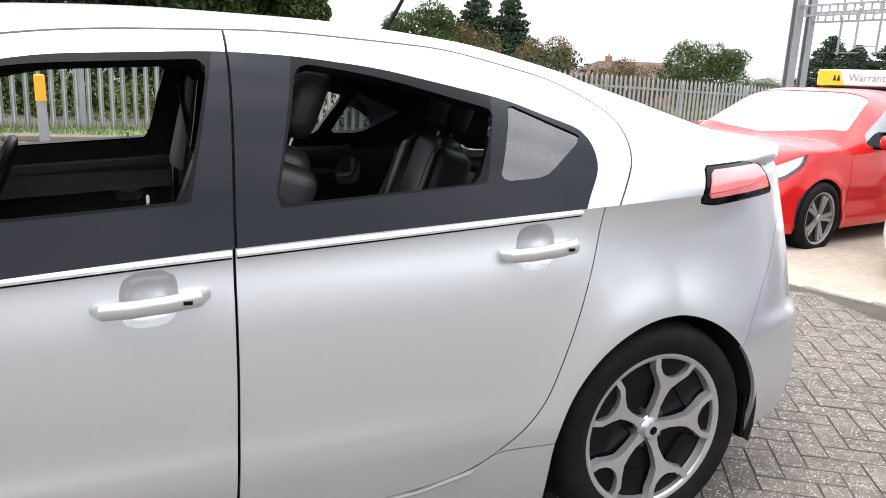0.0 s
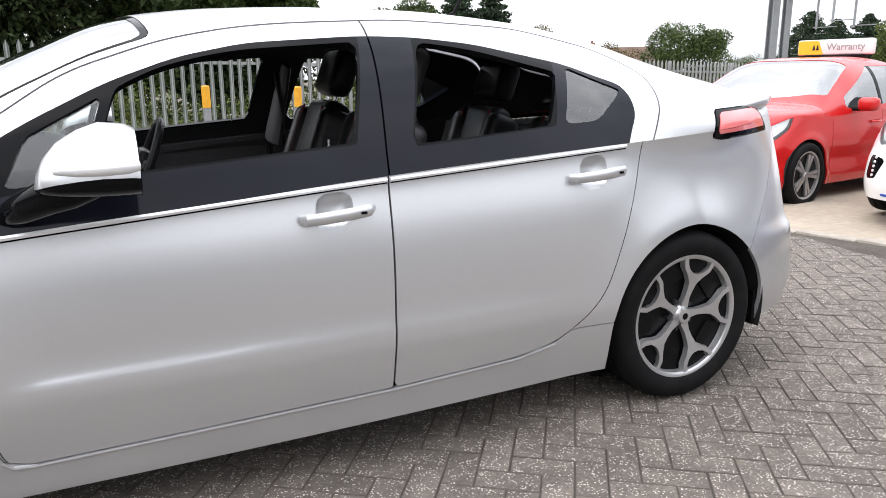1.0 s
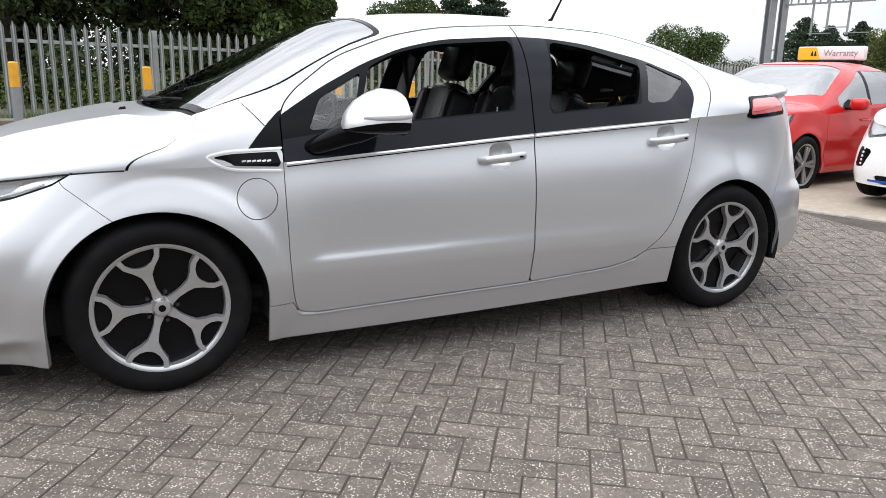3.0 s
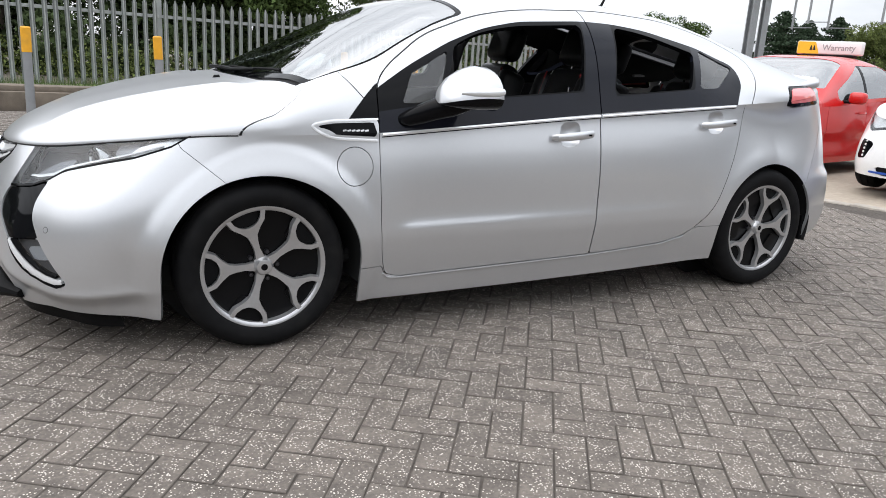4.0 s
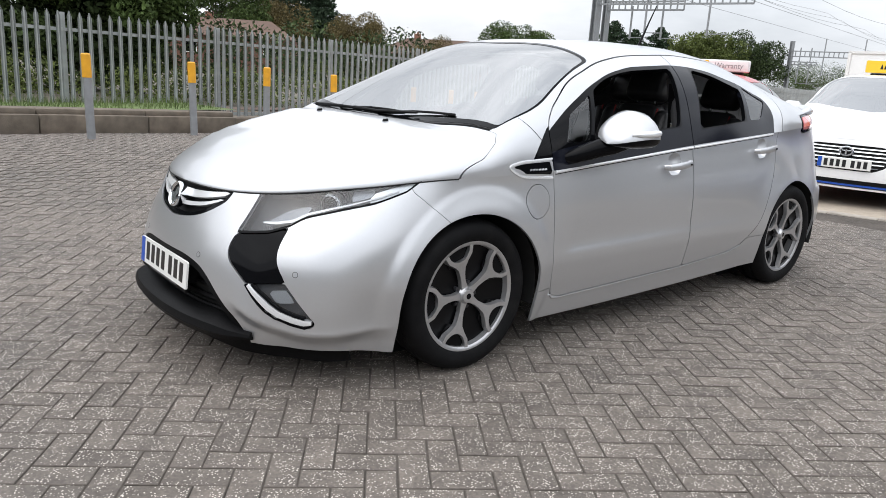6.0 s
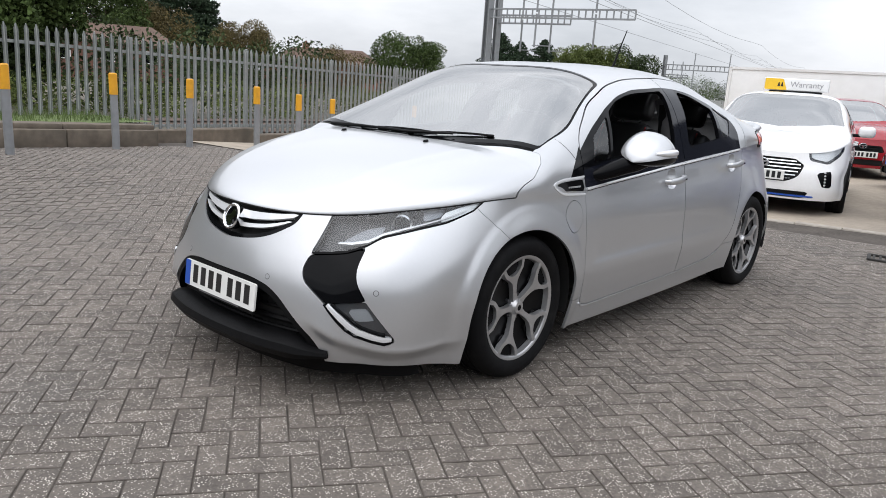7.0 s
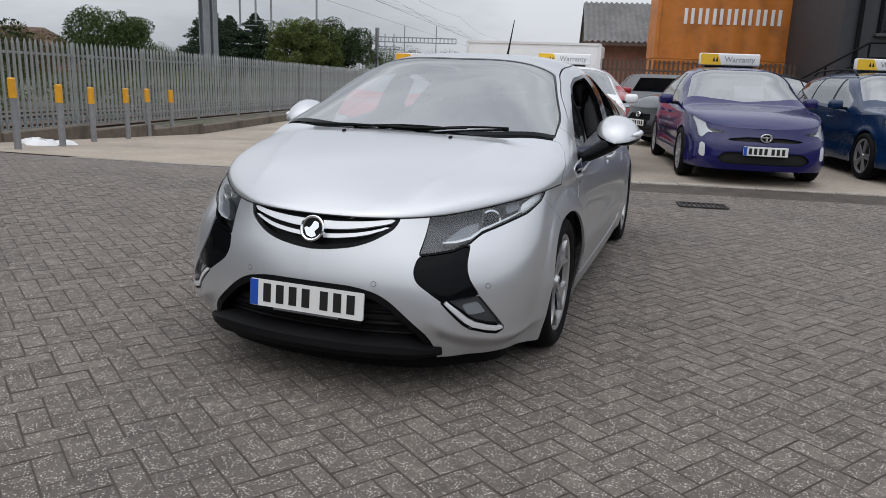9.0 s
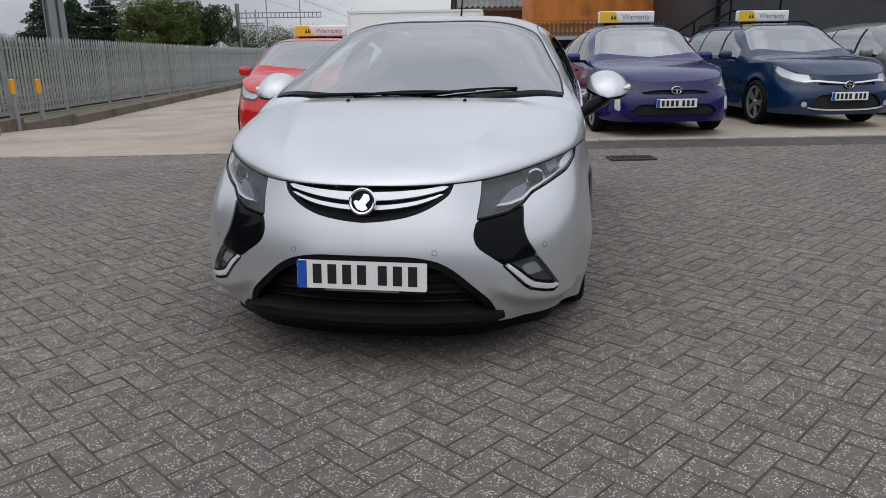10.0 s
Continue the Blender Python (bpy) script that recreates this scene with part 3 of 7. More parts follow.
def silver_section(x):
    n = table((-2.21, 2.0), (-1.8, 2.05), (-1.55, 2.3), (-1.35, 2.9), (-1.17, 3.7), (-0.9, 3.6), (-0.4, 3.6), (0.2, 4.0), (1.0, 3.4), (1.6, 2.7), (2.12, 2.4))(x)
    lean = table((-2.21, 0.0), (-1.4, 0.01), (-1.17, 0.03), (-0.8, 0.14), (-0.4, 0.20), (0.4, 0.21), (0.8, 0.27), (1.2, 0.36), (1.6, 0.42), (2.12, 0.25))(x)
    hold = table((-2.21, 1.0), (1.0, 1.0), (1.35, 1.5), (2.12, 1.6))(x)
    return n, lean, hold


silver_bottom = table((-2.29, 0.17), (-2.0, 0.165), (-1.72, 0.15), (-0.95, 0.15), (0.9, 0.185), (1.7, 0.25), (2.0, 0.28), (2.2, 0.30))
SIDE, UPPER = body_sheets(SILVER_LOW, SILVER_TOP, silver_profile, silver_centre, silver_section, step=0.018, rows=62, zbot=silver_bottom, cols=44, late=table((-1.5, 3.0), (-0.9, 10.0), (0.9, 10.0), (1.4, 3.0)))
# two soft swage lines run down the bonnet
P = UPPER.P.reshape(-1, 44, 3)
swage = np.interp(P[..., 0], [-2.05, -1.35], [0.38, 0.55])
off = np.abs(P[..., 1]) - swage
P[..., 2] += 0.015 * np.exp(-np.abs(off) / np.where(off > 0, 0.030, 0.14)) * smooth(-2.10, -1.90, P[..., 0]) * (1 - smooth(-1.42, -1.32, P[..., 0])) * smooth(0.0, 0.2, np.abs(P[..., 1]))
A = np.stack([P[..., 0], P[..., 2], P[..., 1], P[..., 1]], -1)
UPPER = Sheet.grid(P, A, out=(0, 0, 0.3))

# ---- details of the silver car ----
def nose_details(car):
    nose = (2, 1)
    S = SIDE.cut(-1.2 - SIDE.A[:, 0])
    both = lambda s: (s, s.flipped())
    # headlights: housing behind a clear lens
    hl = S.keep(HEADLIGHT, 0.003, nose)
    for s in both(hl):
        lamp = panel("headlight", s.moved(-0.05), M_LAMPDARK, car, "long swept-back headlight behind a clear lens", 0)
        lens = panel("lens", s, M_LENS, lamp, rim=0.008)
        lens.visible_shadow = False
    for s, sg in ((hl, 1), (hl.flipped(), -1)):
        lamp = [o for o in car.children if o.name.startswith("headlight")][0 if sg == 1 else 1]
        f = (lambda q: q) if sg == 1 else (lambda q: q.flipped())
        bowl = hl.keep(rounded([(0.560, 0.625), (0.655, 0.642), (0.70, 0.668), (0.72, 0.712), (0.64, 0.694), (0.575, 0.652)], 0.012), 0, nose)
        panel("indicator_bowl", f(bowl.moved(-0.018)), M_BOWL, lamp, rim=0.03)
        tip = hl.keep(rounded([(0.94, 0.728), (1.03, 0.748), (1.13, 0.776), (1.175, 0.808), (1.03, 0.785), (0.95, 0.765)], 0.015), 0, nose)
        panel("side_reflector", f(tip.moved(-0.012)), M_BRIGHT, lamp, rim=0.02)
        blade = hl.ribbon([(0.555, 0.634), (0.61, 0.637), (0.672, 0.650), (0.72, 0.678), (0.80, 0.702), (0.90, 0.727), (1.00, 0.752), (1.08, 0.772)], [0.006, 0.009, 0.010, 0.009, 0.007, 0.006, 0.005, 0.004], -0.004, 0.022, nose, 4)
        part("light_blade", blade if sg == 1 else mirrored(blade), M_BRIGHT, lamp, "white light guide")
        side_bowl = hl.keep(rounded([(0.86, 0.735), (0.95, 0.756), (0.93, 0.80), (0.84, 0.785)], 0.015), 0, nose)
        panel("side_bowl", f(side_bowl.moved(-0.022)), M_BOWL, lamp, rim=0.02)
        gasket = S.ribbon([(0.462, 0.588), (0.53, 0.595), (0.60, 0.605), (0.672, 0.632), (0.72, 0.666), (0.866, 0.704), (0.983, 0.727), (1.125, 0.770), (1.195, 0.812)], 0.008, 0.0012, 0.02, nose, 4)
        part("lamp_gasket", gasket if sg == 1 else mirrored(gasket), M_BLACK, lamp, "thin black gasket")
        p, n = hl.spot((0.775, 0.730), nose)
        m = Matrix.Translation((p[0] - n[0] * 0.036, (p[1] - n[1] * 0.036) * sg, p[2] - n[2] * 0.036)) @ Matrix.Rotation(radians(-90 + 24 * sg), 4, "Z")
        ring = part("projector", lathe([(0.030, -0.004), (0.034, -0.014), (0.041, -0.012), (0.044, 0.0), (0.044, 0.03)], 28), M_CHROME, lamp, at=m)
        part("projector_eye", lathe([(0.0, -0.016), (0.014, -0.013), (0.024, -0.006), (0.031, 0.002)], 24), M_BLACK, ring)
    # black boomerang, fog lamps with a bright edge
    for s in both(S.keep(BOOMERANG, 0.002, nose)):
        panel("lamp_surround", s.moved(-0.004), M_BLACK, car, "gloss black panel below the headlight")
    fog = S.keep(FOG, 0.002, nose)
    for sg in (1, -1):
        f = (lambda q: q) if sg == 1 else (lambda q: q.flipped())
        lamp = panel("fog_lamp", f(fog.moved(-0.03)), M_LAMPGREY, car, "fog lamp with a bright L-shaped edge", 0)
        lens = panel("lens", f(fog.moved(-0.006)), M_LENS, lamp, rim=0.02)
        lens.visible_shadow = False
        panel("bulb_recess", f(fog.keep(rounded([(0.655, 0.395), (0.725, 0.405), (0.765, 0.36), (0.69, 0.35)], 0.01), 0, nose).moved(-0.02)), M_REFLECT, lamp, rim=0.01)
        gap_line = S.ribbon([(0.562, 0.411), (0.62, 0.353), (0.655, 0.320), (0.690, 0.298), (0.76, 0.280), (0.815, 0.271), (0.848, 0.286)], 0.007, 0.001, 0.02, nose, 4)
        part("fog_gasket", gap_line if sg == 1 else mirrored(gap_line), M_BLACK, lamp)
        edge = S.ribbon([(0.578, 0.412), (0.632, 0.367), (0.668, 0.336), (0.702, 0.316), (0.765, 0.300), (0.812, 0.292), (0.842, 0.293)], [0.014, 0.020, 0.022, 0.023, 0.022, 0.020, 0.012], 0.006, 0.02, nose, 4)
        part("bright_edge", edge if sg == 1 else mirrored(edge), M_BRIGHT, lamp, "chrome edge")
        inner_line = S.ribbon([(0.592, 0.416), (0.644, 0.380), (0.682, 0.350), (0.714, 0.332), (0.77, 0.316), (0.815, 0.308)], 0.008, 0.003, 0.02, nose, 4)
        part("fog_bezel", inner_line if sg == 1 else mirrored(inner_line), M_BLACK, lamp)
        for u, z in ((0.289, 0.473), (0.758, 0.470)):
            p, n = S.spot((u, z), nose)
            m = Matrix.Translation((p[0], p[1] * sg, p[2])) @ Vector((n[0], n[1] * sg, n[2])).to_track_quat("-Y", "Z").to_matrix().to_4x4()
            r = part("parking_sensor", lathe([(0.0, -0.0005), (0.0115, -0.0005), (0.0115, 0.004)], 20), M_TRIMGREY, car, "round parking sensor", at=m)
            part("sensor_face", lathe([(0.0, -0.0015), (0.009, -0.0015), (0.0095, 0.003)], 20), M_SILVER, r)
    # lower intake: dark cavity, mesh bars, lip
    jaw = S.keep(JAW, -0.01, nose)
    jaw = jaw.plus(jaw.flipped())
    intake = panel("lower_intake", jaw.moved(-0.075), M_DARK, car, "black lower intake with a lip", 0)
    rim = S.keep(JAW, 0.0, nose).drop(rounded([(-0.3, 0.435), (0.19, 0.432), (0.29, 0.413), (0.345, 0.385), (0.42, 0.322), (0.49, 0.258), (0.52, 0.19), (0.55, 0.0), (-0.3, 0.0)], 0.05), 0, nose)
    panel("intake_frame", rim.plus(rim.flipped()).moved(-0.006), M_PLASTIC, intake, rim=0.07)
    path = lambda z, d: [tuple(p) for p in contour_line(S, z, 0.55, d)]
    for z, r, d in ((0.300, 0.012, -0.06), (0.345, 0.008, -0.065), (0.262, 0.008, -0.06), (0.385, 0.008, -0.065)):
        part("intake_bar", sweep(path(z, d), r, 6), M_PLASTIC, intake)
    lip_path = contour_line(S, 0.205, 0.572, 0.0)
    V, F = [], []
    prof = [(-0.03, 0.056), (0.018, 0.050), (0.048, 0.030), (0.056, 0.002), (0.034, -0.028), (-0.06, -0.044), (-0.12, -0.03), (-0.11, 0.04)]
    for p in lip_path:
        d = np.array([p[0] + 1.2, p[1], 0.0])
        d /= np.linalg.norm(d)
        k1 = 1 - 0.65 * float(smooth(0.40, 0.56, abs(p[1])))
        V += [tuple(np.array(p) + d * (o * k1 if o > 0 else o) + np.array([0, 0, h * k1 - 0.012 * (1 - k1)])) for o, h in prof]
    k = len(prof)
    for i in range(len(lip_path) - 1):
        F += [(i * k + j, i * k + (j + 1) % k, (i + 1) * k + (j + 1) % k, (i + 1) * k + j) for j in range(k)]
    F += [tuple(range(k)), tuple(range((len(lip_path) - 1) * k, len(lip_path) * k))]
    part("lip", (V, F), M_PLASTIC, intake, "black plastic chin lip")
    # air dam below the bumper
    dam = contour_line(S, 0.19, 1.02, -0.05)
    V = [tuple(p) for p in dam] + [(p[0] + 0.03, p[1], 0.10) for p in dam]
    n = len(dam)
    part("air_dam", (V, [(i, i + 1, n + i + 1, n + i) for i in range(n - 1)]), M_PLASTIC, car, "black rubber air dam")
    # upper grille
    gr = S.keep(GRILLE, 0.0, nose)
    gr2 = gr.plus(gr.flipped())
    grille = panel("grille", gr2.moved(-0.045), M_DARK, car, "slim black grille with two chrome wings", 0)
    panel("grille_frame", S.keep(GRILLE, 0.001, nose).drop(rounded([(-0.3, 0.9), (0.35, 0.9), (0.345, 0.712), (0.33, 0.690), (0.252, 0.644), (0.172, 0.618), (0.07, 0.603), (-0.3, 0.600)], 0.03), 0, nose).plus(S.keep(GRILLE, 0.001, nose).drop(rounded([(-0.3, 0.9), (0.35, 0.9), (0.345, 0.712), (0.33, 0.690), (0.252, 0.644), (0.172, 0.618), (0.07, 0.603), (-0.3, 0.600)], 0.03), 0, nose).flipped()).moved(-0.004), M_BLACK, grille, rim=0.04)
    for sg in (1, -1):
        f = (lambda q: q) if sg == 1 else (lambda q: q.flipped())
        wing = S.keep(rounded([(0.0, 0.697), (0.12, 0.699), (0.25, 0.708), (0.352, 0.7215), (0.335, 0.704), (0.22, 0.681), (0.10, 0.668), (0.0, 0.665)], [0.01, 0.05, 0.05, 0.006, 0.04, 0.05, 0.05, 0.01]), 0, nose)
        panel("grille_wing", f(wing.moved(-0.004)), M_BRIGHT, grille, "chrome wing bar", 0.02)
        low = S.keep(rounded([(0.0, 0.646), (0.10, 0.650), (0.22, 0.664), (0.342, 0.697), (0.325, 0.684), (0.22, 0.650), (0.10, 0.634), (0.0, 0.630)], [0.01, 0.05, 0.05, 0.006, 0.04, 0.05, 0.05, 0.01]), 0, nose)
        panel("grille_wing", f(low.moved(-0.004)), M_BRIGHT, grille, rim=0.02)
    m = Matrix.Translation((-2.226, 0, 0.662)) @ Matrix.Rotation(radians(-90), 4, "Z") @ Matrix.Rotation(radians(-20), 4, "X")
    em = part("emblem", lathe([(0.0, -0.006), (0.040, -0.006), (0.043, -0.013), (0.049, -0.016), (0.054, -0.012), (0.055, 0.0), (0.05, 0.02)], 40), M_CHROME, car, "round chrome emblem", at=m)
    part("emblem_field", lathe([(0.0, -0.0075), (0.042, -0.0075), (0.042, -0.004)], 32), M_BLACK, em)
    swoosh = rounded([(-0.036, 0.0), (-0.020, -0.03), (0.004, -0.038), (0.024, -0.028), (0.012, -0.012), (0.030, 0.006), (0.026, 0.026), (0.006, 0.032), (-0.004, 0.012), (-0.014, 0.0), (-0.022, 0.006)], 0.006)
    part("emblem_shape", prism([tuple(p) for p in swoosh], -0.0115, -0.006), M_CHROME, em)
    # number plate
    plate = part("number_plate", prism([tuple(p) for p in rounded([(-0.26, -0.0555), (0.26, -0.0555), (0.26, 0.0555), (-0.26, 0.0555)], 0.008)], -0.008, 0.0), M_PLATE, car, "white number plate with black bars",
                 at=Matrix.Translation((-2.288, 0.0, 0.383)) @ Matrix.Rotation(radians(-90), 4, "Z") @ Matrix.Rotation(radians(-5), 4, "X"))
    part("blue_band", box(-0.240, -0.0088, 0, 0.038, 0.002, 0.108, 0.0005), M_BLUE, plate)
    for x in (-0.178, -0.118, -0.058, 0.002, 0.085, 0.145, 0.205):
        part("plate_bar", box(x, -0.0088, 0.003, 0.036, 0.002, 0.078, 0.0006), M_PLATEBAR, plate)
    part("plate_holder", box(0, 0.002, -0.062, 0.50, 0.012, 0.020, 0.003), M_PLASTIC, plate)
    part("holder_bar", box(0, -0.0045, -0.061, 0.30, 0.002, 0.007, 0.0004), M_TRIMGREY, plate)
    part("plate_mount", box(0, 0.035, 0, 0.40, 0.07, 0.09, 0.004), M_PLASTIC, plate)
    # bonnet washers and wipers
    for y in (0.29, -0.285):
        part("washer_jet", sweep([(-1.41, y, 0.968), (-1.40, y, 0.990), (-1.385, y, 0.992)], [0.012, 0.010, 0.007], 8), M_PLASTIC, car, "black washer jet on the bonnet")
    for pts in ([(-1.265, 0.60), (-1.282, 0.30), (-1.275, 0.02), (-1.245, -0.20)], [(-1.285, 0.20), (-1.285, -0.05), (-1.25, -0.32), (-1.205, -0.52)]):
        p3 = [(x, y, upper_height(x, y) + 0.016) for x, y in pts]
        arm = part("wiper", sweep([tuple(Vector(p3[0]).lerp(Vector(p3[1]), 0.2))] + p3[1:3], [0.010, 0.008, 0.005], 8), M_PLASTIC, car, "black wiper resting on the windscreen")
        a, b = Vector(p3[1]), Vector(p3[3])
        part("wiper_blade", sweep([tuple(a.lerp(b, q) + Vector((0.012, 0, -0.008 + 0.01 * math.sin(q * 3.14)))) for q in (0, 0.25, 0.5, 0.75, 1)], 0.006, 6), M_PLASTIC, arm)


def upper_height(x, y):
    i = np.argmin(np.hypot(UPPER.P[:, 0] - x, np.abs(UPPER.P[:, 1]) - abs(y)))
    return float(UPPER.P[i, 2])


def contour_line(s, z, reach, out):
    """A level line round the nose at height z, from one side to the other, out metres proud of the skin."""
    pts = []
    for u in np.linspace(0.0, reach, 16):
        i = np.argmin(np.hypot(s.A[:, 2] - u, (s.A[:, 1] - z) * 1.0))
        j = np.argsort(np.hypot(s.A[:, 2] - u, s.A[:, 1] - z))[:4]
        w = 1 / (np.hypot(s.A[j, 2] - u, s.A[j, 1] - z) + 1e-3)
        p = (s.P[j] * w[:, None]).sum(0) / w.sum() + s.N[i] * out
        pts.append(np.array([p[0], p[1], z]))
    left = pts[1:][::-1]
    return [tuple(p) for p in left] + [tuple(pts[0] * np.array([1, 0, 1]))] + [(p[0], -p[1], p[2]) for p in pts[1:]]


def tail_lamps(car, sheet):
    s = sheet.cut(sheet.A[:, 0] - 1.2).keep(TAIL_LAMP, 0.002)
    inner = s.keep(rounded([(1.528, 1.057), (1.492, 0.984), (1.83, 1.000), (1.785, 1.067)], 0.014))
    outer = s.drop(rounded([(1.528, 1.057), (1.492, 0.984), (1.83, 1.000), (1.785, 1.067)], 0.014))
    for k in (0, 1):
        f = (lambda q: q.flipped()) if k else (lambda q: q)
        lamp = panel("tail_lamp", f(outer.moved(0.002)), M_BLACK, car, "tail lamp with a red lens in a black surround", 0.02)
        panel("red_lens", f(inner.moved(0.006)), M_REDLENS, lamp, rim=0.012)
    # spoiler edge and aerial
    part("spoiler", sweep([(1.66, -0.655, 1.062), (1.77, -0.655, 1.080), (1.86, -0.635, 1.090), (1.95, -0.57, 1.100), (2.03, -0.43, 1.108), (2.08, -0.2, 1.115), (2.09, 0, 1.117), (2.08, 0.2, 1.115), (2.03, 0.43, 1.108), (1.95, 0.57, 1.100), (1.86, 0.635, 1.090), (1.77, 0.655, 1.080), (1.66, 0.655, 1.062)], [0.010, 0.022, 0.028, 0.028, 0.025, 0.023, 0.023, 0.023, 0.025, 0.028, 0.028, 0.022, 0.010], 14, 1.25), M_SILVER, car, "silver lip spoiler")
    a = part("aerial_base", lathe([(0.0, 0.05), (0.010, 0.045), (0.022, 0.01), (0.026, 0.0)], 16), M_PLASTIC, car, "black roof aerial", at=Matrix.Translation((0.82, 0.05, upper_height(0.82, 0.05))) @ Matrix.Rotation(radians(90), 4, "X"))
    part("aerial_rod", sweep([(0, 0.03, 0), (0.06, 0.14, 0), (0.15, 0.30, 0)], [0.009, 0.006, 0.003], 6), M_PLASTIC, a)


def mirrors(car):
    rings = [(-0.712, 0.02, 0.02), (-0.706, 0.34, 0.22), (-0.690, 0.60, 0.46), (-0.660, 0.80, 0.70), (-0.615, 0.93, 0.89), (-0.57, 1.0, 1.0), (-0.515, 0.98, 0.97), (-0.495, 0.93, 0.90)]
    n = 24
    for sg in (-1, 1):
        def shell(lo, hi, mat, name, parent, label="", grow=1.0):
            V, F = [], []
            steps = [lo + (hi - lo) * j / 14 for j in range(15)]
            for x, wy, wz in rings:
                for a in steps:
                    cy, cz = -0.985 - 0.02 * (x + 0.6), 0.998 - 0.045 * (1 - wz)
                    py = math.copysign(abs(math.cos(a)) ** 0.95, math.cos(a)) * 0.120 * wy * grow
                    pz = math.copysign(abs(math.sin(a)) ** (1.15 if math.sin(a) > 0 else 0.9), math.sin(a)) * (0.098 if math.sin(a) > 0 else 0.062) * wz * grow
                    V.append((x, -sg * (cy + py), cz + pz + 0.10 * py))
            for i in range(len(rings) - 1):
                F += [(i * 15 + j, i * 15 + j + 1, (i + 1) * 15 + j + 1, (i + 1) * 15 + j) for j in range(14)]
            return part(name, (V, F), mat, parent, label)
        housing = shell(math.pi, 2 * math.pi, M_BLACK, "door_mirror", car, "door mirror with a silver cap over a black base", 1.0)
        shell(-0.02, math.pi + 0.02, M_SILVER, "mirror_cap", housing, grow=1.015)
        cap = [(-0.4945, -sg * (-0.987 + 0.100 * math.cos(a)), 0.998 + 0.068 * math.sin(a) + 0.010 * math.cos(a)) for a in np.linspace(0, 2 * math.pi, 25)[:-1]]
        part("mirror_glass", (cap, [tuple(range(24))]), M_CHROME, housing)
        part("mirror_back", ([(x + 0.002, y, z) for x, y, z in cap], [tuple(range(24))]), M_BLACK, housing)
        ind = [(-0.665, -1.072, 1.000), (-0.62, -1.092, 1.003), (-0.57, -1.103, 1.005), (-0.52, -1.101, 1.007), (-0.498, -1.092, 1.008)]
        part("indicator", sweep([(x, -sg * y, z) for x, y, z in ind], [0.006, 0.014, 0.016, 0.016, 0.013], 12), M_BRIGHT, housing, "clear indicator strip")
        part("mirror_arm", sweep([(-0.80, sg * 0.825, 0.872), (-0.775, sg * 0.855, 0.884), (-0.735, sg * 0.89, 0.905), (-0.69, sg * 0.925, 0.928), (-0.64, sg * 0.96, 0.946), (-0.58, sg * 1.0, 0.962)], [0.022, 0.032, 0.038, 0.042, 0.044, 0.03], 16, 0.9), M_BLACK, housing)


def seat(x, y, parent, wide=0.50, dz=0.0):
    def pad(w, d, h, r):
        return box(0, 0, 0, d, w, h, r, 3)
    s = part("seat", placed(pad(wide, 0.52, 0.16, 0.06), Matrix.Translation((x, y, 0.47 + dz)) @ Matrix.Rotation(radians(-6), 4, "Y")), M_LEATHER, parent, "black leather seat with red piping")
    m = Matrix.Translation((x + 0.30, y, 0.80 + dz)) @ Matrix.Rotation(radians(20), 4, "Y")
    back = part("backrest", placed(pad(wide * 0.62, 0.13, 0.62, 0.05), m), M_LEATHER, s)
    for sy in (-1, 1):
        part("side_bolster", placed(pad(0.10, 0.17, 0.56, 0.045), m @ Matrix.Translation((-0.01, sy * wide * 0.36, -0.01))), M_LEATHER, back)
    for sy in (-1, 1):
        part("piping", placed(sweep([(-0.075, sy * wide * 0.29, z) for z in (-0.28, -0.1, 0.1, 0.27)], 0.005, 6), m), M_RED, s)
        part("headrest_post", placed(sweep([(0, sy * 0.06, 0.28), (0, sy * 0.06, 0.36)], 0.006, 6), m), M_CHROME, s)
    part("headrest", placed(pad(0.27, 0.11, 0.20, 0.045), m @ Matrix.Translation((-0.015, 0, 0.43))), M_LEATHER, s)


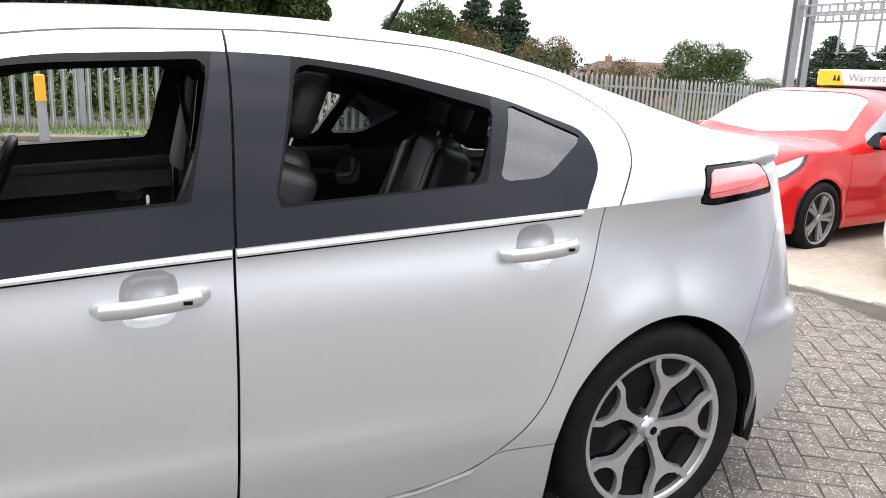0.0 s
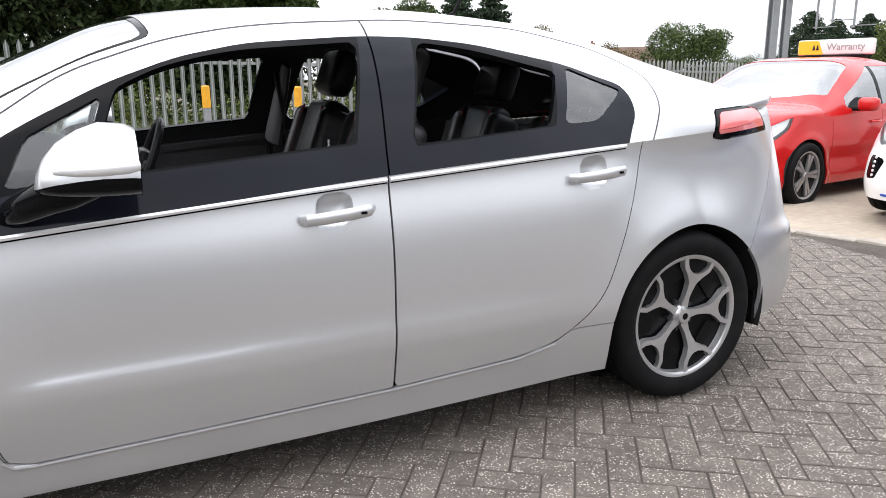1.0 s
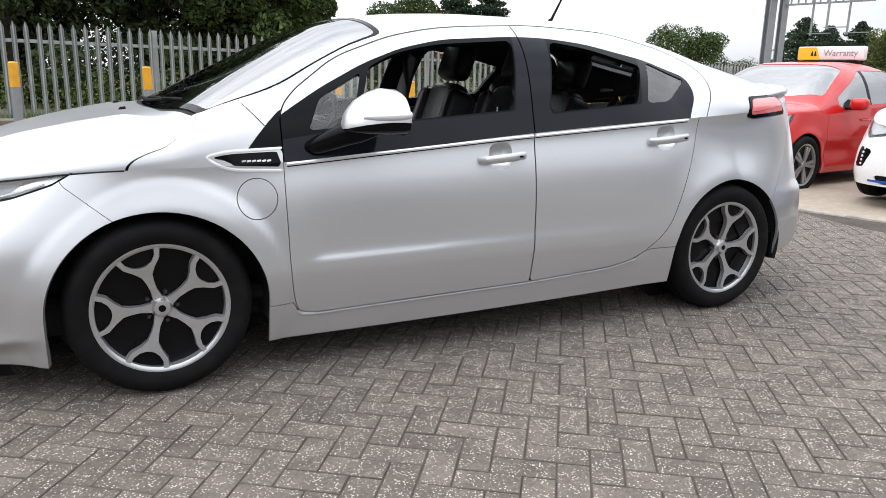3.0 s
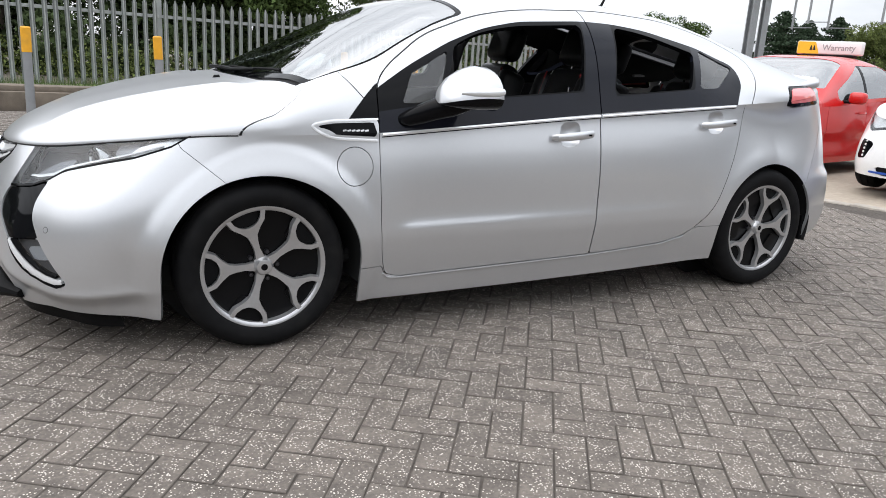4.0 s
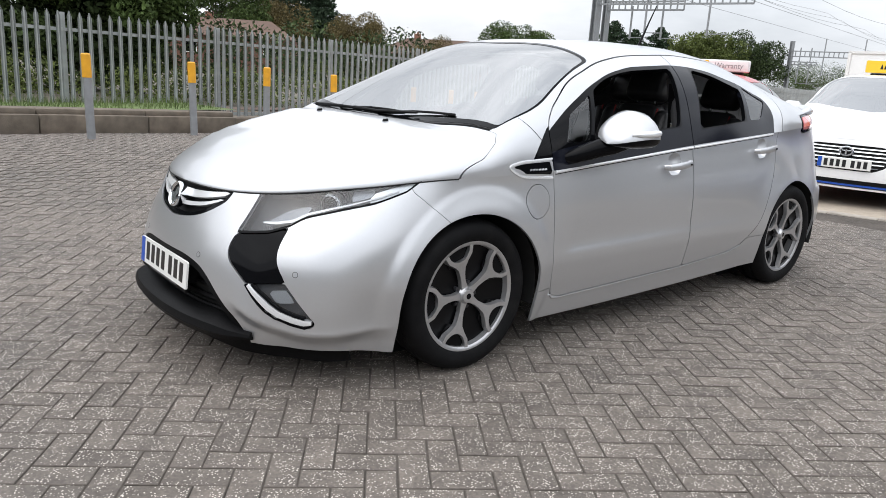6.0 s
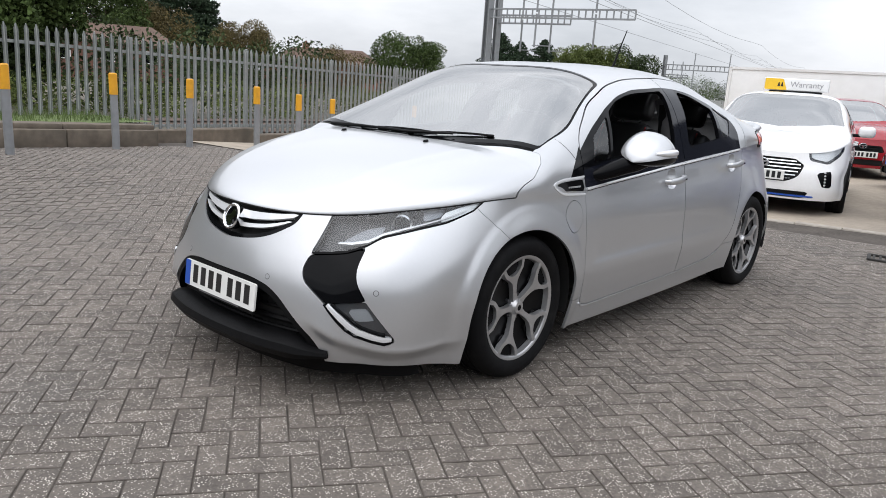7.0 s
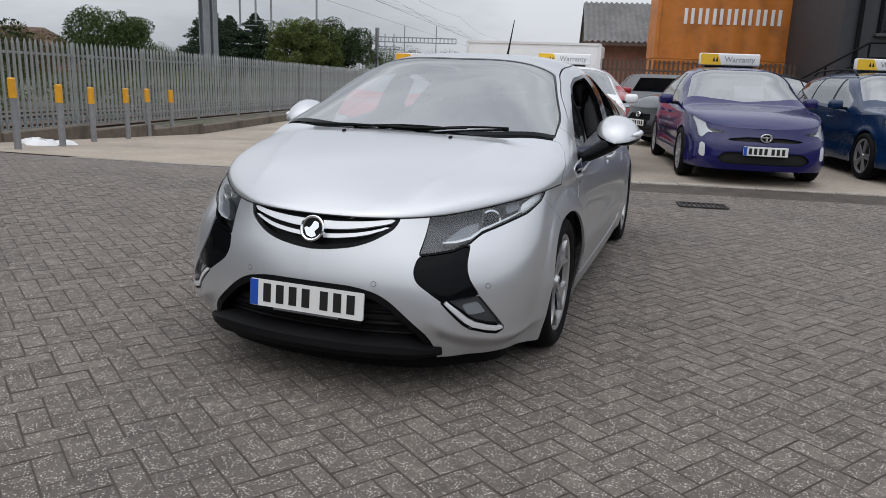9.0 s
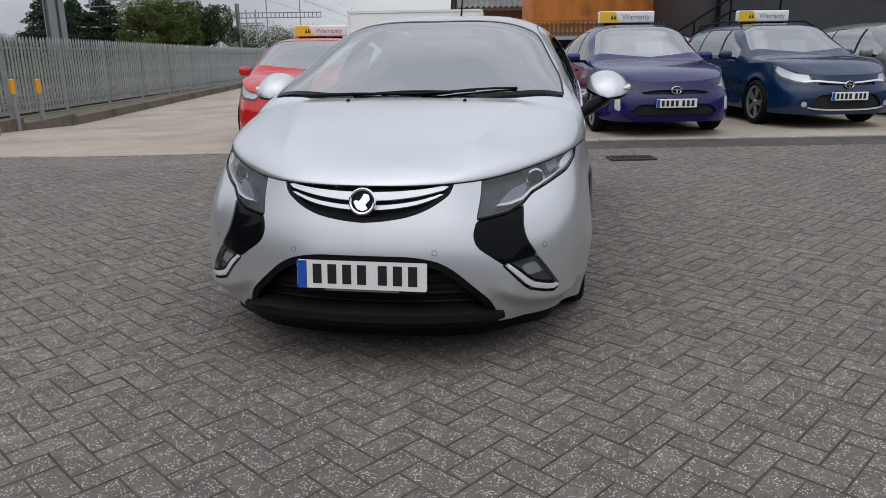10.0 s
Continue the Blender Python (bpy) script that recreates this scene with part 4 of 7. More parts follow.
def cabin(car, door_f, door_r):
    inner = UPPER.cut(UPPER.A[:, 0] + 0.52).cut(UPPER.cut(UPPER.A[:, 0] + 0.52).A[:, 1] - 0.9)
    roof = inner.drop(rounded([(p[0], p[1]) for p in DOOR_TOP], 0.001, 1), 0.012)
    roof = roof.cut(1.95 - roof.A[:, 0]).drop(HATCH_GLASS, -0.01, (0, 2)).moved(-0.03)
    roof = Sheet(roof.P, -roof.N, roof.A, [q[::-1] for q in roof.F])
    panel("headlining", roof.plus(roof.flipped()), M_LINING, car, "dark grey headlining", 0)
    for k in (0, 1):
        f = (lambda q: q.flipped()) if k else (lambda q: q)
        for s in (door_f, door_r):
            q = s.cut(s.A[:, 1] - 0.30).moved(-0.085)
            panel("door_card", f(Sheet(q.P, -q.N, q.A, [t[::-1] for t in q.F])), M_LEATHER, car, "black door lining", 0)
        sg = -1 if k == 0 else 1
        # inner ledge below the windows and the pillars
        for x0, x1, z0, z1 in ((-0.86, 0.17, 0.825, 0.905), (0.20, 0.92, 0.910, 0.955)):
            n = 12
            V = []
            for i in range(n):
                x = x0 + (x1 - x0) * i / (n - 1)
                z = z0 + (z1 - z0) * i / (n - 1)
                V += [(x, sg * 0.815, z + 0.03), (x, sg * 0.770, z + 0.025), (x, sg * 0.755, z - 0.09)]
            part("window_ledge", (V, [(i * 3 + j, i * 3 + j + 1, (i + 1) * 3 + j + 1, (i + 1) * 3 + j) for i in range(n - 1) for j in (0, 1)]), M_LEATHER, car)
        part("pillar_lining", sweep([(0.20, sg * 0.755, 0.90), (0.23, sg * 0.685, 1.10), (0.25, sg * 0.61, 1.25)], [0.06, 0.05, 0.035], 10, 0.5), M_TRIMGREY, car, "grey pillar lining")
        part("seat_belt", sweep([(0.20, sg * 0.66, 1.22), (0.24, sg * 0.66, 0.95), (0.28, sg * 0.70, 0.55)], 0.022, 4, 0.15), M_PLASTIC, car, "black seat belt")
    part("cabin_floor", box(0.25, 0, 0.30, 2.9, 1.45, 0.06, 0.02), M_DARK, car)
    dash = [(-1.05, 0.96), (-0.90, 0.985), (-0.70, 0.965), (-0.56, 0.90), (-0.53, 0.80), (-0.60, 0.68), (-0.62, 0.5), (-0.95, 0.5)]
    part("dashboard", placed(prism(dash, -0.72, 0.72), Matrix.Identity(4)), M_LEATHER, car, "black dashboard")
    part("tunnel", box(0.15, 0, 0.48, 1.9, 0.20, 0.34, 0.04, 2), M_LEATHER, car)
    V, F = [], []
    for i in range(32):
        a = 2 * math.pi * i / 32
        for j in range(8):
            b = 2 * math.pi * j / 8
            r = 0.18 + 0.016 * math.cos(b)
            V.append((0.016 * math.sin(b), r * math.cos(a), r * math.sin(a)))
    F = [(i * 8 + j, i * 8 + (j + 1) % 8, ((i + 1) % 32) * 8 + (j + 1) % 8, ((i + 1) % 32) * 8 + j) for i in range(32) for j in range(8)]
    g = joined((V, F), box(-0.02, 0, 0, 0.05, 0.16, 0.11, 0.02, 2), box(-0.01, 0.12, 0, 0.02, 0.12, 0.035, 0.006), box(-0.01, -0.12, 0, 0.02, 0.12, 0.035, 0.006), box(-0.01, 0, -0.12, 0.02, 0.035, 0.12, 0.006))
    part("steering_wheel", g, M_LEATHER, car, "black steering wheel", at=Matrix.Translation((-0.40, 0.37, 0.86)) @ Matrix.Rotation(radians(22), 4, "Y"))
    for x, w, dz in ((-0.02, 0.50, 0.0), (0.78, 0.46, -0.04)):
        for y in (-0.37, 0.37):
            seat(x, y, car, w, dz)
    part("parcel_shelf", box(1.55, 0, 0.93, 0.5, 1.3, 0.03, 0.01), M_DARK, car)
    part("paper", box(-1.0, 0.12, 1.003, 0.12, 0.10, 0.004, 0.001), M_PLATE, car, "white paper on the dashboard")
    part("rear_view_mirror", box(-0.42, 0.0, 1.28, 0.03, 0.22, 0.06, 0.012, 2), M_PLASTIC, car, "black rear view mirror")


def underbody(car):
    part("underbody", box(0.0, 0, 0.26, 3.9, 1.30, 0.14, 0.03), M_DARK, car)
    for cx in WHEELS:
        for sg in (-1, 1):
            V, F = [], []
            for i in range(25):
                a = math.pi * (i / 24) * 1.16 - 0.08 * math.pi
                for y in (0.862, 0.80, 0.55):
                    V.append((cx + 0.385 * math.cos(a), sg * y, 0.322 + 0.366 * math.sin(a)))
            F = [(i * 3 + j, i * 3 + j + 1, (i + 1) * 3 + j + 1, (i + 1) * 3 + j) for i in range(24) for j in (0, 1)]
            n = len(V)
            V += [(cx + 0.385 * math.cos(2 * math.pi * i / 24), sg * 0.55, 0.322 + 0.366 * math.sin(2 * math.pi * i / 24)) for i in range(24)]
            F.append(tuple(range(n, n + 24)))
            part("wheel_arch_liner", (V, F), M_DARK, car)
    part("mud_guard", box(1.715, -0.79, 0.30, 0.02, 0.10, 0.14, 0.006), M_PLASTIC, car)
    part("mud_guard", box(1.715, 0.79, 0.30, 0.02, 0.10, 0.14, 0.006), M_PLASTIC, car)

# ---- the silver car ----
def wheel_meshes():
    tyre = [(0.226, -0.075), (0.238, -0.090), (0.268, -0.102), (0.292, -0.100), (0.309, -0.088), (0.318, -0.066), (0.322, -0.05), (0.3225, -0.036), (0.314, -0.034), (0.314, -0.028), (0.3225, -0.026),
            (0.323, 0.0), (0.3225, 0.026), (0.314, 0.028), (0.314, 0.034), (0.3225, 0.036), (0.318, 0.066), (0.306, 0.09), (0.262, 0.103), (0.226, 0.08)]
    t = lathe(tyre, 64)
    blocks = []
    for i in range(60):
        a = 2 * math.pi * i / 60
        b = box(0, 0, 0, 0.018, 0.034, 0.005, 0.0012)
        blocks.append(placed(b, Matrix.Rotation(a, 4, "Y") @ Matrix.Translation((0, -0.072, 0.3122)) @ Matrix.Rotation(radians(22), 4, "X")))
    tyre_g = joined(t, *blocks)
    ring = lathe([(0.203, -0.060), (0.205, -0.082), (0.212, -0.088), (0.220, -0.089), (0.2225, -0.084), (0.217, -0.074), (0.214, 0.08), (0.198, 0.08), (0.196, -0.02), (0.200, -0.05)], 64, True)
    back = lathe([(0.0, -0.040), (0.09, -0.040), (0.13, -0.046), (0.185, -0.050), (0.204, -0.058)], 48)
    windows = []
    for k in range(5):
        a = radians(72 * k + 36)
        o = rounded([(-0.042, 0.125), (0.042, 0.125), (0.062, 0.186), (0.02, 0.196), (-0.02, 0.196), (-0.062, 0.186)], 0.012, 3)
        windows.append(placed(prism([(x, z) for x, z in o], -0.056, -0.045), Matrix.Rotation(math.pi / 2 - a, 4, "Y")))
    half = [(0.016, 0.030), (0.0105, 0.065), (0.0125, 0.095), (0.0175, 0.120), (0.034, 0.142), (0.058, 0.166), (0.070, 0.196)]
    notch = [(0.054, 0.2015), (0.047, 0.180), (0.032, 0.163), (0.014, 0.154), (0.0, 0.152)]
    spoke_o = half + notch + [(-x, z) for x, z in notch[:-1][::-1]] + [(-x, z) for x, z in half[::-1]]
    n = len(spoke_o)

    def depth(z):
        return -0.066 - 0.020 * smooth(0.03, 0.2, z)
    V = [(x, float(depth(z)), z) for x, z in spoke_o] + [(x * 1.08, float(depth(z)) + 0.022, z) for x, z in spoke_o]
    face = bmesh.new()
    vs = [face.verts.new(v) for v in V[:n]]
    face.faces.new(vs)
    bmesh.ops.triangulate(face, faces=list(face.faces))
    face.verts.index_update()
    tris = [tuple(v.index for v in f.verts) for f in face.faces]
    face.free()
    spoke = (V, tris + [(i, (i + 1) % n, n + (i + 1) % n, n + i) for i in range(n)])
    pocket = placed(prism([tuple(p) for p in rounded([(-0.026, 0.158), (0.026, 0.158), (0.053, 0.203), (-0.053, 0.203)], 0.010, 3)], -0.070, -0.062), Matrix.Identity(4))
    hub = lathe([(0.0, -0.082), (0.020, -0.083), (0.028, -0.081), (0.0305, -0.075), (0.034, -0.068), (0.040, -0.060), (0.040, -0.04)], 32)
    nut = lathe([(0.0, -0.058), (0.007, -0.058), (0.0095, -0.054), (0.0095, -0.04)], 6)
    wide = lambda g: ([(x * 1.07, y, z * 1.07) for x, y, z in g[0]], g[1])
    return tyre_g, wide(ring), wide(back), [wide(w) for w in windows], wide(spoke), wide(pocket), hub, nut


WHEEL_PARTS = wheel_meshes()


def wheel(parent, m, phase, name="wheel", alloy=None, dark=None):
    """A wheel whose outer face looks towards -y."""
    tyre_g, ring, back, windows, spoke, pocket, hub, nut = WHEEL_PARTS
    alloy, dark = alloy or M_ALLOY, dark or M_INSERT
    rim = part(name, ring, alloy, parent, at=m)
    part("tyre", tyre_g, M_RUBBER, rim, "black rubber tyre with fine tread")
    part("backing", back, dark, rim)
    for w in windows:
        part("spoke_insert", w, dark, rim, "gloss black insert between two spokes")
    for k in range(5):
        part("spoke", spoke, alloy, rim, at=Matrix.Rotation(radians(90 - phase - 72 * k), 4, "Y"))
        part("spoke_pocket", pocket, M_PLASTIC, rim, at=Matrix.Rotation(radians(90 - phase - 72 * k), 4, "Y"))
        part("wheel_nut", nut, M_NUT, rim, at=Matrix.Rotation(radians(36 + 90 - phase - 72 * k), 4, "Y") @ Matrix.Translation((0, 0, 0.055)))
    part("centre_cap", hub, alloy, rim, "round chrome centre cap")
    part("cap_emblem", lathe([(0.0, -0.0825), (0.018, -0.0827), (0.0205, -0.081)], 20), M_BLACK, rim)
    return rim


# Outlines on the skin: doors, glass and shut lines in x and z, the nose in the way round it and z.
ARCH = [[(cx + 0.372 * math.cos(a), 0.322 + 0.352 * math.sin(a)) for a in np.linspace(0, math.pi, 40)] + [(cx - 0.372, -0.2), (cx + 0.372, -0.2)] for cx in WHEELS]
FRONT_DOOR = rounded([(-0.897, 1.0), (-0.897, 0.70), (-0.890, 0.45), (-0.878, 0.325), (-0.855, 0.243), (0.171, 0.271), (0.179, 0.58), (0.181, 1.05)], [0.01, 0.1, 0.1, 0.1, 0.06, 0.008, 0.1, 0.01])
REAR_DOOR = rounded([(0.181, 1.05), (0.179, 0.58), (0.171, 0.271), (0.607, 0.297), (0.75, 0.328), (0.85, 0.39), (0.934, 0.474), (1.0, 0.62), (1.06, 0.767), (1.115, 0.913), (1.14, 1.05)], [0.01, 0.1, 0.008, 0.1, 0.1, 0.1, 0.1, 0.1, 0.1, 0.1, 0.01])
SILL = [(-1.2, -0.1), (-1.2, 0.292), (-0.876, 0.296), (-0.862, 0.262), (-0.80, 0.2445), (0.169, 0.271), (0.607, 0.297), (0.75, 0.328), (0.80, 0.358), (0.83, 0.366), (1.2, 0.372), (1.2, -0.1)]
BUMPER_F = [(-3, 1), (-1.655, 1.0), (-1.640, 0.80), (-1.622, 0.765), (-1.49, 0.655), (-1.3, 0.5), (-1.3, -0.1), (-3, -0.1)]
BUMPER_R = [(3, 1.2), (1.93, 1.2), (1.90, 0.93), (1.80, 0.76), (1.68, 0.62), (1.60, 0.52), (1.4, 0.45), (1.4, -0.1), (3, -0.1)]
HEADLIGHT = rounded([(0.515, 0.95), (0.483, 0.665), (0.459, 0.585), (0.60, 0.603), (0.672, 0.630), (0.72, 0.664), (0.866, 0.702), (0.983, 0.725), (1.125, 0.768), (1.20, 0.815), (1.26, 0.95)], [0.01, 0.1, 0.004, 0.03, 0.03, 0.05, 0.1, 0.1, 0.05, 0.03, 0.01])
BOOMERANG = rounded([(0.459, 0.581), (0.442, 0.528), (0.458, 0.486), (0.565, 0.414), (0.722, 0.434), (0.672, 0.50), (0.660, 0.55), (0.672, 0.626), (0.60, 0.599)], [0.004, 0.03, 0.03, 0.004, 0.004, 0.04, 0.04, 0.01, 0.03])
FOG = rounded([(0.560, 0.416), (0.722, 0.431), (0.858, 0.288), (0.825, 0.268), (0.680, 0.303)], [0.006, 0.006, 0.012, 0.02, 0.05])
JAW = rounded([(-0.3, 0.462), (0.20, 0.458), (0.30, 0.438), (0.36, 0.405), (0.43, 0.345), (0.513, 0.272), (0.552, 0.20), (0.582, 0.0), (-0.3, 0.0)], [0.01, 0.08, 0.05, 0.05, 0.06, 0.04, 0.02, 0.01, 0.01])
GRILLE = rounded([(-0.3, 0.9), (0.37, 0.9), (0.366, 0.722), (0.347, 0.682), (0.262, 0.632), (0.180, 0.605), (0.07, 0.589), (0.0, 0.585), (-0.3, 0.585)], [0.01, 0.01, 0.02, 0.03, 0.05, 0.05, 0.05, 0.01, 0.01])
CHARGE = [(-0.998 + 0.073 * math.cos(a), 0.700 + 0.074 * math.sin(a)) for a in np.linspace(0, 2 * math.pi, 33)[:-1]]
BADGE = rounded([(-1.178, 0.858), (-1.10, 0.800), (-0.90, 0.792), (-0.90, 0.878), (-1.10, 0.872)], [0.03, 0.05, 0.004, 0.004, 0.05])
BADGE_IN = rounded([(-1.150, 0.850), (-1.09, 0.820), (-0.905, 0.811), (-0.905, 0.866), (-1.09, 0.861)], [0.012, 0.05, 0.004, 0.004, 0.05])
TAIL_LAMP = rounded([(1.512, 1.069), (1.468, 0.972), (1.53, 0.963), (1.86, 0.985), (1.80, 1.079)], [0.015, 0.015, 0.02, 0.02, 0.015])
DOOR_TOP = rounded([(-0.897, 0.70), (-0.897, 0.985), (-0.876, 1.035), (-0.822, 1.088), (-0.640, 1.212), (-0.390, 1.300), (-0.200, 1.338), (-0.054, 1.354), (0.315, 1.375), (0.793, 1.362), (1.150, 1.293), (1.278, 1.205), (1.260, 1.10), (1.180, 0.99), (1.11, 0.85), (1.10, 0.70)], [0.01, 0.03, 0.03, 0.06] + [0.08] * 12)
FRAME_BLACK = rounded([(-0.920, 0.70), (-0.920, 0.962), (-0.886, 0.996), (-0.737, 1.086), (-0.541, 1.184), (-0.357, 1.251), (-0.168, 1.291), (0.176, 1.316), (0.347, 1.315), (0.555, 1.297), (0.905, 1.235), (1.138, 1.160), (1.140, 1.074), (1.075, 0.99), (1.0, 0.85), (1.0, 0.70)], [0.01, 0.01, 0.01] + [0.06] * 13)
FENDER_BLACK = [(-1.020, 0.876), (-0.985, 0.918), (-0.94, 0.966), (-0.897, 1.006), (-0.85, 1.03), (-0.85, 0.70), (-0.90, 0.873)]
WIN_FRONT = rounded([(-0.60, 0.954), (0.092, 1.012), (0.158, 1.298), (-0.222, 1.269), (-0.408, 1.224), (-0.520, 1.170)], [0.01, 0.02, 0.03, 0.1, 0.1, 0.02])
WIN_TRI = rounded([(-0.790, 0.936), (-0.622, 0.952), (-0.553, 1.152), (-0.735, 1.055)], 0.012)
WIN_REAR = rounded([(0.275, 1.000), (0.764, 1.038), (0.855, 1.208), (0.542, 1.279), (0.350, 1.301)], [0.02, 0.015, 0.02, 0.1, 0.04])
WIN_QUARTER = rounded([(0.826, 1.040), (0.965, 1.047), (1.118, 1.146), (0.910, 1.224)], [0.015, 0.04, 0.02, 0.01])
BONNET = [(-3, 1), (-3, -1), (-1.60, -1), (-1.60, -0.85), (-1.427, -0.846), (-1.30, -0.838), (-1.215, -0.810), (-1.180, -0.775), (-1.205, -0.72), (-1.27, -0.5), (-1.315, -0.2), (-1.32, 0.0), (-1.32, 1)]
SCREEN = rounded([(-1.30, 1), (-1.30, 0.0), (-1.292, -0.2), (-1.25, -0.5), (-1.175, -0.748), (-0.909, -0.728), (-0.706, -0.655), (-0.411, -0.575), (-0.455, -0.3), (-0.475, 0), (-0.475, 1)], [0.01, 0.1, 0.1, 0.1, 0.02, 0.1, 0.1, 0.03, 0.1, 0.1, 0.01])
ROOF_CUT = 0.003
HATCH_GLASS = rounded([(1.30, 1), (1.30, 0.0), (1.32, -0.36), (1.40, -0.47), (1.90, -0.44), (1.98, -0.30), (2.0, 0.0), (2.0, 1)], 0.06)
HANDLES = ((0.015, 0.822), (0.912, 0.881))


def silver_car():
    car = thing("car", "silver five-door hatchback with black window frames and open side windows", "car")
    skin = SIDE
    for a in ARCH:
        skin = skin.drop(a)
    gap = ROOF_CUT
    both = lambda name, s, mat, label="", rim=0.012: [panel(name, q, mat, car, label, rim) for q in (s, s.flipped())]
    nose = (2, 1)
    # lower panels
    s = skin.keep(SILL, 0.001)
    both("sill", s, M_SILVER)
    rest = skin.drop(SILL, 0.002)
    door_f = rest.keep(FRONT_DOOR, gap)
    door_r = rest.keep(REAR_DOOR, gap)
    rest = rest.drop(FRONT_DOOR, 0.0).drop(REAR_DOOR, 0.0)
    front = rest.keep(BUMPER_F, 0.001)
    rear = rest.keep(BUMPER_R, 0.001)
    rest = rest.drop(BUMPER_F, 0.001).drop(BUMPER_R, 0.001)
    fender = rest.cut(-rest.A[:, 0]).drop(HEADLIGHT, 0.003, nose)
    quarter = largest(rest.cut(rest.A[:, 0]).drop(TAIL_LAMP, 0.003))
    cap = fender.keep(CHARGE, 0.0015)
    fender = fender.drop(CHARGE, 0.0015).drop(BADGE)
    both("front_wing", fender.solid(0.02), M_SILVER)
    panel("charge_flap", cap.moved(0.001), M_SILVER, car, "round silver charging flap")
    panel("fuel_flap", cap.flipped().moved(0.001), M_SILVER, car)
    both("rear_quarter", quarter, M_SILVER, rim=0)
    both("rear_bumper", rear.drop(TAIL_LAMP, 0.003), M_SILVER)
    for o in (HEADLIGHT, BOOMERANG, FOG, JAW, GRILLE):
        front = front.drop(o, 0.002, nose)
    shell = front.plus(front.flipped())
    panel("front_bumper", shell, M_SILVER, car, "silver front bumper with a wide lower intake", 0.02)
    # doors with handles, built on both sides
    whole = door_f.plus(door_r)
    cups = []
    for hx, hz in HANDLES:
        cup = rounded([(hx - 0.060, hz - 0.056), (hx + 0.050, hz - 0.050), (hx + 0.054, hz + 0.060), (hx - 0.056, hz + 0.054)], 0.042, 7)
        V, F = [], []
        for q in (0.0, 0.12, 0.35, 0.65):
            for p in cup:
                at, n = whole.spot(p * (1 - q) + np.array([hx - 0.003, hz + 0.002]) * q)
                V.append(tuple(at - n * 0.032 * (1 - (1 - q / 0.65) ** 2.2)))
        k = len(cup)
        for i in range(3):
            F += [(i * k + j, i * k + (j + 1) % k, (i + 1) * k + (j + 1) % k, (i + 1) * k + j) for j in range(k)]
        F.append(tuple(range(3 * k, 4 * k)))
        cups.append((V, F))
        door_f, door_r = door_f.drop(cup), door_r.drop(cup)
    dl = [panel("front_door", door_f, M_SILVER, car, "silver front door, window lowered"), panel("front_door", door_f.flipped(), M_SILVER, car)]
    dr = [panel("rear_door", door_r, M_SILVER, car, "silver rear door, window lowered"), panel("rear_door", door_r.flipped(), M_SILVER, car)]
    # upper skin
    up = UPPER
    bonnet = up.keep(BONNET, 0.0018, (0, 2))
    panel("bonnet", bonnet.plus(bonnet.flipped()), M_SILVER, car, "silver bonnet with soft swage lines", 0.015)
    up = up.drop(BONNET, 0.0, (0, 2))
    glass = up.keep(SCREEN, 0.0, (0, 2))
    pane = glass.plus(glass.flipped())
    ws = panel("windscreen", pane.moved(-0.003), M_SCREEN, car, "large raked windscreen reflecting the sky", 0)
    ws.visible_shadow = False
    band = glass.drop(rounded([(x + (0.03 if x < -1.1 else -0.02 if x > -0.50 else -0.004), y + (0.006 if y < -0.5 else 0.0)) for x, y in SCREEN], 0.001, 1), 0.0, (0, 2))
    panel("black_border", band.plus(band.flipped()).moved(-0.0012), M_BLACK, ws, rim=0)
    up = up.drop(SCREEN, 0.003, (0, 2))
    cowl = up.cut(-1.16 - up.A[:, 0]).cut(0.74 - np.abs(up.cut(-1.16 - up.A[:, 0]).A[:, 2]))
    panel("cowl", cowl.plus(cowl.flipped()).moved(-0.006), M_PLASTIC, car, "black plastic cowl below the windscreen", 0.01)
    up = up.cut(np.maximum(up.A[:, 0] + 1.165, np.abs(up.A[:, 2]) - 0.745))
    side_zone = up
    doors_up = side_zone.keep(DOOR_TOP, 0.005)
    outer = side_zone.drop(DOOR_TOP, 0.0)
    outer = outer.drop(TAIL_LAMP, 0.003)
    tri = outer.keep(FENDER_BLACK, 0.001)
    outer = outer.drop(FENDER_BLACK, 0.001).drop(BADGE)
    rear = outer.keep(HATCH_GLASS, 0.0, (0, 2)).cut(outer.keep(HATCH_GLASS, 0.0, (0, 2)).A[:, 0] - 1.0)
    rear = rear.plus(rear.flipped())
    hg = panel("rear_window", rear.moved(-0.004), M_QUARTER, car, "tinted rear window in the tailgate", 0)
    hg.visible_shadow = False
    outer = outer.drop(HATCH_GLASS, 0.0, (0, 2))
    panel("roof", outer.plus(outer.flipped()), M_SILVER, car, "silver roof with its pillars and tailgate", 0.015)
    both("wing_trim", tri, M_BLACK, "gloss black triangle ahead of the door")
    silver_frame = doors_up.drop(FRAME_BLACK, 0.0)
    black = doors_up.keep(FRAME_BLACK, 0.0)
    for w in (WIN_FRONT, WIN_TRI, WIN_REAR, WIN_QUARTER):
        black = black.drop(w)
    film = [(-1.2, 0.7), (-1.2, 0.86), (-0.62, 0.946), (0.100, 1.006), (0.170, 1.32), (0.345, 1.32), (0.268, 0.992), (0.79, 1.036), (0.88, 1.30), (1.3, 1.30), (1.3, 0.7)]
    lower_band, upper_frame = black.keep(film), black.drop(film)
    B = 0.184
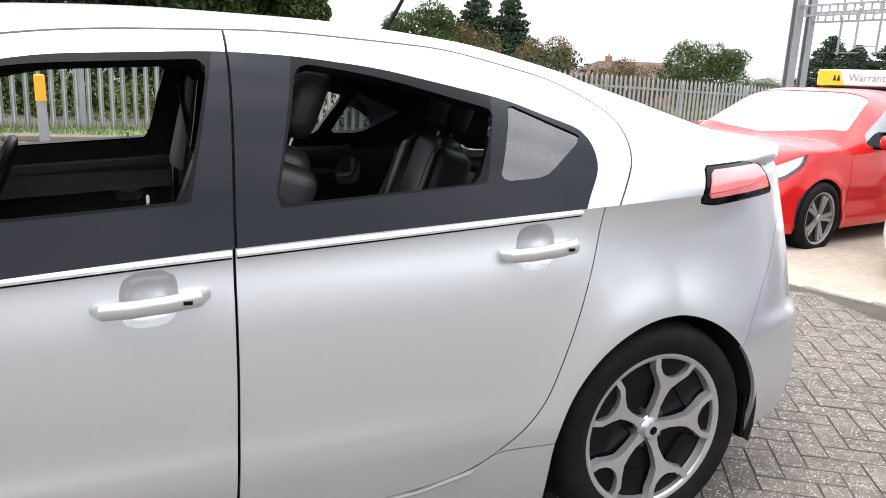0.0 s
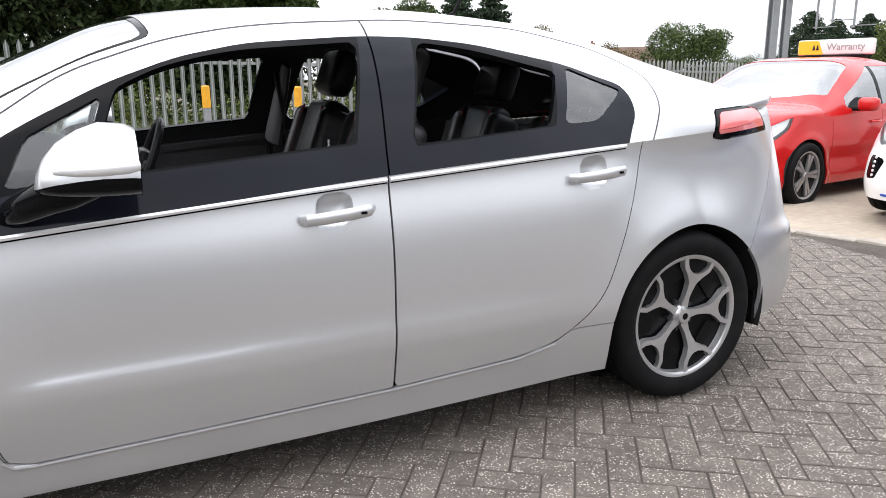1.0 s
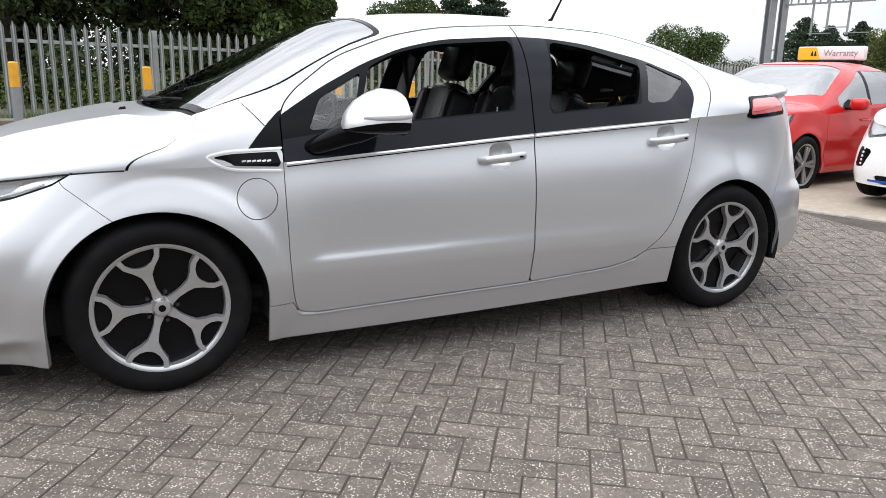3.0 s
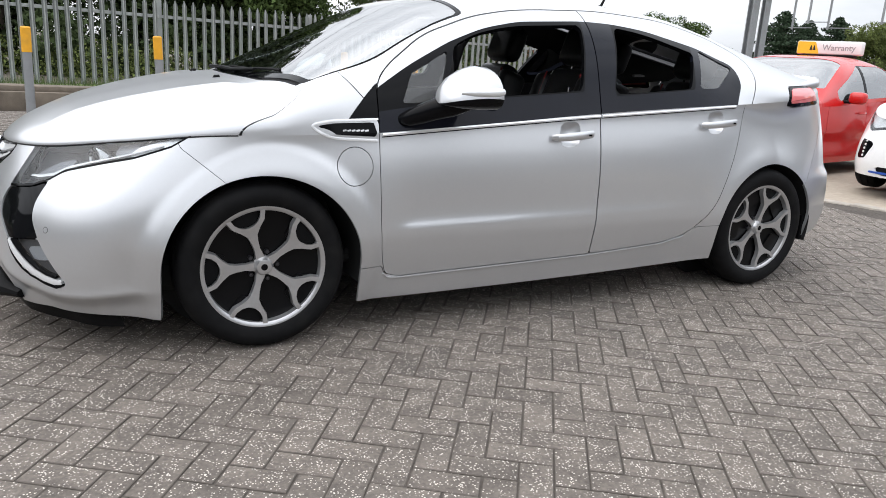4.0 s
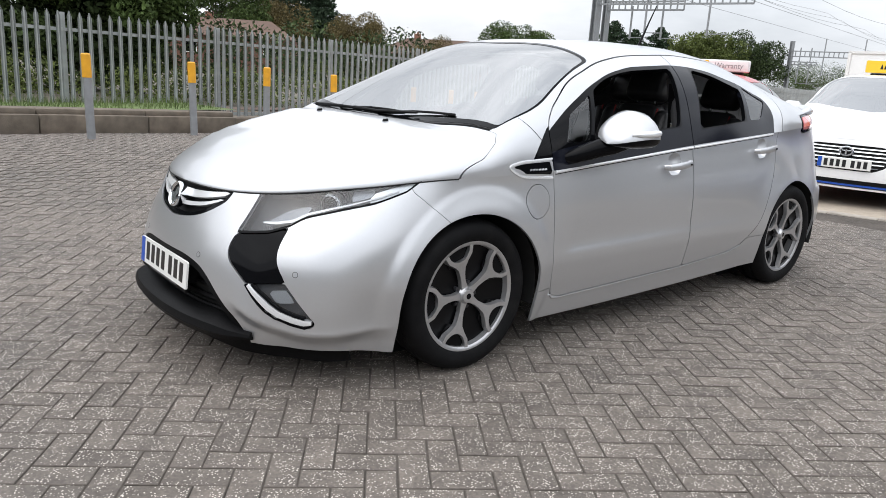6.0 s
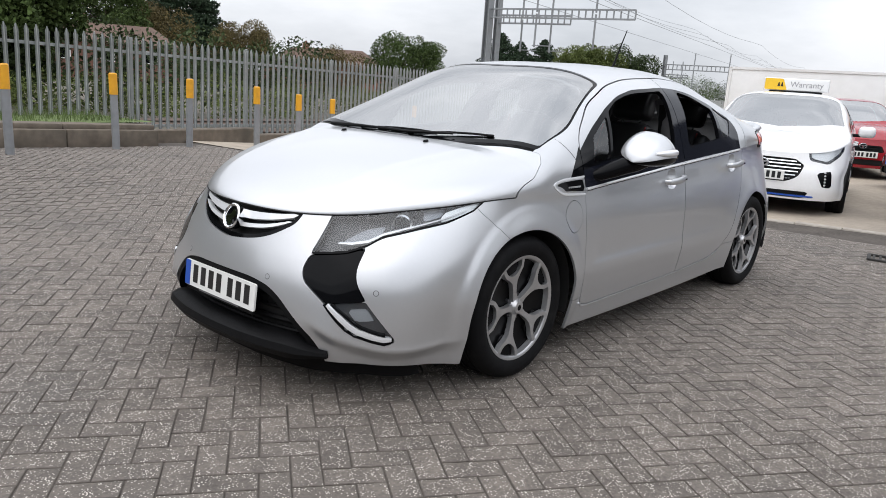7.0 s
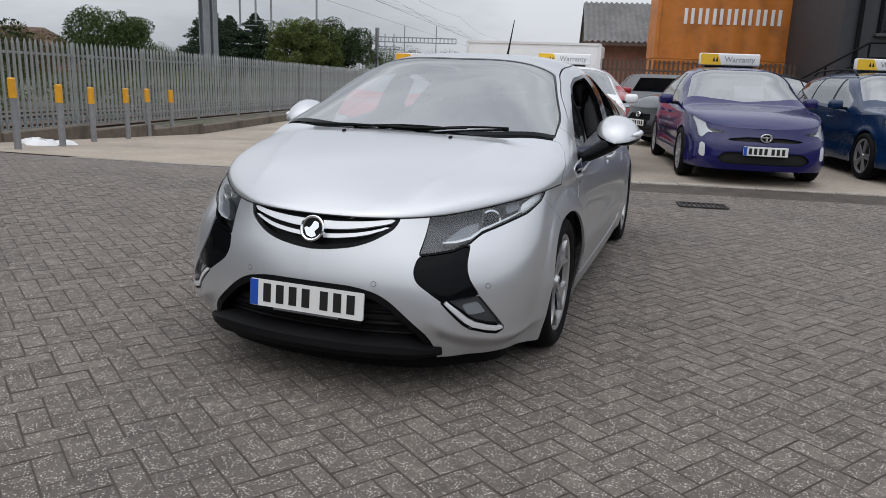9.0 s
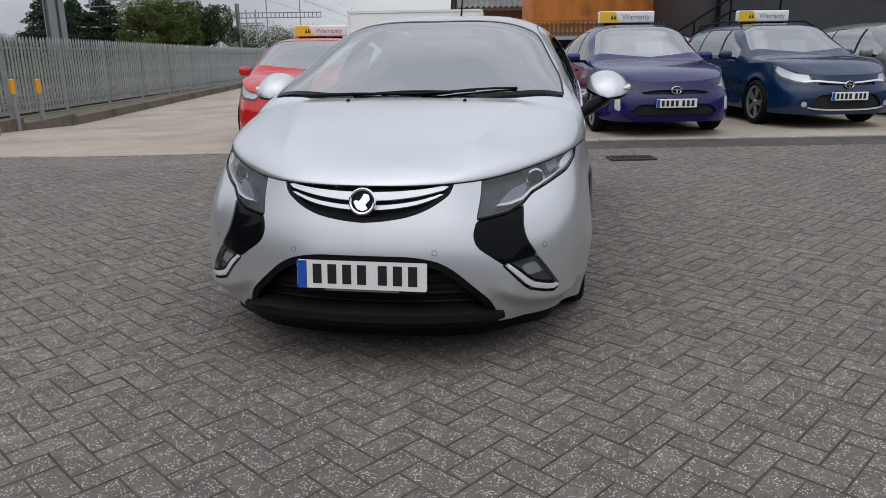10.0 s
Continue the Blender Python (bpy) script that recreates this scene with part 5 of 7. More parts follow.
    for piece, name, mat in ((silver_frame, "door_frame", M_SILVER), (upper_frame, "window_surround", M_BLACK), (lower_band, "belt_band", M_BAND)):
        x = piece.A[:, 0] - B - 0.02 * np.clip((piece.A[:, 1] - 0.95) / 0.4, 0, 1)
        fr, re_ = piece.cut(-x - 0.003), piece.cut(x - 0.003)
        for k, q in enumerate((fr, fr.flipped())):
            panel(name, q, mat, dl[k], rim=0.02)
        for k, q in enumerate((re_, re_.flipped())):
            panel(name, q, mat, dr[k], rim=0.02)
    lining = doors_up
    for w in (WIN_FRONT, WIN_TRI, WIN_REAR, WIN_QUARTER):
        lining = lining.drop(w, 0.004)
    lining = lining.cut(lining.A[:, 1] - 0.9).moved(-0.024)
    lining = Sheet(lining.P, -lining.N, lining.A, [q[::-1] for q in lining.F])
    for k, q in enumerate((lining, lining.flipped())):
        panel("frame_lining", q, M_LINING, dl[k], "dark lining of the window frames", 0)
    tri_pane = doors_up.keep(WIN_TRI)
    quarter_pane = doors_up.keep(WIN_QUARTER)
    for k in (0, 1):
        f = (lambda q: q.flipped()) if k else (lambda q: q)
        a = panel("fixed_pane", f(tri_pane.moved(-0.006)), M_GLASS, dl[k], rim=0)
        b = panel("quarter_pane", f(quarter_pane.moved(-0.004)), M_QUARTER, dr[k], "small fixed quarter window", 0)
        a.visible_shadow = b.visible_shadow = False
        sgn = -1 if k == 0 else 1
        # window seals round the opening
        part("lock_pin", lathe([(0.0, 0.03), (0.004, 0.028), (0.004, 0.0)], 8), M_CHROME, dl[k], at=Matrix.Translation((0.02, sgn * 0.80, 0.995)) @ Matrix.Rotation(radians(90), 4, "X"))
        # chrome belt line
        line = [(x, float(np.interp(x, [-0.9, 0, 0.9, 1.06], [0.822, 0.896, 0.958, 0.968]))) for x in np.linspace(-0.885, 1.05, 30)]
        for d, lo, hi in ((dl[k], -0.884, 0.175), (dr[k], 0.186, 1.048)):
            xs = np.linspace(lo, hi, 14)
            zs = np.interp(xs, *np.array(line).T)
            g = SIDE.ribbon(list(zip(xs, zs - 0.004)), 0.012, 0.009, 0.006)
            part("belt_chrome", mirrored(g) if k else g, M_BRIGHT, d, "thin chrome belt line")
            g = SIDE.ribbon(list(zip(xs, zs - 0.0125)), 0.004, 0.003, 0.004)
            part("belt_seal", mirrored(g) if k else g, M_BLACK, d, "thin black seal below the chrome line")
        # handles
        for d, (hx, hz) in ((dl[k], HANDLES[0]), (dr[k], HANDLES[1])):
            bow = [(hx - 0.105, 0.002, hz - 0.010), (hx - 0.09, -0.022, hz - 0.009), (hx - 0.04, -0.034, hz - 0.004), (hx + 0.03, -0.034, hz + 0.002), (hx + 0.09, -0.024, hz + 0.007), (hx + 0.108, 0.002, hz + 0.009)]
            y0 = -0.872 if d is dl[k] else -0.858
            g = cups[0] if d is dl[k] else cups[1]
            part("handle_recess", mirrored(g) if k else g, M_SILVER, d, angle=60)
            rs = [0.012, 0.0165, 0.0180, 0.0182, 0.0172, 0.013]
            g = sweep([(x, (y0 + y) * (1 if k == 0 else -1), z) for x, y, z in bow], rs, 10, 0.6)
            h = part("door_handle", g, M_SILVER, d, "silver pull handle with a key cover")
            part("key_cover", box(hx + 0.066, (y0 - 0.043) * (1 if k == 0 else -1), hz + 0.004, 0.018, 0.002, 0.008, 0.0008), M_BLACK, h)
    # badge on the wing
    sheet = UPPER.plus(SIDE)
    rimp = sheet.cut(np.minimum(-sheet.A[:, 0], -0.5 - sheet.A[:, 3])).keep(BADGE)
    inner = rimp.keep(BADGE_IN)
    rimp = rimp.drop(BADGE_IN)
    for k in (0, 1):
        f = (lambda q: q.flipped()) if k else (lambda q: q)
        b = panel("wing_badge", f(rimp.moved(0.001)), M_SILVER, car, "silver vent badge with a black inlay")
        panel("inlay", f(inner.moved(-0.001)), M_BLACK, b, rim=0.006)
        wing = sheet.cut(np.minimum(-0.75 - sheet.A[:, 0], -0.5 - sheet.A[:, 3]))
        for j in range(6):
            x0 = -1.045 + j * 0.018
            g = wing.ribbon([(x0, 0.8335), (x0 + 0.014, 0.8360)], 0.0065, 0.0015, 0.001, per=1)
            part("inlay_mark", mirrored(g) if k else g, M_ALLOY, b)
        loop = rounded([(-0.902, 0.876), (-1.10, 0.869), (-1.175, 0.852), (-1.10, 0.806), (-0.902, 0.797), (-0.88, 0.84)], [0.002, 0.05, 0.028, 0.05, 0.002, 0.002], 5)
        loop = [tuple(p) for p in loop if p[0] < -0.9]
        g = wing.ribbon(loop, 0.011, 0.004, 0.004, per=2)
        part("inlay_chrome", mirrored(g) if k else g, M_BRIGHT, b, "chrome rim")
    # the sill's rounded upper edge
    edge = SIDE.ribbon([(-0.865, 0.262), (-0.845, 0.243), (-0.80, 0.2390), (-0.4, 0.2500), (0.169, 0.2655), (0.40, 0.2790), (0.607, 0.2915), (0.75, 0.3215)], 0.009, 0.0055, 0.004, per=6)
    for q in (edge, mirrored(edge)):
        part("sill_edge", q, M_SILVER, car)
    # joint between the wing and the windscreen pillar, its shade drawn as a black ribbon
    foot = UPPER.spot((-1.03, -0.745), (0, 2))[0]
    joint = UPPER.ribbon([(-0.952, 0.955), (foot[0], foot[2])], 0.0035, 0.0012, 0.004, per=6)
    for q in (joint, mirrored(joint)):
        part("pillar_joint", q, M_DARK, car)
    # shut line all round the bonnet's front edge: a black tube stands in for its shade
    rim_line = SIDE.P.reshape(-1, 62, 3)[:, -1]
    rim_line = [tuple(p + np.array([-0.0015, -0.0010, 0.0])) for p in rim_line if p[0] < -1.425]
    rim_line = [(x, -y, z) for x, y, z in rim_line[::-1]] + rim_line[1:]
    part("bonnet_gap", sweep(rim_line, 0.0027, 6), M_DARK, car, "thin dark tube standing in for the shaded gap along the bonnet edge")
    nose_details(car)
    tail_lamps(car, sheet)
    mirrors(car)
    cabin(car, door_f, door_r)
    underbody(car)
    for cx, ph in zip(WHEELS, (109, 76)):
        wheel(car, Matrix.Translation((cx, -0.772, TYRE_R)), ph)
        wheel(car, Matrix.Translation((cx, 0.772, TYRE_R)) @ Matrix.Rotation(math.pi, 4, "Z"), 40)
    return car

silver_car()


# ---- the parked cars ----
def car_skin(L, W, H, wb, front, bonnet_z, cowl_x, cowl_z, roof_x, tail_z, belt=(0.86, 0.98), lean=0.22, step=0.045, nose_z=0.72, estate=False):
    """Skins of a plain modern car, nose towards -x, its middle between the axles."""
    xf, xr, w = -wb / 2 - front, -wb / 2 - front + L, W / 2
    low = [(xf, 0), (xf + 0.02, -0.35 * w), (xf + 0.07, -0.62 * w), (xf + 0.19, -0.82 * w), (xf + 0.40, -0.93 * w), (xf + 0.8, -0.975 * w), (-0.4, -w), (0.6, -w), (xr - 0.75, -0.98 * w), (xr - 0.35, -0.92 * w), (xr - 0.14, -0.80 * w), (xr - 0.03, -0.5 * w), (xr, 0)]
    b0, b1 = belt
    top = [(xf + 0.09, 0, nose_z), (xf + 0.11, -0.33 * w, nose_z + 0.005), (xf + 0.18, -0.57 * w, nose_z + 0.02), (xf + 0.33, -0.76 * w, nose_z + 0.05), (xf + 0.58, -0.88 * w, bonnet_z - 0.11), (xf + 0.92, -0.95 * w, bonnet_z - 0.085), (-0.4, -0.975 * w, b0), (0.6, -0.97 * w, (b0 + b1) / 2 + 0.01),
           (xr - 0.72, -0.93 * w, b1), (xr - 0.36, -0.84 * w, b1 + 0.02), (xr - 0.18, -0.72 * w, b1 + 0.03), (xr - 0.08, -0.45 * w, b1 + 0.04), (xr - 0.05, 0, b1 + 0.04)]
    bonnet = table((xf + 0.08, nose_z), (xf + 0.16, nose_z + 0.06), (xf + 0.4, bonnet_z - 0.06), (xf + 0.75, bonnet_z), (cowl_x, cowl_z))
    if estate:
        roof = table((cowl_x - 0.02, cowl_z - 0.01), (cowl_x + 0.45, cowl_z + (H - cowl_z) * 0.62), (roof_x - 0.25, H - 0.05), (roof_x, H - 0.012), (roof_x + 0.5, H), (xr - 0.75, H - 0.03), (xr - 0.35, H - 0.09), (xr - 0.10, tail_z), (xr - 0.02, b1 + 0.05))
    else:
        roof = table((cowl_x - 0.02, cowl_z - 0.01), (cowl_x + 0.45, cowl_z + (H - cowl_z) * 0.62), (roof_x - 0.25, H - 0.05), (roof_x, H - 0.012), (roof_x + 0.4, H), (roof_x + 1.0, H - 0.05), (xr - 0.55, H - 0.20), (xr - 0.2, tail_z), (xr - 0.02, b1 + 0.05))
    wheels = (-wb / 2, wb / 2)

    def profile(x, z, u):
        out = table((0.1, 0.06), (0.2, 0.02), (0.3, 0.008), (0.45, 0.022), (0.62, 0.0), (0.80, 0.012), (1.1, 0.04))(z)
        nose = table((0.1, 0.09), (0.2, 0.03), (0.35, 0.0), (0.5, 0.0), (0.62, 0.03), (0.9, 0.09))(z)
        wf, wr = smooth(xf + 0.5, xf + 0.25, x), smooth(xr - 0.5, xr - 0.25, x)
        out = out * (1 - wf) * (1 - wr) + nose * (wf + wr)
        for cx in wheels:
            out = out - 0.022 * np.exp(-((np.hypot(x - cx, z - 0.32) - 0.36) / 0.05) ** 2)
        return out
    n = table((xf, 2.0), (xf + 0.8, 2.8), (cowl_x, 4.2), (0.2, 4.8), (xr, 3.0))
    ln = table((xf, 0.0), (cowl_x - 0.1, 0.03), (cowl_x + 0.5, lean * 0.8), (0.3, lean), (xr, lean))
    side, upper = body_sheets(low, top, profile, lambda x: np.where(x < cowl_x, bonnet(x), roof(x)), lambda x: (n(x), ln(x), np.ones_like(x)), step=step, rows=26, zbot=table((xf, 0.2), (xr, 0.22)), cols=26)
    return side, upper, xf, xr, wheels


def spoke_set(count, twin):
    """Spokes of a plain alloy wheel, as one list of shapes."""
    w = 0.014 if twin else 0.022
    return prism([(-w, 0.03), (w, 0.03), (w * 1.25, 0.205), (-w * 1.25, 0.205)], -0.082, -0.062)


def parked_car(name, label, spec, paint, m, lamps="slim", sign=0.5, grille="bars", count=10, extras=""):
    side, upper, xf, xr, wheels = spec
    car = thing(name, label, "car", "cars parked in the yard", m=m)
    arches = [[(cx + 0.365 * math.cos(a), 0.32 + 0.355 * math.sin(a)) for a in np.linspace(0, math.pi, 24)] + [(cx - 0.365, -0.2), (cx + 0.365, -0.2)] for cx in wheels]
    skin = side
    for a in arches:
        skin = skin.drop(a)
    nose = (2, 1)
    f2 = lambda s: s.plus(s.flipped())
    # nose: grille, intake, lamps
    shapes = {
        "red": ([(-0.3, 0.60), (0.33, 0.585), (0.42, 0.48), (0.36, 0.40), (-0.3, 0.40)], [(-0.3, 0.34), (0.48, 0.34), (0.52, 0.25), (-0.3, 0.25)], [(0.52, 0.70), (0.60, 0.63), (0.95, 0.66), (1.12, 0.78), (1.12, 0.95), (0.55, 0.95)]),
        "white": ([(-0.3, 0.67), (0.36, 0.665), (0.47, 0.60), (0.40, 0.46), (0.28, 0.40), (-0.3, 0.40)], [(-0.3, 0.30), (0.55, 0.30), (0.50, 0.22), (-0.3, 0.22)], [(0.50, 0.95), (0.52, 0.655), (0.75, 0.62), (0.98, 0.72), (1.08, 0.80), (1.1, 0.95)]),
        "purple": ([(-0.3, 0.60), (0.22, 0.605), (0.48, 0.575), (0.40, 0.55), (-0.3, 0.545)], [(-0.3, 0.42), (0.46, 0.42), (0.56, 0.34), (0.48, 0.27), (-0.3, 0.27)], [(0.46, 0.650), (0.62, 0.632), (0.74, 0.630), (0.80, 0.555), (0.90, 0.585), (0.99, 0.72), (1.10, 0.80), (1.02, 0.95), (0.86, 0.95), (0.74, 0.690), (0.60, 0.672)]),
        "estate": ([(-0.3, 0.645), (0.25, 0.645), (0.47, 0.62), (0.40, 0.595), (-0.3, 0.59)], [(-0.3, 0.47), (0.40, 0.47), (0.52, 0.33), (0.46, 0.25), (-0.3, 0.25)], [(0.46, 0.60), (0.70, 0.615), (1.0, 0.69), (1.1, 0.80), (0.95, 0.95), (0.62, 0.95)]),
        "plain": ([(-0.3, 0.62), (0.34, 0.62), (0.38, 0.50), (-0.3, 0.48)], [(-0.3, 0.36), (0.46, 0.36), (0.48, 0.25), (-0.3, 0.25)], [(0.46, 0.62), (0.85, 0.64), (1.05, 0.78), (1.0, 0.95), (0.5, 0.95)]),
    }[lamps]
    gr, intake, lamp = [rounded(o, 0.03, 3) for o in shapes]
    body = skin
    for o in (gr, intake, lamp):
        body = body.drop(o, 0.0, nose)
    rear_lamp = rounded([(xr - 0.34, 1.2), (xr - 0.30, 0.80), (xr + 0.1, 0.80), (xr + 0.1, 1.2)], 0.03, 3)
    body = body.drop(rear_lamp)
    front_line, rear_line = wheels[0] + 0.43, wheels[1] - 0.40
    mid = 0.10
    pieces = {"front_body": body.cut(front_line - body.A[:, 0]), "front_door": body.cut(np.minimum(body.A[:, 0] - front_line - 0.006, mid - body.A[:, 0])), "rear_door": body.cut(np.minimum(body.A[:, 0] - mid - 0.006, rear_line - body.A[:, 0])), "rear_body": body.cut(body.A[:, 0] - rear_line - 0.006)}
    for key, s in pieces.items():
        if "door" in key:
            for q in (s, s.flipped()):
                d = panel(key, q, paint, car)
                sg = -1 if q.P[:, 1].mean() < 0 else 1
                hx = (mid - 0.16) if key == "front_door" else (rear_line - 0.16)
                w = np.abs(side.P[:, 1]).max()
                part("door_handle", sweep([(hx - 0.09, sg * (w - 0.02), 0.80), (hx - 0.05, sg * (w + 0.012), 0.802), (hx + 0.05, sg * (w + 0.012), 0.806), (hx + 0.09, sg * (w - 0.02), 0.81)], 0.012, 6), paint, d)
        else:
            panel(key, f2(s), paint, car)
    g = panel("grille", f2(side.keep(gr, 0.0, nose)).moved(-0.03), M_DARK, car, rim=0)
    panel("lower_grille", f2(side.keep(intake, 0.0, nose)).moved(-0.03), M_DARK, car, rim=0)
    if grille == "bars":
        for z in (0.44, 0.48, 0.52, 0.56, 0.60, 0.635):
            reach = [u for u in np.linspace(0, 0.6, 25) if inside([(u, z)], gr)[0] > 0.012]
            if len(reach) > 2:
                left = side.ribbon([(u, z) for u in reach], 0.012, 0.0, 0.02, nose, 1)
                for q in (left, mirrored(left)):
                    part("grille_bar", q, M_CHROME if lamps == "white" else M_PLASTIC, g)
    em = part("emblem", lathe([(0.036, -0.006), (0.040, -0.012), (0.050, -0.012), (0.055, -0.004), (0.055, 0.01)], 24), M_CHROME, car, at=Matrix.Translation((xf - 0.004 + (0.03 if lamps != "white" else 0.0), 0, 0.60)) @ Matrix.Rotation(radians(-90), 4, "Z") @ Matrix.Diagonal((1.35, 1, 1, 1)))
    part("emblem_field", lathe([(0.0, -0.005), (0.038, -0.005), (0.040, 0.0)], 20), M_BLACK, em)
    part("emblem_shape", joined(box(0, -0.008, 0.008, 0.066, 0.006, 0.012, 0.003), box(0, -0.008, -0.004, 0.014, 0.006, 0.056, 0.003)), M_CHROME, em)
    for s in (side.keep(lamp, 0.002, nose),):
        for k, q in enumerate((s, s.flipped())):
            h = panel("headlight", q.moved(-0.03), M_LAMPDARK, car, rim=0)
            inner = s.cut(inside(s.A[:, [2, 1]], lamp) - (0.016 if lamps == "purple" else 0.035))
            if len(inner.P):
                panel("reflector", (inner if k == 0 else inner.flipped()).moved(-0.016), M_BRIGHT, h, rim=0.01)
            le = panel("lens", q, M_LENS, h, rim=0.03)
            le.visible_shadow = False
    fogs = {"purple": [(0.72, 0.50), (0.80, 0.52), (0.80, 0.36), (0.70, 0.33)], "white": [(0.60, 0.52), (0.78, 0.55), (0.80, 0.36), (0.68, 0.36)]}
    if lamps in fogs:
        s = side.keep(rounded(fogs[lamps], 0.02, 3), 0, nose)
        for q in (s, s.flipped()):
            panel("fog_lamp", q.moved(0.003), M_BLACK if lamps == "white" else M_BRIGHT, car, rim=0.01)
    elif lamps in ("estate", "red"):
        for sg in (-1, 1):
            part("fog_lamp", lathe([(0.0, -0.012), (0.035, -0.012), (0.045, 0.0)], 16), M_REFLECT, car, at=Matrix.Translation((xf + 0.10, sg * 0.58, 0.34)) @ Matrix.Rotation(radians(-90 + 25 * -sg), 4, "Z"))
    s = side.keep(rear_lamp, 0.002)
    for q in (s, s.flipped()):
        panel("tail_lamp", q.moved(0.004), M_REDLENS, car, rim=0.02)
    if lamps == "white":
        blue = side.keep(rounded([(-0.3, 0.255), (0.62, 0.255), (0.60, 0.235), (-0.3, 0.235)], 0.005, 2), 0, nose)
        panel("blue_accent", f2(blue).moved(0.006), M_BLUE, car, "blue accent strip")
    if lamps == "estate":
        for line, wide in (([(0.05, 0.622), (0.2, 0.632), (0.35, 0.645), (0.47, 0.655), (0.62, 0.64)], 0.022), ([(0.0, 0.262), (0.25, 0.262), (0.45, 0.275), (0.55, 0.30)], 0.014)):
            strip = side.ribbon(line, wide, 0.006, 0.02, nose, 3)
            for q in (strip, mirrored(strip)):
                part("chrome_strip", q, M_BRIGHT, car, "chrome strip across the nose")
    if lamps == "white":
        for k in range(5):
            for sg in (-1, 1):
                p, n = side.spot((0.70, 0.39 + 0.035 * k), nose)
                part("running_light", lathe([(0.0, -0.008), (0.010, -0.008), (0.012, 0.0)], 10), M_BRIGHT, car, at=Matrix.Translation((p[0] + n[0] * 0.006, (p[1] + n[1] * 0.006) * sg, p[2])) @ Matrix.Rotation(radians(-90 - 40 * -sg), 4, "Z"))
    # glass
    x, y, z = upper.A[:, 0], upper.A[:, 3], upper.A[:, 1]
    cx, rx = spec_cowl(spec)
    H = z.max()
    belt_f, belt_r = 0.90, 0.99
    line = lambda q: np.interp(q, [cx, 0.0, xr - 0.6], [belt_f + 0.03, belt_f + 0.07, belt_r + 0.05])
    roof_line = lambda q: np.interp(q, [cx + 0.30, cx + 0.75, rx + 0.1, rx + 0.9, xr - 0.75, xr - 0.45], [belt_f + 0.10, H - 0.27, H - 0.11, H - 0.10, H - 0.19, belt_r + 0.12])
    side_glass = upper.cut(np.minimum.reduce([z - line(x), roof_line(x) - z, x - cx - 0.42, xr - 0.50 - x]))
    rest = upper.cut(-np.minimum.reduce([z - line(x), roof_line(x) - z, x - cx - 0.42, xr - 0.50 - x]))
    ws = rounded([(cx + 0.03, 1), (cx + 0.03, 0), (cx + 0.09, -0.45), (cx + 0.19, -0.765), (rx - 0.20, -0.635), (rx - 0.22, -0.3), (rx - 0.23, 0), (rx - 0.23, 1)], 0.04, 3)
    screen = rest.keep(ws, 0, (0, 2))
    rest = rest.drop(ws, 0, (0, 2))
    bonnet = rest.cut(cx - rest.A[:, 0])
    rest = rest.cut(rest.A[:, 0] - cx - 0.004)
    panel("bonnet", f2(bonnet), paint, car)
    panel("roof", f2(rest), paint, car)
    sc = panel("windscreen", f2(screen).moved(-0.004), M_SCREEN, car, rim=0)
    sc.visible_shadow = False
    for q in (side_glass, side_glass.flipped()):
        for lo, hi in ((cx + 0.42, mid - 0.03), (mid + 0.03, rear_line + 0.02), (rear_line + 0.06, xr - 0.5)):
            w = q.cut(np.minimum(q.A[:, 0] - lo, hi - q.A[:, 0]))
            if len(w.P):
                panel("side_window", w.moved(-0.004), M_SCREEN, car, rim=0).visible_shadow = False
        for lo, hi in ((mid - 0.03, mid + 0.03), (rear_line + 0.02, rear_line + 0.06)):
            w = q.cut(np.minimum(q.A[:, 0] - lo, hi - q.A[:, 0]))
            if len(w.P):
                panel("window_pillar", w.moved(-0.001), M_BLACK, car)
    # mirrors, plate, cabin, wheels
    w = np.abs(side.P[:, 1]).max()
    for sg in (-1, 1):
        mm = part("door_mirror", box(cx + 0.55, sg * (w + 0.10), 0.99, 0.13, 0.20, 0.14, 0.05, 3), paint, car)
        part("mirror_arm", box(cx + 0.54, sg * (w - 0.02), 0.94, 0.06, 0.12, 0.04, 0.015), M_PLASTIC, mm)
    pz = {"white": 0.47, "purple": 0.44, "estate": 0.45}.get(lamps, 0.45)
    pl = part("number_plate", box(0, 0, 0, 0.52, 0.012, 0.111, 0.004), M_PLATE, car, "white number plate with black bars", at=Matrix.Translation((xf - 0.012, 0, pz)) @ Matrix.Rotation(radians(-90), 4, "Z"))
    part("blue_band", box(-0.238, -0.007, 0, 0.04, 0.003, 0.105), M_BLUE, pl)
    for k, bx in enumerate((-0.178, -0.118, -0.058, 0.002, 0.085, 0.145, 0.205)):
        part("plate_bar", box(bx, -0.007, 0, 0.036, 0.003, 0.074), M_PLATEBAR, pl)
    if sign and lamps in ("purple", "estate"):
        part("window_card", placed(box(0, 0, 0, 0.006, 0.40, 0.22, 0.001), Matrix.Translation((cx + 0.62, -0.16, 1.12)) @ Matrix.Rotation(radians(38), 4, "Y")), M_PLATE, car, "white price card behind the windscreen")
    part("cabin_floor", box(0.2, 0, 0.42, 2.9, 1.4, 0.3, 0.03), M_DARK, car)
    part("dashboard", box(cx + 0.42, 0, 0.86, 0.5, 1.35, 0.22, 0.06, 2), M_LEATHER, car)
    for sx in (-0.05, 0.85):
        for sy in (-0.36, 0.36):
            part("seat", joined(box(sx + 0.26, sy, 0.86, 0.16, 0.46, 0.62, 0.06, 2), box(sx + 0.32, sy, 1.24, 0.10, 0.26, 0.16, 0.04, 2), box(sx, sy, 0.56, 0.5, 0.46, 0.14, 0.05, 2)), M_LEATHER, car)
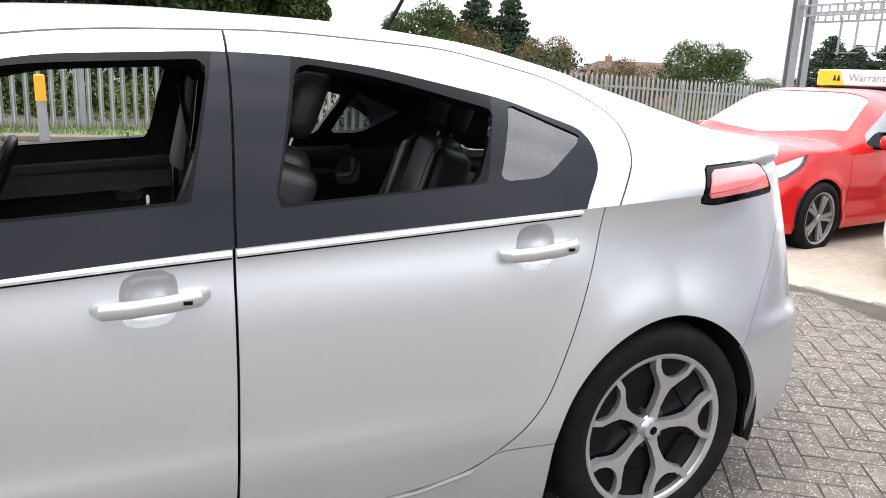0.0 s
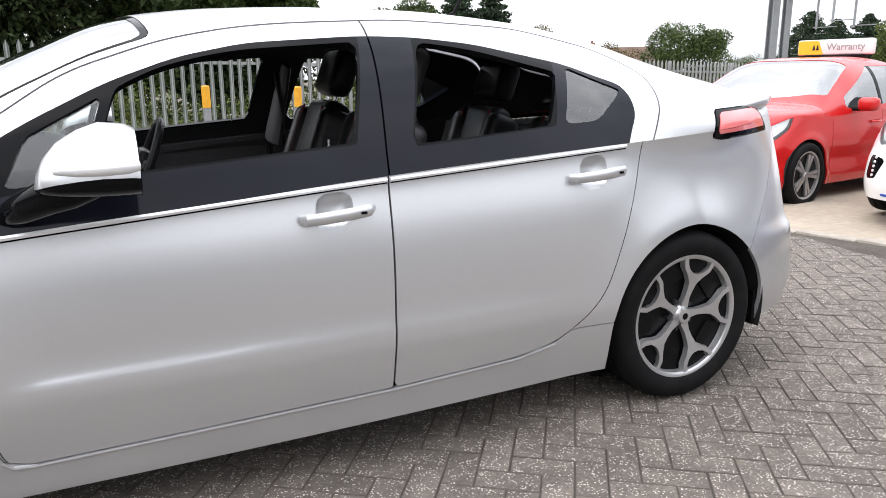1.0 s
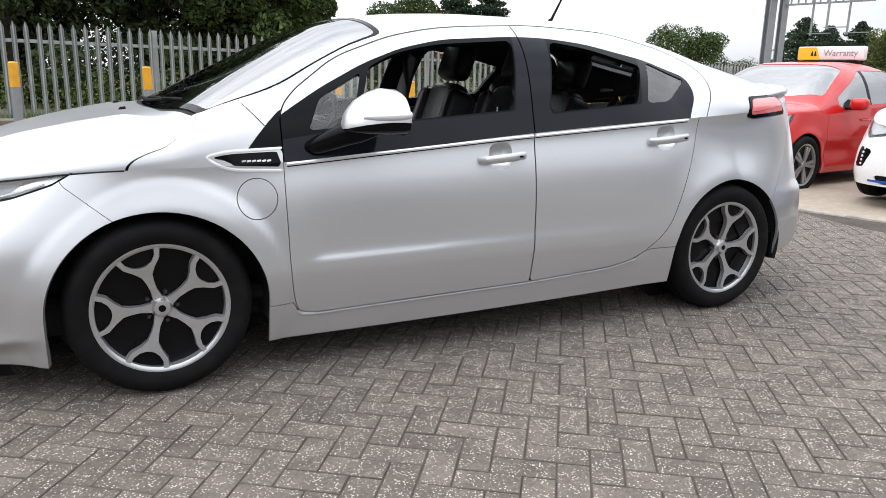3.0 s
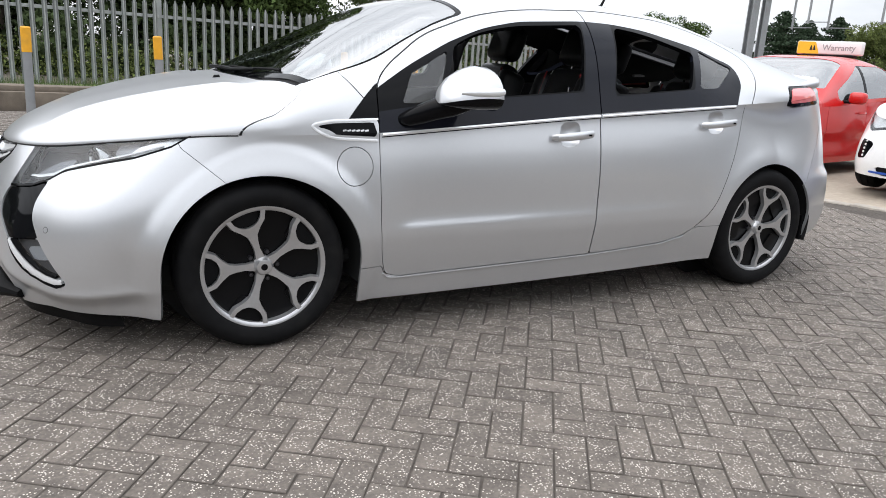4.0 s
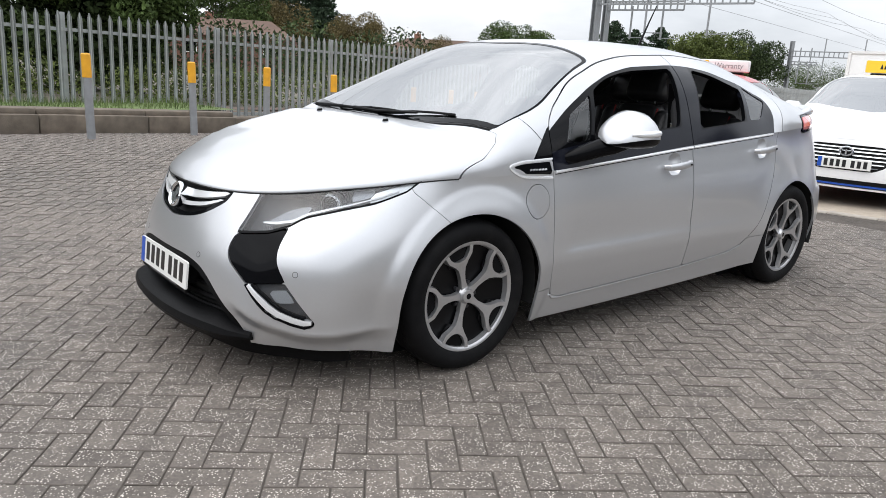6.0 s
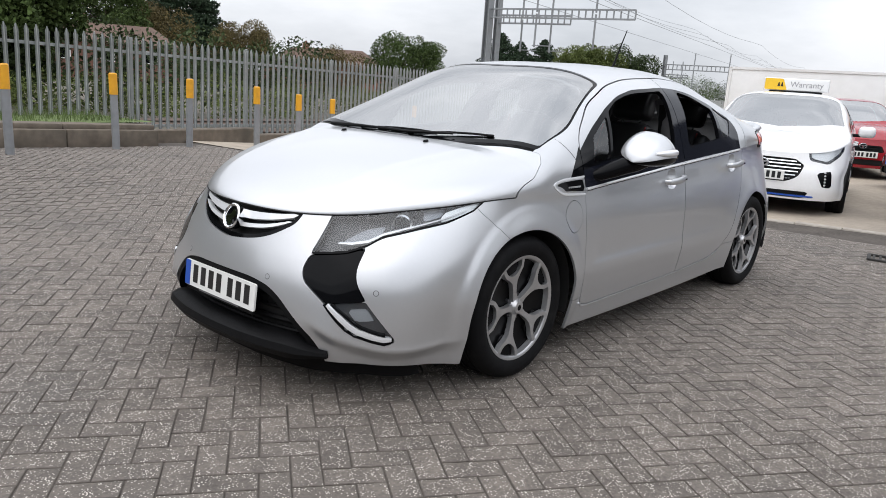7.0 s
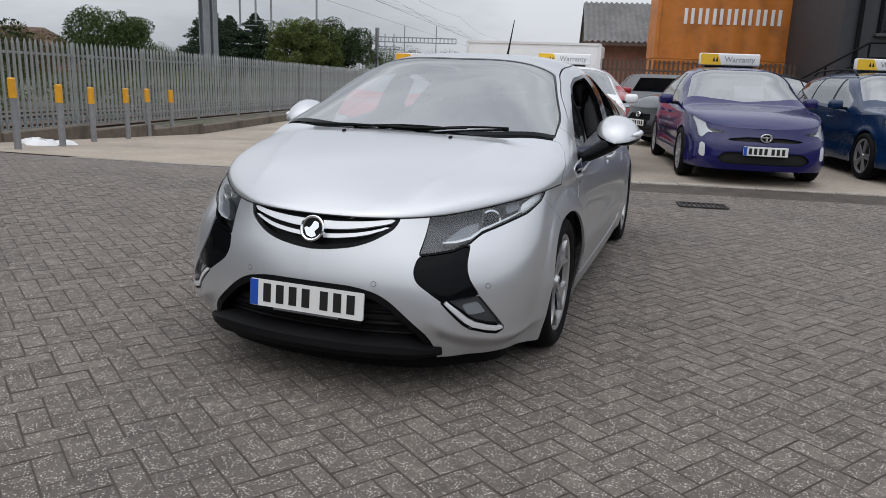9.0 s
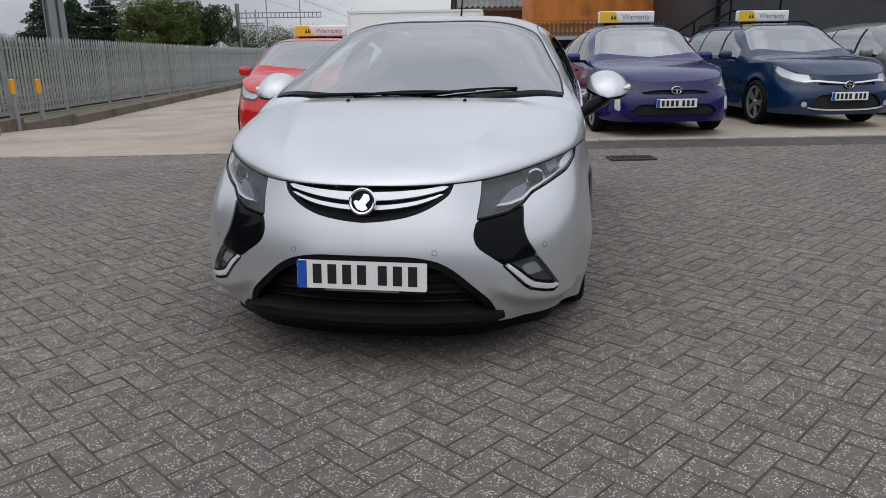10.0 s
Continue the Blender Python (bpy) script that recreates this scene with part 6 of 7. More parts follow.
    part("underbody", box(0, 0, 0.27, xr - xf - 0.5, 1.35, 0.12, 0.03), M_DARK, car)
    tyre_g, ring, back = WHEEL_PARTS[0], WHEEL_PARTS[1], WHEEL_PARTS[2]
    sp = spoke_set(count, True)
    for wx in wheels:
        for sg in (-1, 1):
            mw = Matrix.Translation((wx, sg * (w - 0.105), TYRE_R)) @ Matrix.Rotation(0 if sg < 0 else math.pi, 4, "Z")
            rim = part("wheel", ring, M_ALLOY, car, at=mw)
            part("tyre", tyre_g, M_RUBBER, rim)
            part("backing", back, M_DARK, rim)
            for k in range(count):
                part("spoke", sp, M_ALLOY, rim, at=Matrix.Rotation(2 * math.pi * (k // 2 * 2 + (0.28 if k % 2 else 0.72) * 1.0) / count, 4, "Y"))
            part("centre_cap", lathe([(0.0, -0.086), (0.035, -0.086), (0.045, -0.07), (0.045, -0.04)], 16), M_ALLOY, rim)
            arch = [(wx + 0.37 * math.cos(a), 0.32 + 0.36 * math.sin(a)) for a in np.linspace(-0.2, math.pi + 0.2, 16)]
            part("wheel_arch_liner", ([(ax, sg * yy, az) for ax, az in arch for yy in (w - 0.03, w - 0.35)], [(2 * i, 2 * i + 1, 2 * i + 3, 2 * i + 2) for i in range(15)]), M_DARK, car)
    if extras == "rails":
        for sg in (-1, 1):
            part("roof_rail", sweep([(cx + 0.9, sg * 0.60, H - 0.06), (cx + 1.1, sg * 0.585, H + 0.02), (0.6, sg * 0.58, H + 0.035), (xr - 0.8, sg * 0.56, H - 0.0), (xr - 0.65, sg * 0.555, H - 0.06)], 0.016, 8), M_PLASTIC, car, "black roof rail")
    if sign:
        roof_sign(m @ Matrix.Translation((rx + sign, 0, H - 0.004)))
    return car


SPEC_POINTS = {}


def spec_cowl(spec):
    return SPEC_POINTS[id(spec)]


def make_spec(*args, **kw):
    s = car_skin(*args, **kw)
    SPEC_POINTS[id(s)] = (args[6], args[8])
    return s


M_SIGN_Y = material("sign_yellow", (0.80, 0.50, 0.03), rough=0.35, vary=0.03)
M_SIGN_T = material("sign_lettering", (0.30, 0.30, 0.31), rough=0.5)


def roof_sign(m):
    sign = thing("roof_sign", "white and yellow warranty sign box on a car roof", "sign", "roof signs", m=m @ Matrix.Scale(0.90, 4))
    part("sign_box", box(0, 0, 0.135, 0.12, 0.98, 0.20, 0.025, 3), M_WHITE, sign)
    part("yellow_end", placed(prism([tuple(p) for p in rounded([(-0.475, 0.045), (-0.13, 0.045), (-0.20, 0.225), (-0.475, 0.225)], 0.02)], -0.0625, 0.0625), Matrix.Rotation(radians(-90), 4, "Z")), M_SIGN_Y, sign)
    for a in (-0.26, -0.21):
        part("sign_mark", placed(prism([(a - 0.022, 0.10), (a + 0.022, 0.10), (a + 0.004, 0.17), (a - 0.004, 0.17)], -0.065, -0.063), Matrix.Rotation(radians(-90), 4, "Z")), M_PLATEBAR, sign)
    lettering("Warranty", 0.125, M_SIGN_T, sign, Matrix.Translation((-0.0635, -0.16, 0.137)) @ Matrix.Rotation(radians(-90), 4, "Z") @ Matrix.Rotation(radians(90), 4, "X"))
    part("sign_base", box(0, 0, 0.018, 0.14, 0.8, 0.03, 0.01), M_PLASTIC, sign)


def nose_at(spec, x, y, turn=11.0, z=0.055):
    """The pose that brings a car's nose to x, y."""
    m = Matrix.Translation((x, y, z)) @ Matrix.Rotation(radians(turn), 4, "Z")
    return m @ Matrix.Translation((-spec[2], 0, 0))


def paint_of(name, c, metal=0.3):
    return material(name, c, rough=0.24, metal=metal, coat=0.6, vary=0.03, scale=300, spec=0.3)


HATCH = make_spec(4.36, 1.82, 1.48, 2.65, 0.88, 0.97, -1.05, 1.00, -0.05, 1.12, belt=(0.90, 1.0))
LIFT = make_spec(4.47, 1.82, 1.45, 2.70, 0.88, 0.93, -1.05, 0.97, -0.10, 1.08, belt=(0.86, 0.98))
WEDGE = make_spec(4.54, 1.76, 1.47, 2.70, 0.95, 0.92, -1.05, 0.97, -0.12, 1.08, belt=(0.86, 1.0), nose_z=0.70)
WAGON = make_spec(4.56, 1.76, 1.48, 2.60, 0.95, 0.97, -1.02, 1.00, -0.08, 1.15, belt=(0.90, 0.98), estate=True)
parked_car("parked_car", "bright red hatchback parked on concrete", HATCH, paint_of("red_paint", (0.50, 0.010, 0.010), 0.0), Matrix.Translation((6.82, 3.28, -0.085)) @ Matrix.Rotation(radians(10.4), 4, "Z"), "red", sign=0.75)
parked_car("parked_car", "white liftback with a barred grille, parked nose out", LIFT, paint_of("white_car_paint", (0.80, 0.80, 0.80), 0.0), nose_at(LIFT, 5.05, 0.345, 12.5, 0.022), "white", sign=0.8)
parked_car("parked_car", "purple-blue liftback with slim headlights, parked nose out", WEDGE, paint_of("purple_blue_paint", (0.007, 0.006, 0.082), 0.0), nose_at(WEDGE, 5.02, -2.12, 11), "purple")
parked_car("parked_car", "dark teal-blue estate with roof rails, parked nose out", WAGON, paint_of("teal_blue_paint", (0.003, 0.020, 0.065), 0.0), nose_at(WAGON, 6.15, -4.55, 14), "estate", extras="rails")
parked_car("parked_car", "black hatchback parked behind the white liftback", HATCH, paint_of("black_car_paint", (0.006, 0.006, 0.007), 0.0), nose_at(HATCH, 10.0, -0.10, -52), "plain", sign=False)
parked_car("parked_car", "mid-blue hatchback parked in the second row", LIFT, paint_of("blue_car_paint", (0.02, 0.07, 0.24), 0.0), nose_at(LIFT, 13.8, -0.10, -72), "plain", sign=False)
parked_car("parked_car", "dark red hatchback parked in the second row", HATCH, paint_of("dark_red_paint", (0.30, 0.012, 0.02), 0.0), nose_at(HATCH, 11.6, 0.75, 24), "plain", sign=False)
parked_car("parked_car", "grey estate parked beside the dark building", WAGON, paint_of("grey_car_paint", (0.22, 0.22, 0.22), 0.4), nose_at(WAGON, 7.0, -6.9, 14), "plain", sign=False)

# ---- kerb, drain, walls ----
def kerb_line():
    k = thing("kerb", "worn concrete kerb between paving and parking strip", "kerb", kind="structure")
    for i in range(44):
        v0 = -14 + i * 0.46
        x, y, _ = yard(EDGE + 0.05, v0 + 0.225)
        z = float(ground_height(np.float64(x + 0.3), np.float64(y)))
        part("kerbstone", box(0, 0, -0.09, 0.125, 0.452, 0.19, 0.012, 2), M_KERB, k, at=Matrix.Translation((x, y, z + 0.004 + random.uniform(-0.003, 0.003))) @ Matrix.Rotation(TURN + random.uniform(-0.006, 0.006), 4, "Z"))


kerb_line()
drain = thing("drain_grate", "black cast iron drain grate set in the paving", "drain", m=Matrix.Translation((3.50, -1.47, 0.0)) @ Matrix.Rotation(TURN, 4, "Z"))
M_IRON = material("cast_iron", (0.035, 0.033, 0.03), rough=0.7, metal=0.4, vary=0.3, scale=30, bump=0.3)
part("grate_pit", box(0, 0, -0.05, 0.24, 0.46, 0.09), M_DARK, drain)
part("grate_frame", joined(box(-0.13, 0, 0.004, 0.03, 0.50, 0.03, 0.004), box(0.13, 0, 0.004, 0.03, 0.50, 0.03, 0.004), box(0, -0.24, 0.004, 0.24, 0.03, 0.03, 0.004), box(0, 0.24, 0.004, 0.24, 0.03, 0.03, 0.004)), M_IRON, drain)
for i in range(9):
    part("grate_bar", box(0, -0.2 + i * 0.05, 0.002, 0.24, 0.02, 0.025, 0.003), M_IRON, drain)

wall = thing("low_wall", "low weathered concrete wall in front of the fence", "wall", kind="structure")
for i in range(10):
    u = 2.55 - i * 1.5
    x, y, _ = yard(u, WALL)
    za, zb = [float(ground_height(np.float64(x + d * CT), np.float64(y + d * ST))) for d in (-0.75, 0.75)]
    m = Matrix.Translation((x, y, (za + zb) / 2)) @ Matrix.Rotation(TURN, 4, "Z") @ Matrix.Rotation(-math.atan2(zb - za, 1.5), 4, "Y")
    part("wall_block", box(0, 0, 0.10, 1.49, 0.42, 0.28, 0.02, 2), M_OLDWALL, wall, at=m)
    part("wall_cap", box(0, 0.06, 0.265, 1.495, 0.36, 0.10, 0.03, 2), M_OLDWALL, wall, at=m)
edging = thing("edging_wall", "low brown edging wall along the fence foot", "wall", kind="structure")
for i in range(16):
    u = 5.0 + i * 2.4
    x, y, _ = yard(u, 8.75)
    z = float(ground_height(np.float64(x), np.float64(y)))
    part("edging_block", box(0, 0, 0.05, 2.38, 0.2, 0.34, 0.02), M_OLDWALL, edging, at=Matrix.Translation((x, y, z)) @ Matrix.Rotation(TURN, 4, "Z"))
for k, (u, v, s) in enumerate(((6.2, 7.95, 0.85), (6.65, 7.85, 0.65), (6.4, 8.25, 0.75))):
    x, y, _ = yard(u, v)
    g = lathe([(0.0, 0.12), (0.10, 0.11), (0.22, 0.07), (0.30, 0.02), (0.32, -0.02)], 14)
    g = ([(px + random.uniform(-0.04, 0.04), py + random.uniform(-0.03, 0.03), pz + random.uniform(-0.04, 0.04)) for px, py, pz in g[0]], g[1])
    tagged(part("sand_bag", g, M_WHITE, at=Matrix.Translation((x, y, float(ground_height(np.float64(x), np.float64(y))))) @ Matrix.Rotation(radians(90), 4, "X") @ Matrix.Scale(s, 4)), "crumpled white sack lying by the bollards", "sack")

# ---- bollards ----
first = None
for x, y, z in ((-2.25, 6.85, 0.13), (-0.72, 7.147, 0.106), (0.872, 7.81, 0.058), (2.2, 8.163, 0.03), (3.565, 8.337, -0.04), (4.657, 8.616, -0.15), (6.083, 9.365, -0.237), (7.579, 9.933, -0.287), (8.894, 10.545, -0.33), (10.005, 10.816, -0.377)):
    m = Matrix.Translation((x, y, z)) @ Matrix.Rotation(random.uniform(0, 6), 4, "Z") @ Matrix.Rotation(random.uniform(-0.02, 0.02), 4, "X")
    if first is None:
        first = thing("bollard", "galvanised steel bollard with a yellow top sleeve", "bollard", "bollards along the fence", m=m)
        part("post", placed(lathe([(0.052, -0.18), (0.052, 0.78), (0.052, 1.01), (0.04, 1.025), (0.0, 1.028)], 20), Matrix.Rotation(radians(90), 4, "X")), M_STEEL, first)
        part("yellow_sleeve", placed(lathe([(0.053, 0.74), (0.0565, 0.742), (0.0565, 1.02), (0.045, 1.036), (0.0, 1.039)], 20), Matrix.Rotation(radians(90), 4, "X")), M_YELLOW, first)
    else:
        copy_thing(first, m)

# ---- palisade fence ----
def fence_base(x):
    return float(np.interp(x, [-12, -2, 3, 8, 15, 27, 60], [0.06, -0.01, -0.06, -0.12, -0.20, -0.38, -0.7]))


def pale_mesh(h=1.75, w=0.070):
    xs = [(-w / 2, 0.026), (-w * 0.3, 0.0), (-w * 0.1, 0.028), (w * 0.1, 0.028), (w * 0.3, 0.0), (w / 2, 0.026)]
    V = [(x, -y, 0.02) for x, y in xs] + [(x, -y, h - 0.07 - abs(x) * 0.3) for x, y in xs] + [(x * 0.15, -0.012 - y * 0.3, h) for x, y in xs]
    V += [(x, -y + 0.003, z) for x, y, z in [(v[0], -v[1], v[2]) for v in V]]
    F = []
    for o in (0, 18):
        for r in range(2):
            F += [(o + r * 6 + i, o + r * 6 + i + 1, o + (r + 1) * 6 + i + 1, o + (r + 1) * 6 + i) for i in range(5)]
    F += [(0, 6, 24, 18), (6, 12, 30, 24), (5, 11, 29, 23), (11, 17, 35, 29)]
    me = bpy.data.meshes.new("pale")
    me.from_pydata(V, [], F)
    me.materials.append(M_GALV)
    return me


PALE, BAY, PITCH = pale_mesh(), 2.72, 0.16
post_g, rail_g = box(0, 0.05, 0.83, 0.09, 0.055, 1.80, 0.004), box(0, 0.012, 0, BAY, 0.006, 0.05, 0.001)
POST_ME, RAIL_ME = None, None
rest_V, rest_F = [], []
for b in range(-5, 16):
    u0 = 4.6 + (b - 1) * BAY + 2.307
    x0, y0, _ = yard(u0, FENCE)
    x1, y1, _ = yard(u0 + BAY, FENCE)
    za, zb = fence_base(x0), fence_base(x1)
    fence = thing("palisade_fence", "grey galvanised palisade fence bay with pointed pales", "fence", "fence bays along the railway", m=Matrix.Translation((x0, y0, 0)) @ Matrix.Rotation(TURN, 4, "Z"))
    p = part("fence_post", POST_ME or post_g, M_GALV, fence, at=Matrix.Translation((0, 0, za)))
    POST_ME = p.data
    tilt = math.atan2(zb - za, BAY)
    for h in (0.22, 1.48):
        r = part("fence_rail", RAIL_ME or rail_g, M_GALV, fence, at=Matrix.Translation((BAY / 2, 0, (za + zb) / 2 + h)) @ Matrix.Rotation(-tilt, 4, "Y"))
        RAIL_ME = r.data
    far_V, far_F = [], []
    for i in range(17):
        s = (i + 0.5) * PITCH
        z = za + (zb - za) * s / BAY
        if -4 <= b <= 12:
            o = part("pale", PALE, None, fence, at=Matrix.Translation((s, 0, z + random.uniform(-0.008, 0.008))) @ Matrix.Rotation(random.uniform(-0.008, 0.008), 4, "Y"))
        else:
            k = len(far_V)
            far_V += [(v.co.x + s, v.co.y, v.co.z + z) for v in PALE.vertices]
            far_F += [tuple(j + k for j in pl.vertices) for pl in PALE.polygons]
    if far_V:
        tagged(part("pales", (far_V, far_F), M_GALV, fence), kind="stuff")
# the next stretch of fence is boarded in plain grey beyond the last bay
far_fence = thing("far_fence", "distant grey fence closing the end of the yard", "fence", m=Matrix.Translation(yard(4.6 + 15 * BAY + 2.05, FENCE)) @ Matrix.Rotation(TURN - radians(62), 4, "Z"))
for i in range(40):
    part("fence_board", box(i * 0.5, 0, 0.4, 0.47, 0.03, 2.0, 0.005), M_GALV, far_fence)

# ---- railway ----
rails = thing("railway_track", "rusty railway rails on ballast behind the fence", "railway")
for v in (11.0, 12.44, 14.5, 15.94):
    a, b = yard(-60, v, -0.28), yard(140, v, -0.62)
    part("rail", sweep([a, yard(0, v, -0.2), yard(30, v, -0.5), b], 0.06, 4), M_RAIL, rails)
bal_V, bal_F = [], []
for i in range(41):
    u = -60 + i * 5
    z = float(np.interp(u, [-60, 0, 30, 140], [-0.2, -0.15, -0.5, -0.6]))
    bal_V += [yard(u, 9.9, z - 0.35), yard(u, 10.6, z - 0.12), yard(u, 16.5, z - 0.12), yard(u, 17.3, z - 0.35)]
bal_F = [(i * 4 + j, (i + 1) * 4 + j, (i + 1) * 4 + j + 1, i * 4 + j + 1) for i in range(40) for j in range(3)]
tagged(part("ballast", (bal_V, bal_F), M_EARTH), "brown stone ballast bed under the rails", "ballast", kind="structure")


def lattice(n, length, deep):
    gs = [box(length / 2, 0, deep / 2, length, 0.10, 0.10), box(length / 2, 0, -deep / 2, length, 0.10, 0.10)]
    for i in range(n + 1):
        gs.append(box(i * length / n, 0, 0, 0.08, 0.06, deep))
    return gs


def mast(x, y, z0, h, booms, s=1.0):
    m = thing("catenary_mast", "grey steel railway mast with a lattice boom", "railway mast", "masts along the railway", m=Matrix.Translation((x, y, z0)))
    part("column", joined(box(0, 0.12 * s, h / 2, 0.36 * s, 0.05, h), box(0, -0.12 * s, h / 2, 0.36 * s, 0.05, h), box(0, 0, h / 2, 0.06, 0.26 * s, h)), M_STEEL, m)
    for z, length, turn, deep in booms:
        b = part("boom", joined(*lattice(int(length / 0.42), length, deep)), M_STEEL, m, at=Matrix.Translation((0, 0, z)) @ Matrix.Rotation(radians(turn), 4, "Z"))
        for q in (0.35, 0.75):
            part("hanger", joined(box(length * q, 0, -1.0, 0.09, 0.09, 2.0), box(length * q + 0.5, 0, -1.9, 1.3, 0.05, 0.05), box(length * q, 0, 0.8, 0.09, 0.09, 1.4)), M_STEEL, b)
    return m


mast(34.4, 28.3, -0.5, 7.9, ((6.35, 9.5, -79, 0.52),), 1.4)
mast(36.0, 28.8, -0.5, 8.0, ((6.15, 5.1, -79, 0.5),), 1.15)
mast(71.5, 33.9, -0.5, 6.3, ((5.1, 8.7, -79, 0.5), (4.2, 2.5, -79, 0.25)), 1.1)
M_WIRE = material("wire", (0.20, 0.21, 0.22), rough=0.5)
for k, (v, z) in enumerate(((11.7, 6.0), (11.7, 7.4), (15.2, 6.0), (15.2, 7.3), (17.6, 8.2), (19.0, 8.9))):
    pts = []
    for i in range(41):
        u = -90 + i * 6.5
        sag = 0.7 * (((u + 12) % 48) / 24 - 1) ** 2 if z > 6.5 else 0.0
        pts.append(yard(u, v, z + sag - 0.3))
    tagged(part("overhead_wire", sweep(pts, 0.012, 4), M_WIRE), "thin overhead railway wire", "wire", "overhead wires")


# ---- trees and scrub ----
def leaf_cloud(rng, blobs, count, size, flat=1.0):
    """Small leaf clumps, each a bent pair of blades, strewn through ellipsoid clusters of a crown."""
    vol = np.array([b[3] * b[4] * b[5] for b in blobs]) ** (2 / 3)
    pick = rng.choice(len(blobs), count, p=vol / vol.sum())
    B = np.array(blobs)[pick]
    d = rng.normal(size=(count, 3))
    d /= np.linalg.norm(d, axis=1)[:, None]
    r = rng.uniform(0.45, 1.08, count) ** 0.5
    c = B[:, :3] + d * r[:, None] * B[:, 3:6]
    a = rng.normal(size=(count, 3))
    a /= np.linalg.norm(a, axis=1)[:, None]
    b = np.cross(a, rng.normal(size=(count, 3)))
    b /= np.linalg.norm(b, axis=1)[:, None]
    s = (size * rng.uniform(0.5, 1.4, count))[:, None]
    a, b = a * s, b * s * 0.55
    up = np.cross(a, b) / (s + 1e-9) * 0.5
    V = np.stack([c - a, c - b * 0.9 + up * 0.4, c + a, c + b + up * 0.2], 1).reshape(-1, 3)
    idx = np.arange(count) * 4
    F = np.stack([np.stack([idx, idx + 1, idx + 2], 1), np.stack([idx, idx + 2, idx + 3], 1)], 1).reshape(-1, 3)
    return V, F


def raw_part(name, g, mat, parent, label=""):
    me = bpy.data.meshes.new(name)
    me.from_pydata(np.asarray(g[0], float), [], np.asarray(g[1], int))
    me.materials.append(mat)
    ob = new(name, me)
    ob.parent = parent
    if label:
        tagged(ob, label)
    return ob


def tree(x, y, z0, h, w, kind, label, seed, leaves=7000, fine=1.0, name="tree"):
    rng = np.random.default_rng(seed)
    t = thing(name, label, "tree", "trees beyond the railway", m=Matrix.Translation((x, y, z0)))
    r0 = 0.028 * h
    if kind == "conifer":
        trunk = [sweep([(0, 0, 0), (0.02 * h, 0, h * 0.5), (0, 0.01 * h, h * 0.97)], [r0, r0 * 0.6, r0 * 0.1], 7)]
        blobs = []
        for i in range(26):
            s = i / 25
            zz = h * (0.10 + 0.88 * s)
            rad = w / 2 * (1 - s) ** 0.8 * rng.uniform(0.7, 1.15) + 0.03 * w
            for _ in range(5):
                a = rng.uniform(0, 6.28)
                tip = (rad * math.cos(a), rad * math.sin(a), zz - rad * 0.12)
                blobs.append((tip[0] * 0.65, tip[1] * 0.65, zz, rad * 0.45 + 0.03 * w, rad * 0.45 + 0.03 * w, h * 0.028))
                trunk.append(sweep([(0, 0, zz), tip], [r0 * 0.22, r0 * 0.05], 4))
    else:
        trunk, blobs = [sweep([(0, 0, 0), (0.03 * h, 0.01 * h, h * 0.3), (0.0, 0.03 * h, h * 0.6)], [r0 * 1.2, r0, r0 * 0.5], 8)], []
        for i in range(22):
            a, e = rng.uniform(0, 6.28), rng.uniform(-0.1, 1.0)
            rr = w / 2 * math.sqrt(max(0.05, 1 - e * e * 0.85)) * rng.uniform(0.55, 0.95)
            c = (rr * math.cos(a), rr * math.sin(a), h * (0.45 + 0.48 * e) * rng.uniform(0.93, 1.0))
            s = w * rng.uniform(0.10, 0.20)
            blobs.append((*c, s, s, s * rng.uniform(0.7, 1.0)))
            trunk.append(sweep([(0, 0, h * 0.25 + 0.02 * i * h), tuple(0.55 * q for q in c[:2]) + (c[2] * 0.8,), c], [r0 * 0.4, r0 * 0.2, r0 * 0.06], 5))
        for i in range(30):
            a = rng.uniform(0, 6.28)
            rr = w / 2 * rng.uniform(0.1, 0.95)
            blobs.append((rr * math.cos(a), rr * math.sin(a), h * rng.uniform(0.06, 0.85), w * 0.12, w * 0.12, w * 0.10))
    part("trunk", joined(*trunk), M_BARK, t)
    size = (0.019 if kind != "conifer" else 0.021) * h * fine
    pal = {"dark": M_LEAF[1], "green": M_LEAF[0], "light": M_LEAF[2], "conifer": M_LEAF[3], "brown": M_LEAF[4]}[kind]
    raw_part("crown", leaf_cloud(rng, blobs, leaves, size), pal, t)
    return t


def polar(bearing, dist):
    return (-3.0 + dist * math.cos(radians(bearing)), -2.6 + dist * math.sin(radians(bearing)))


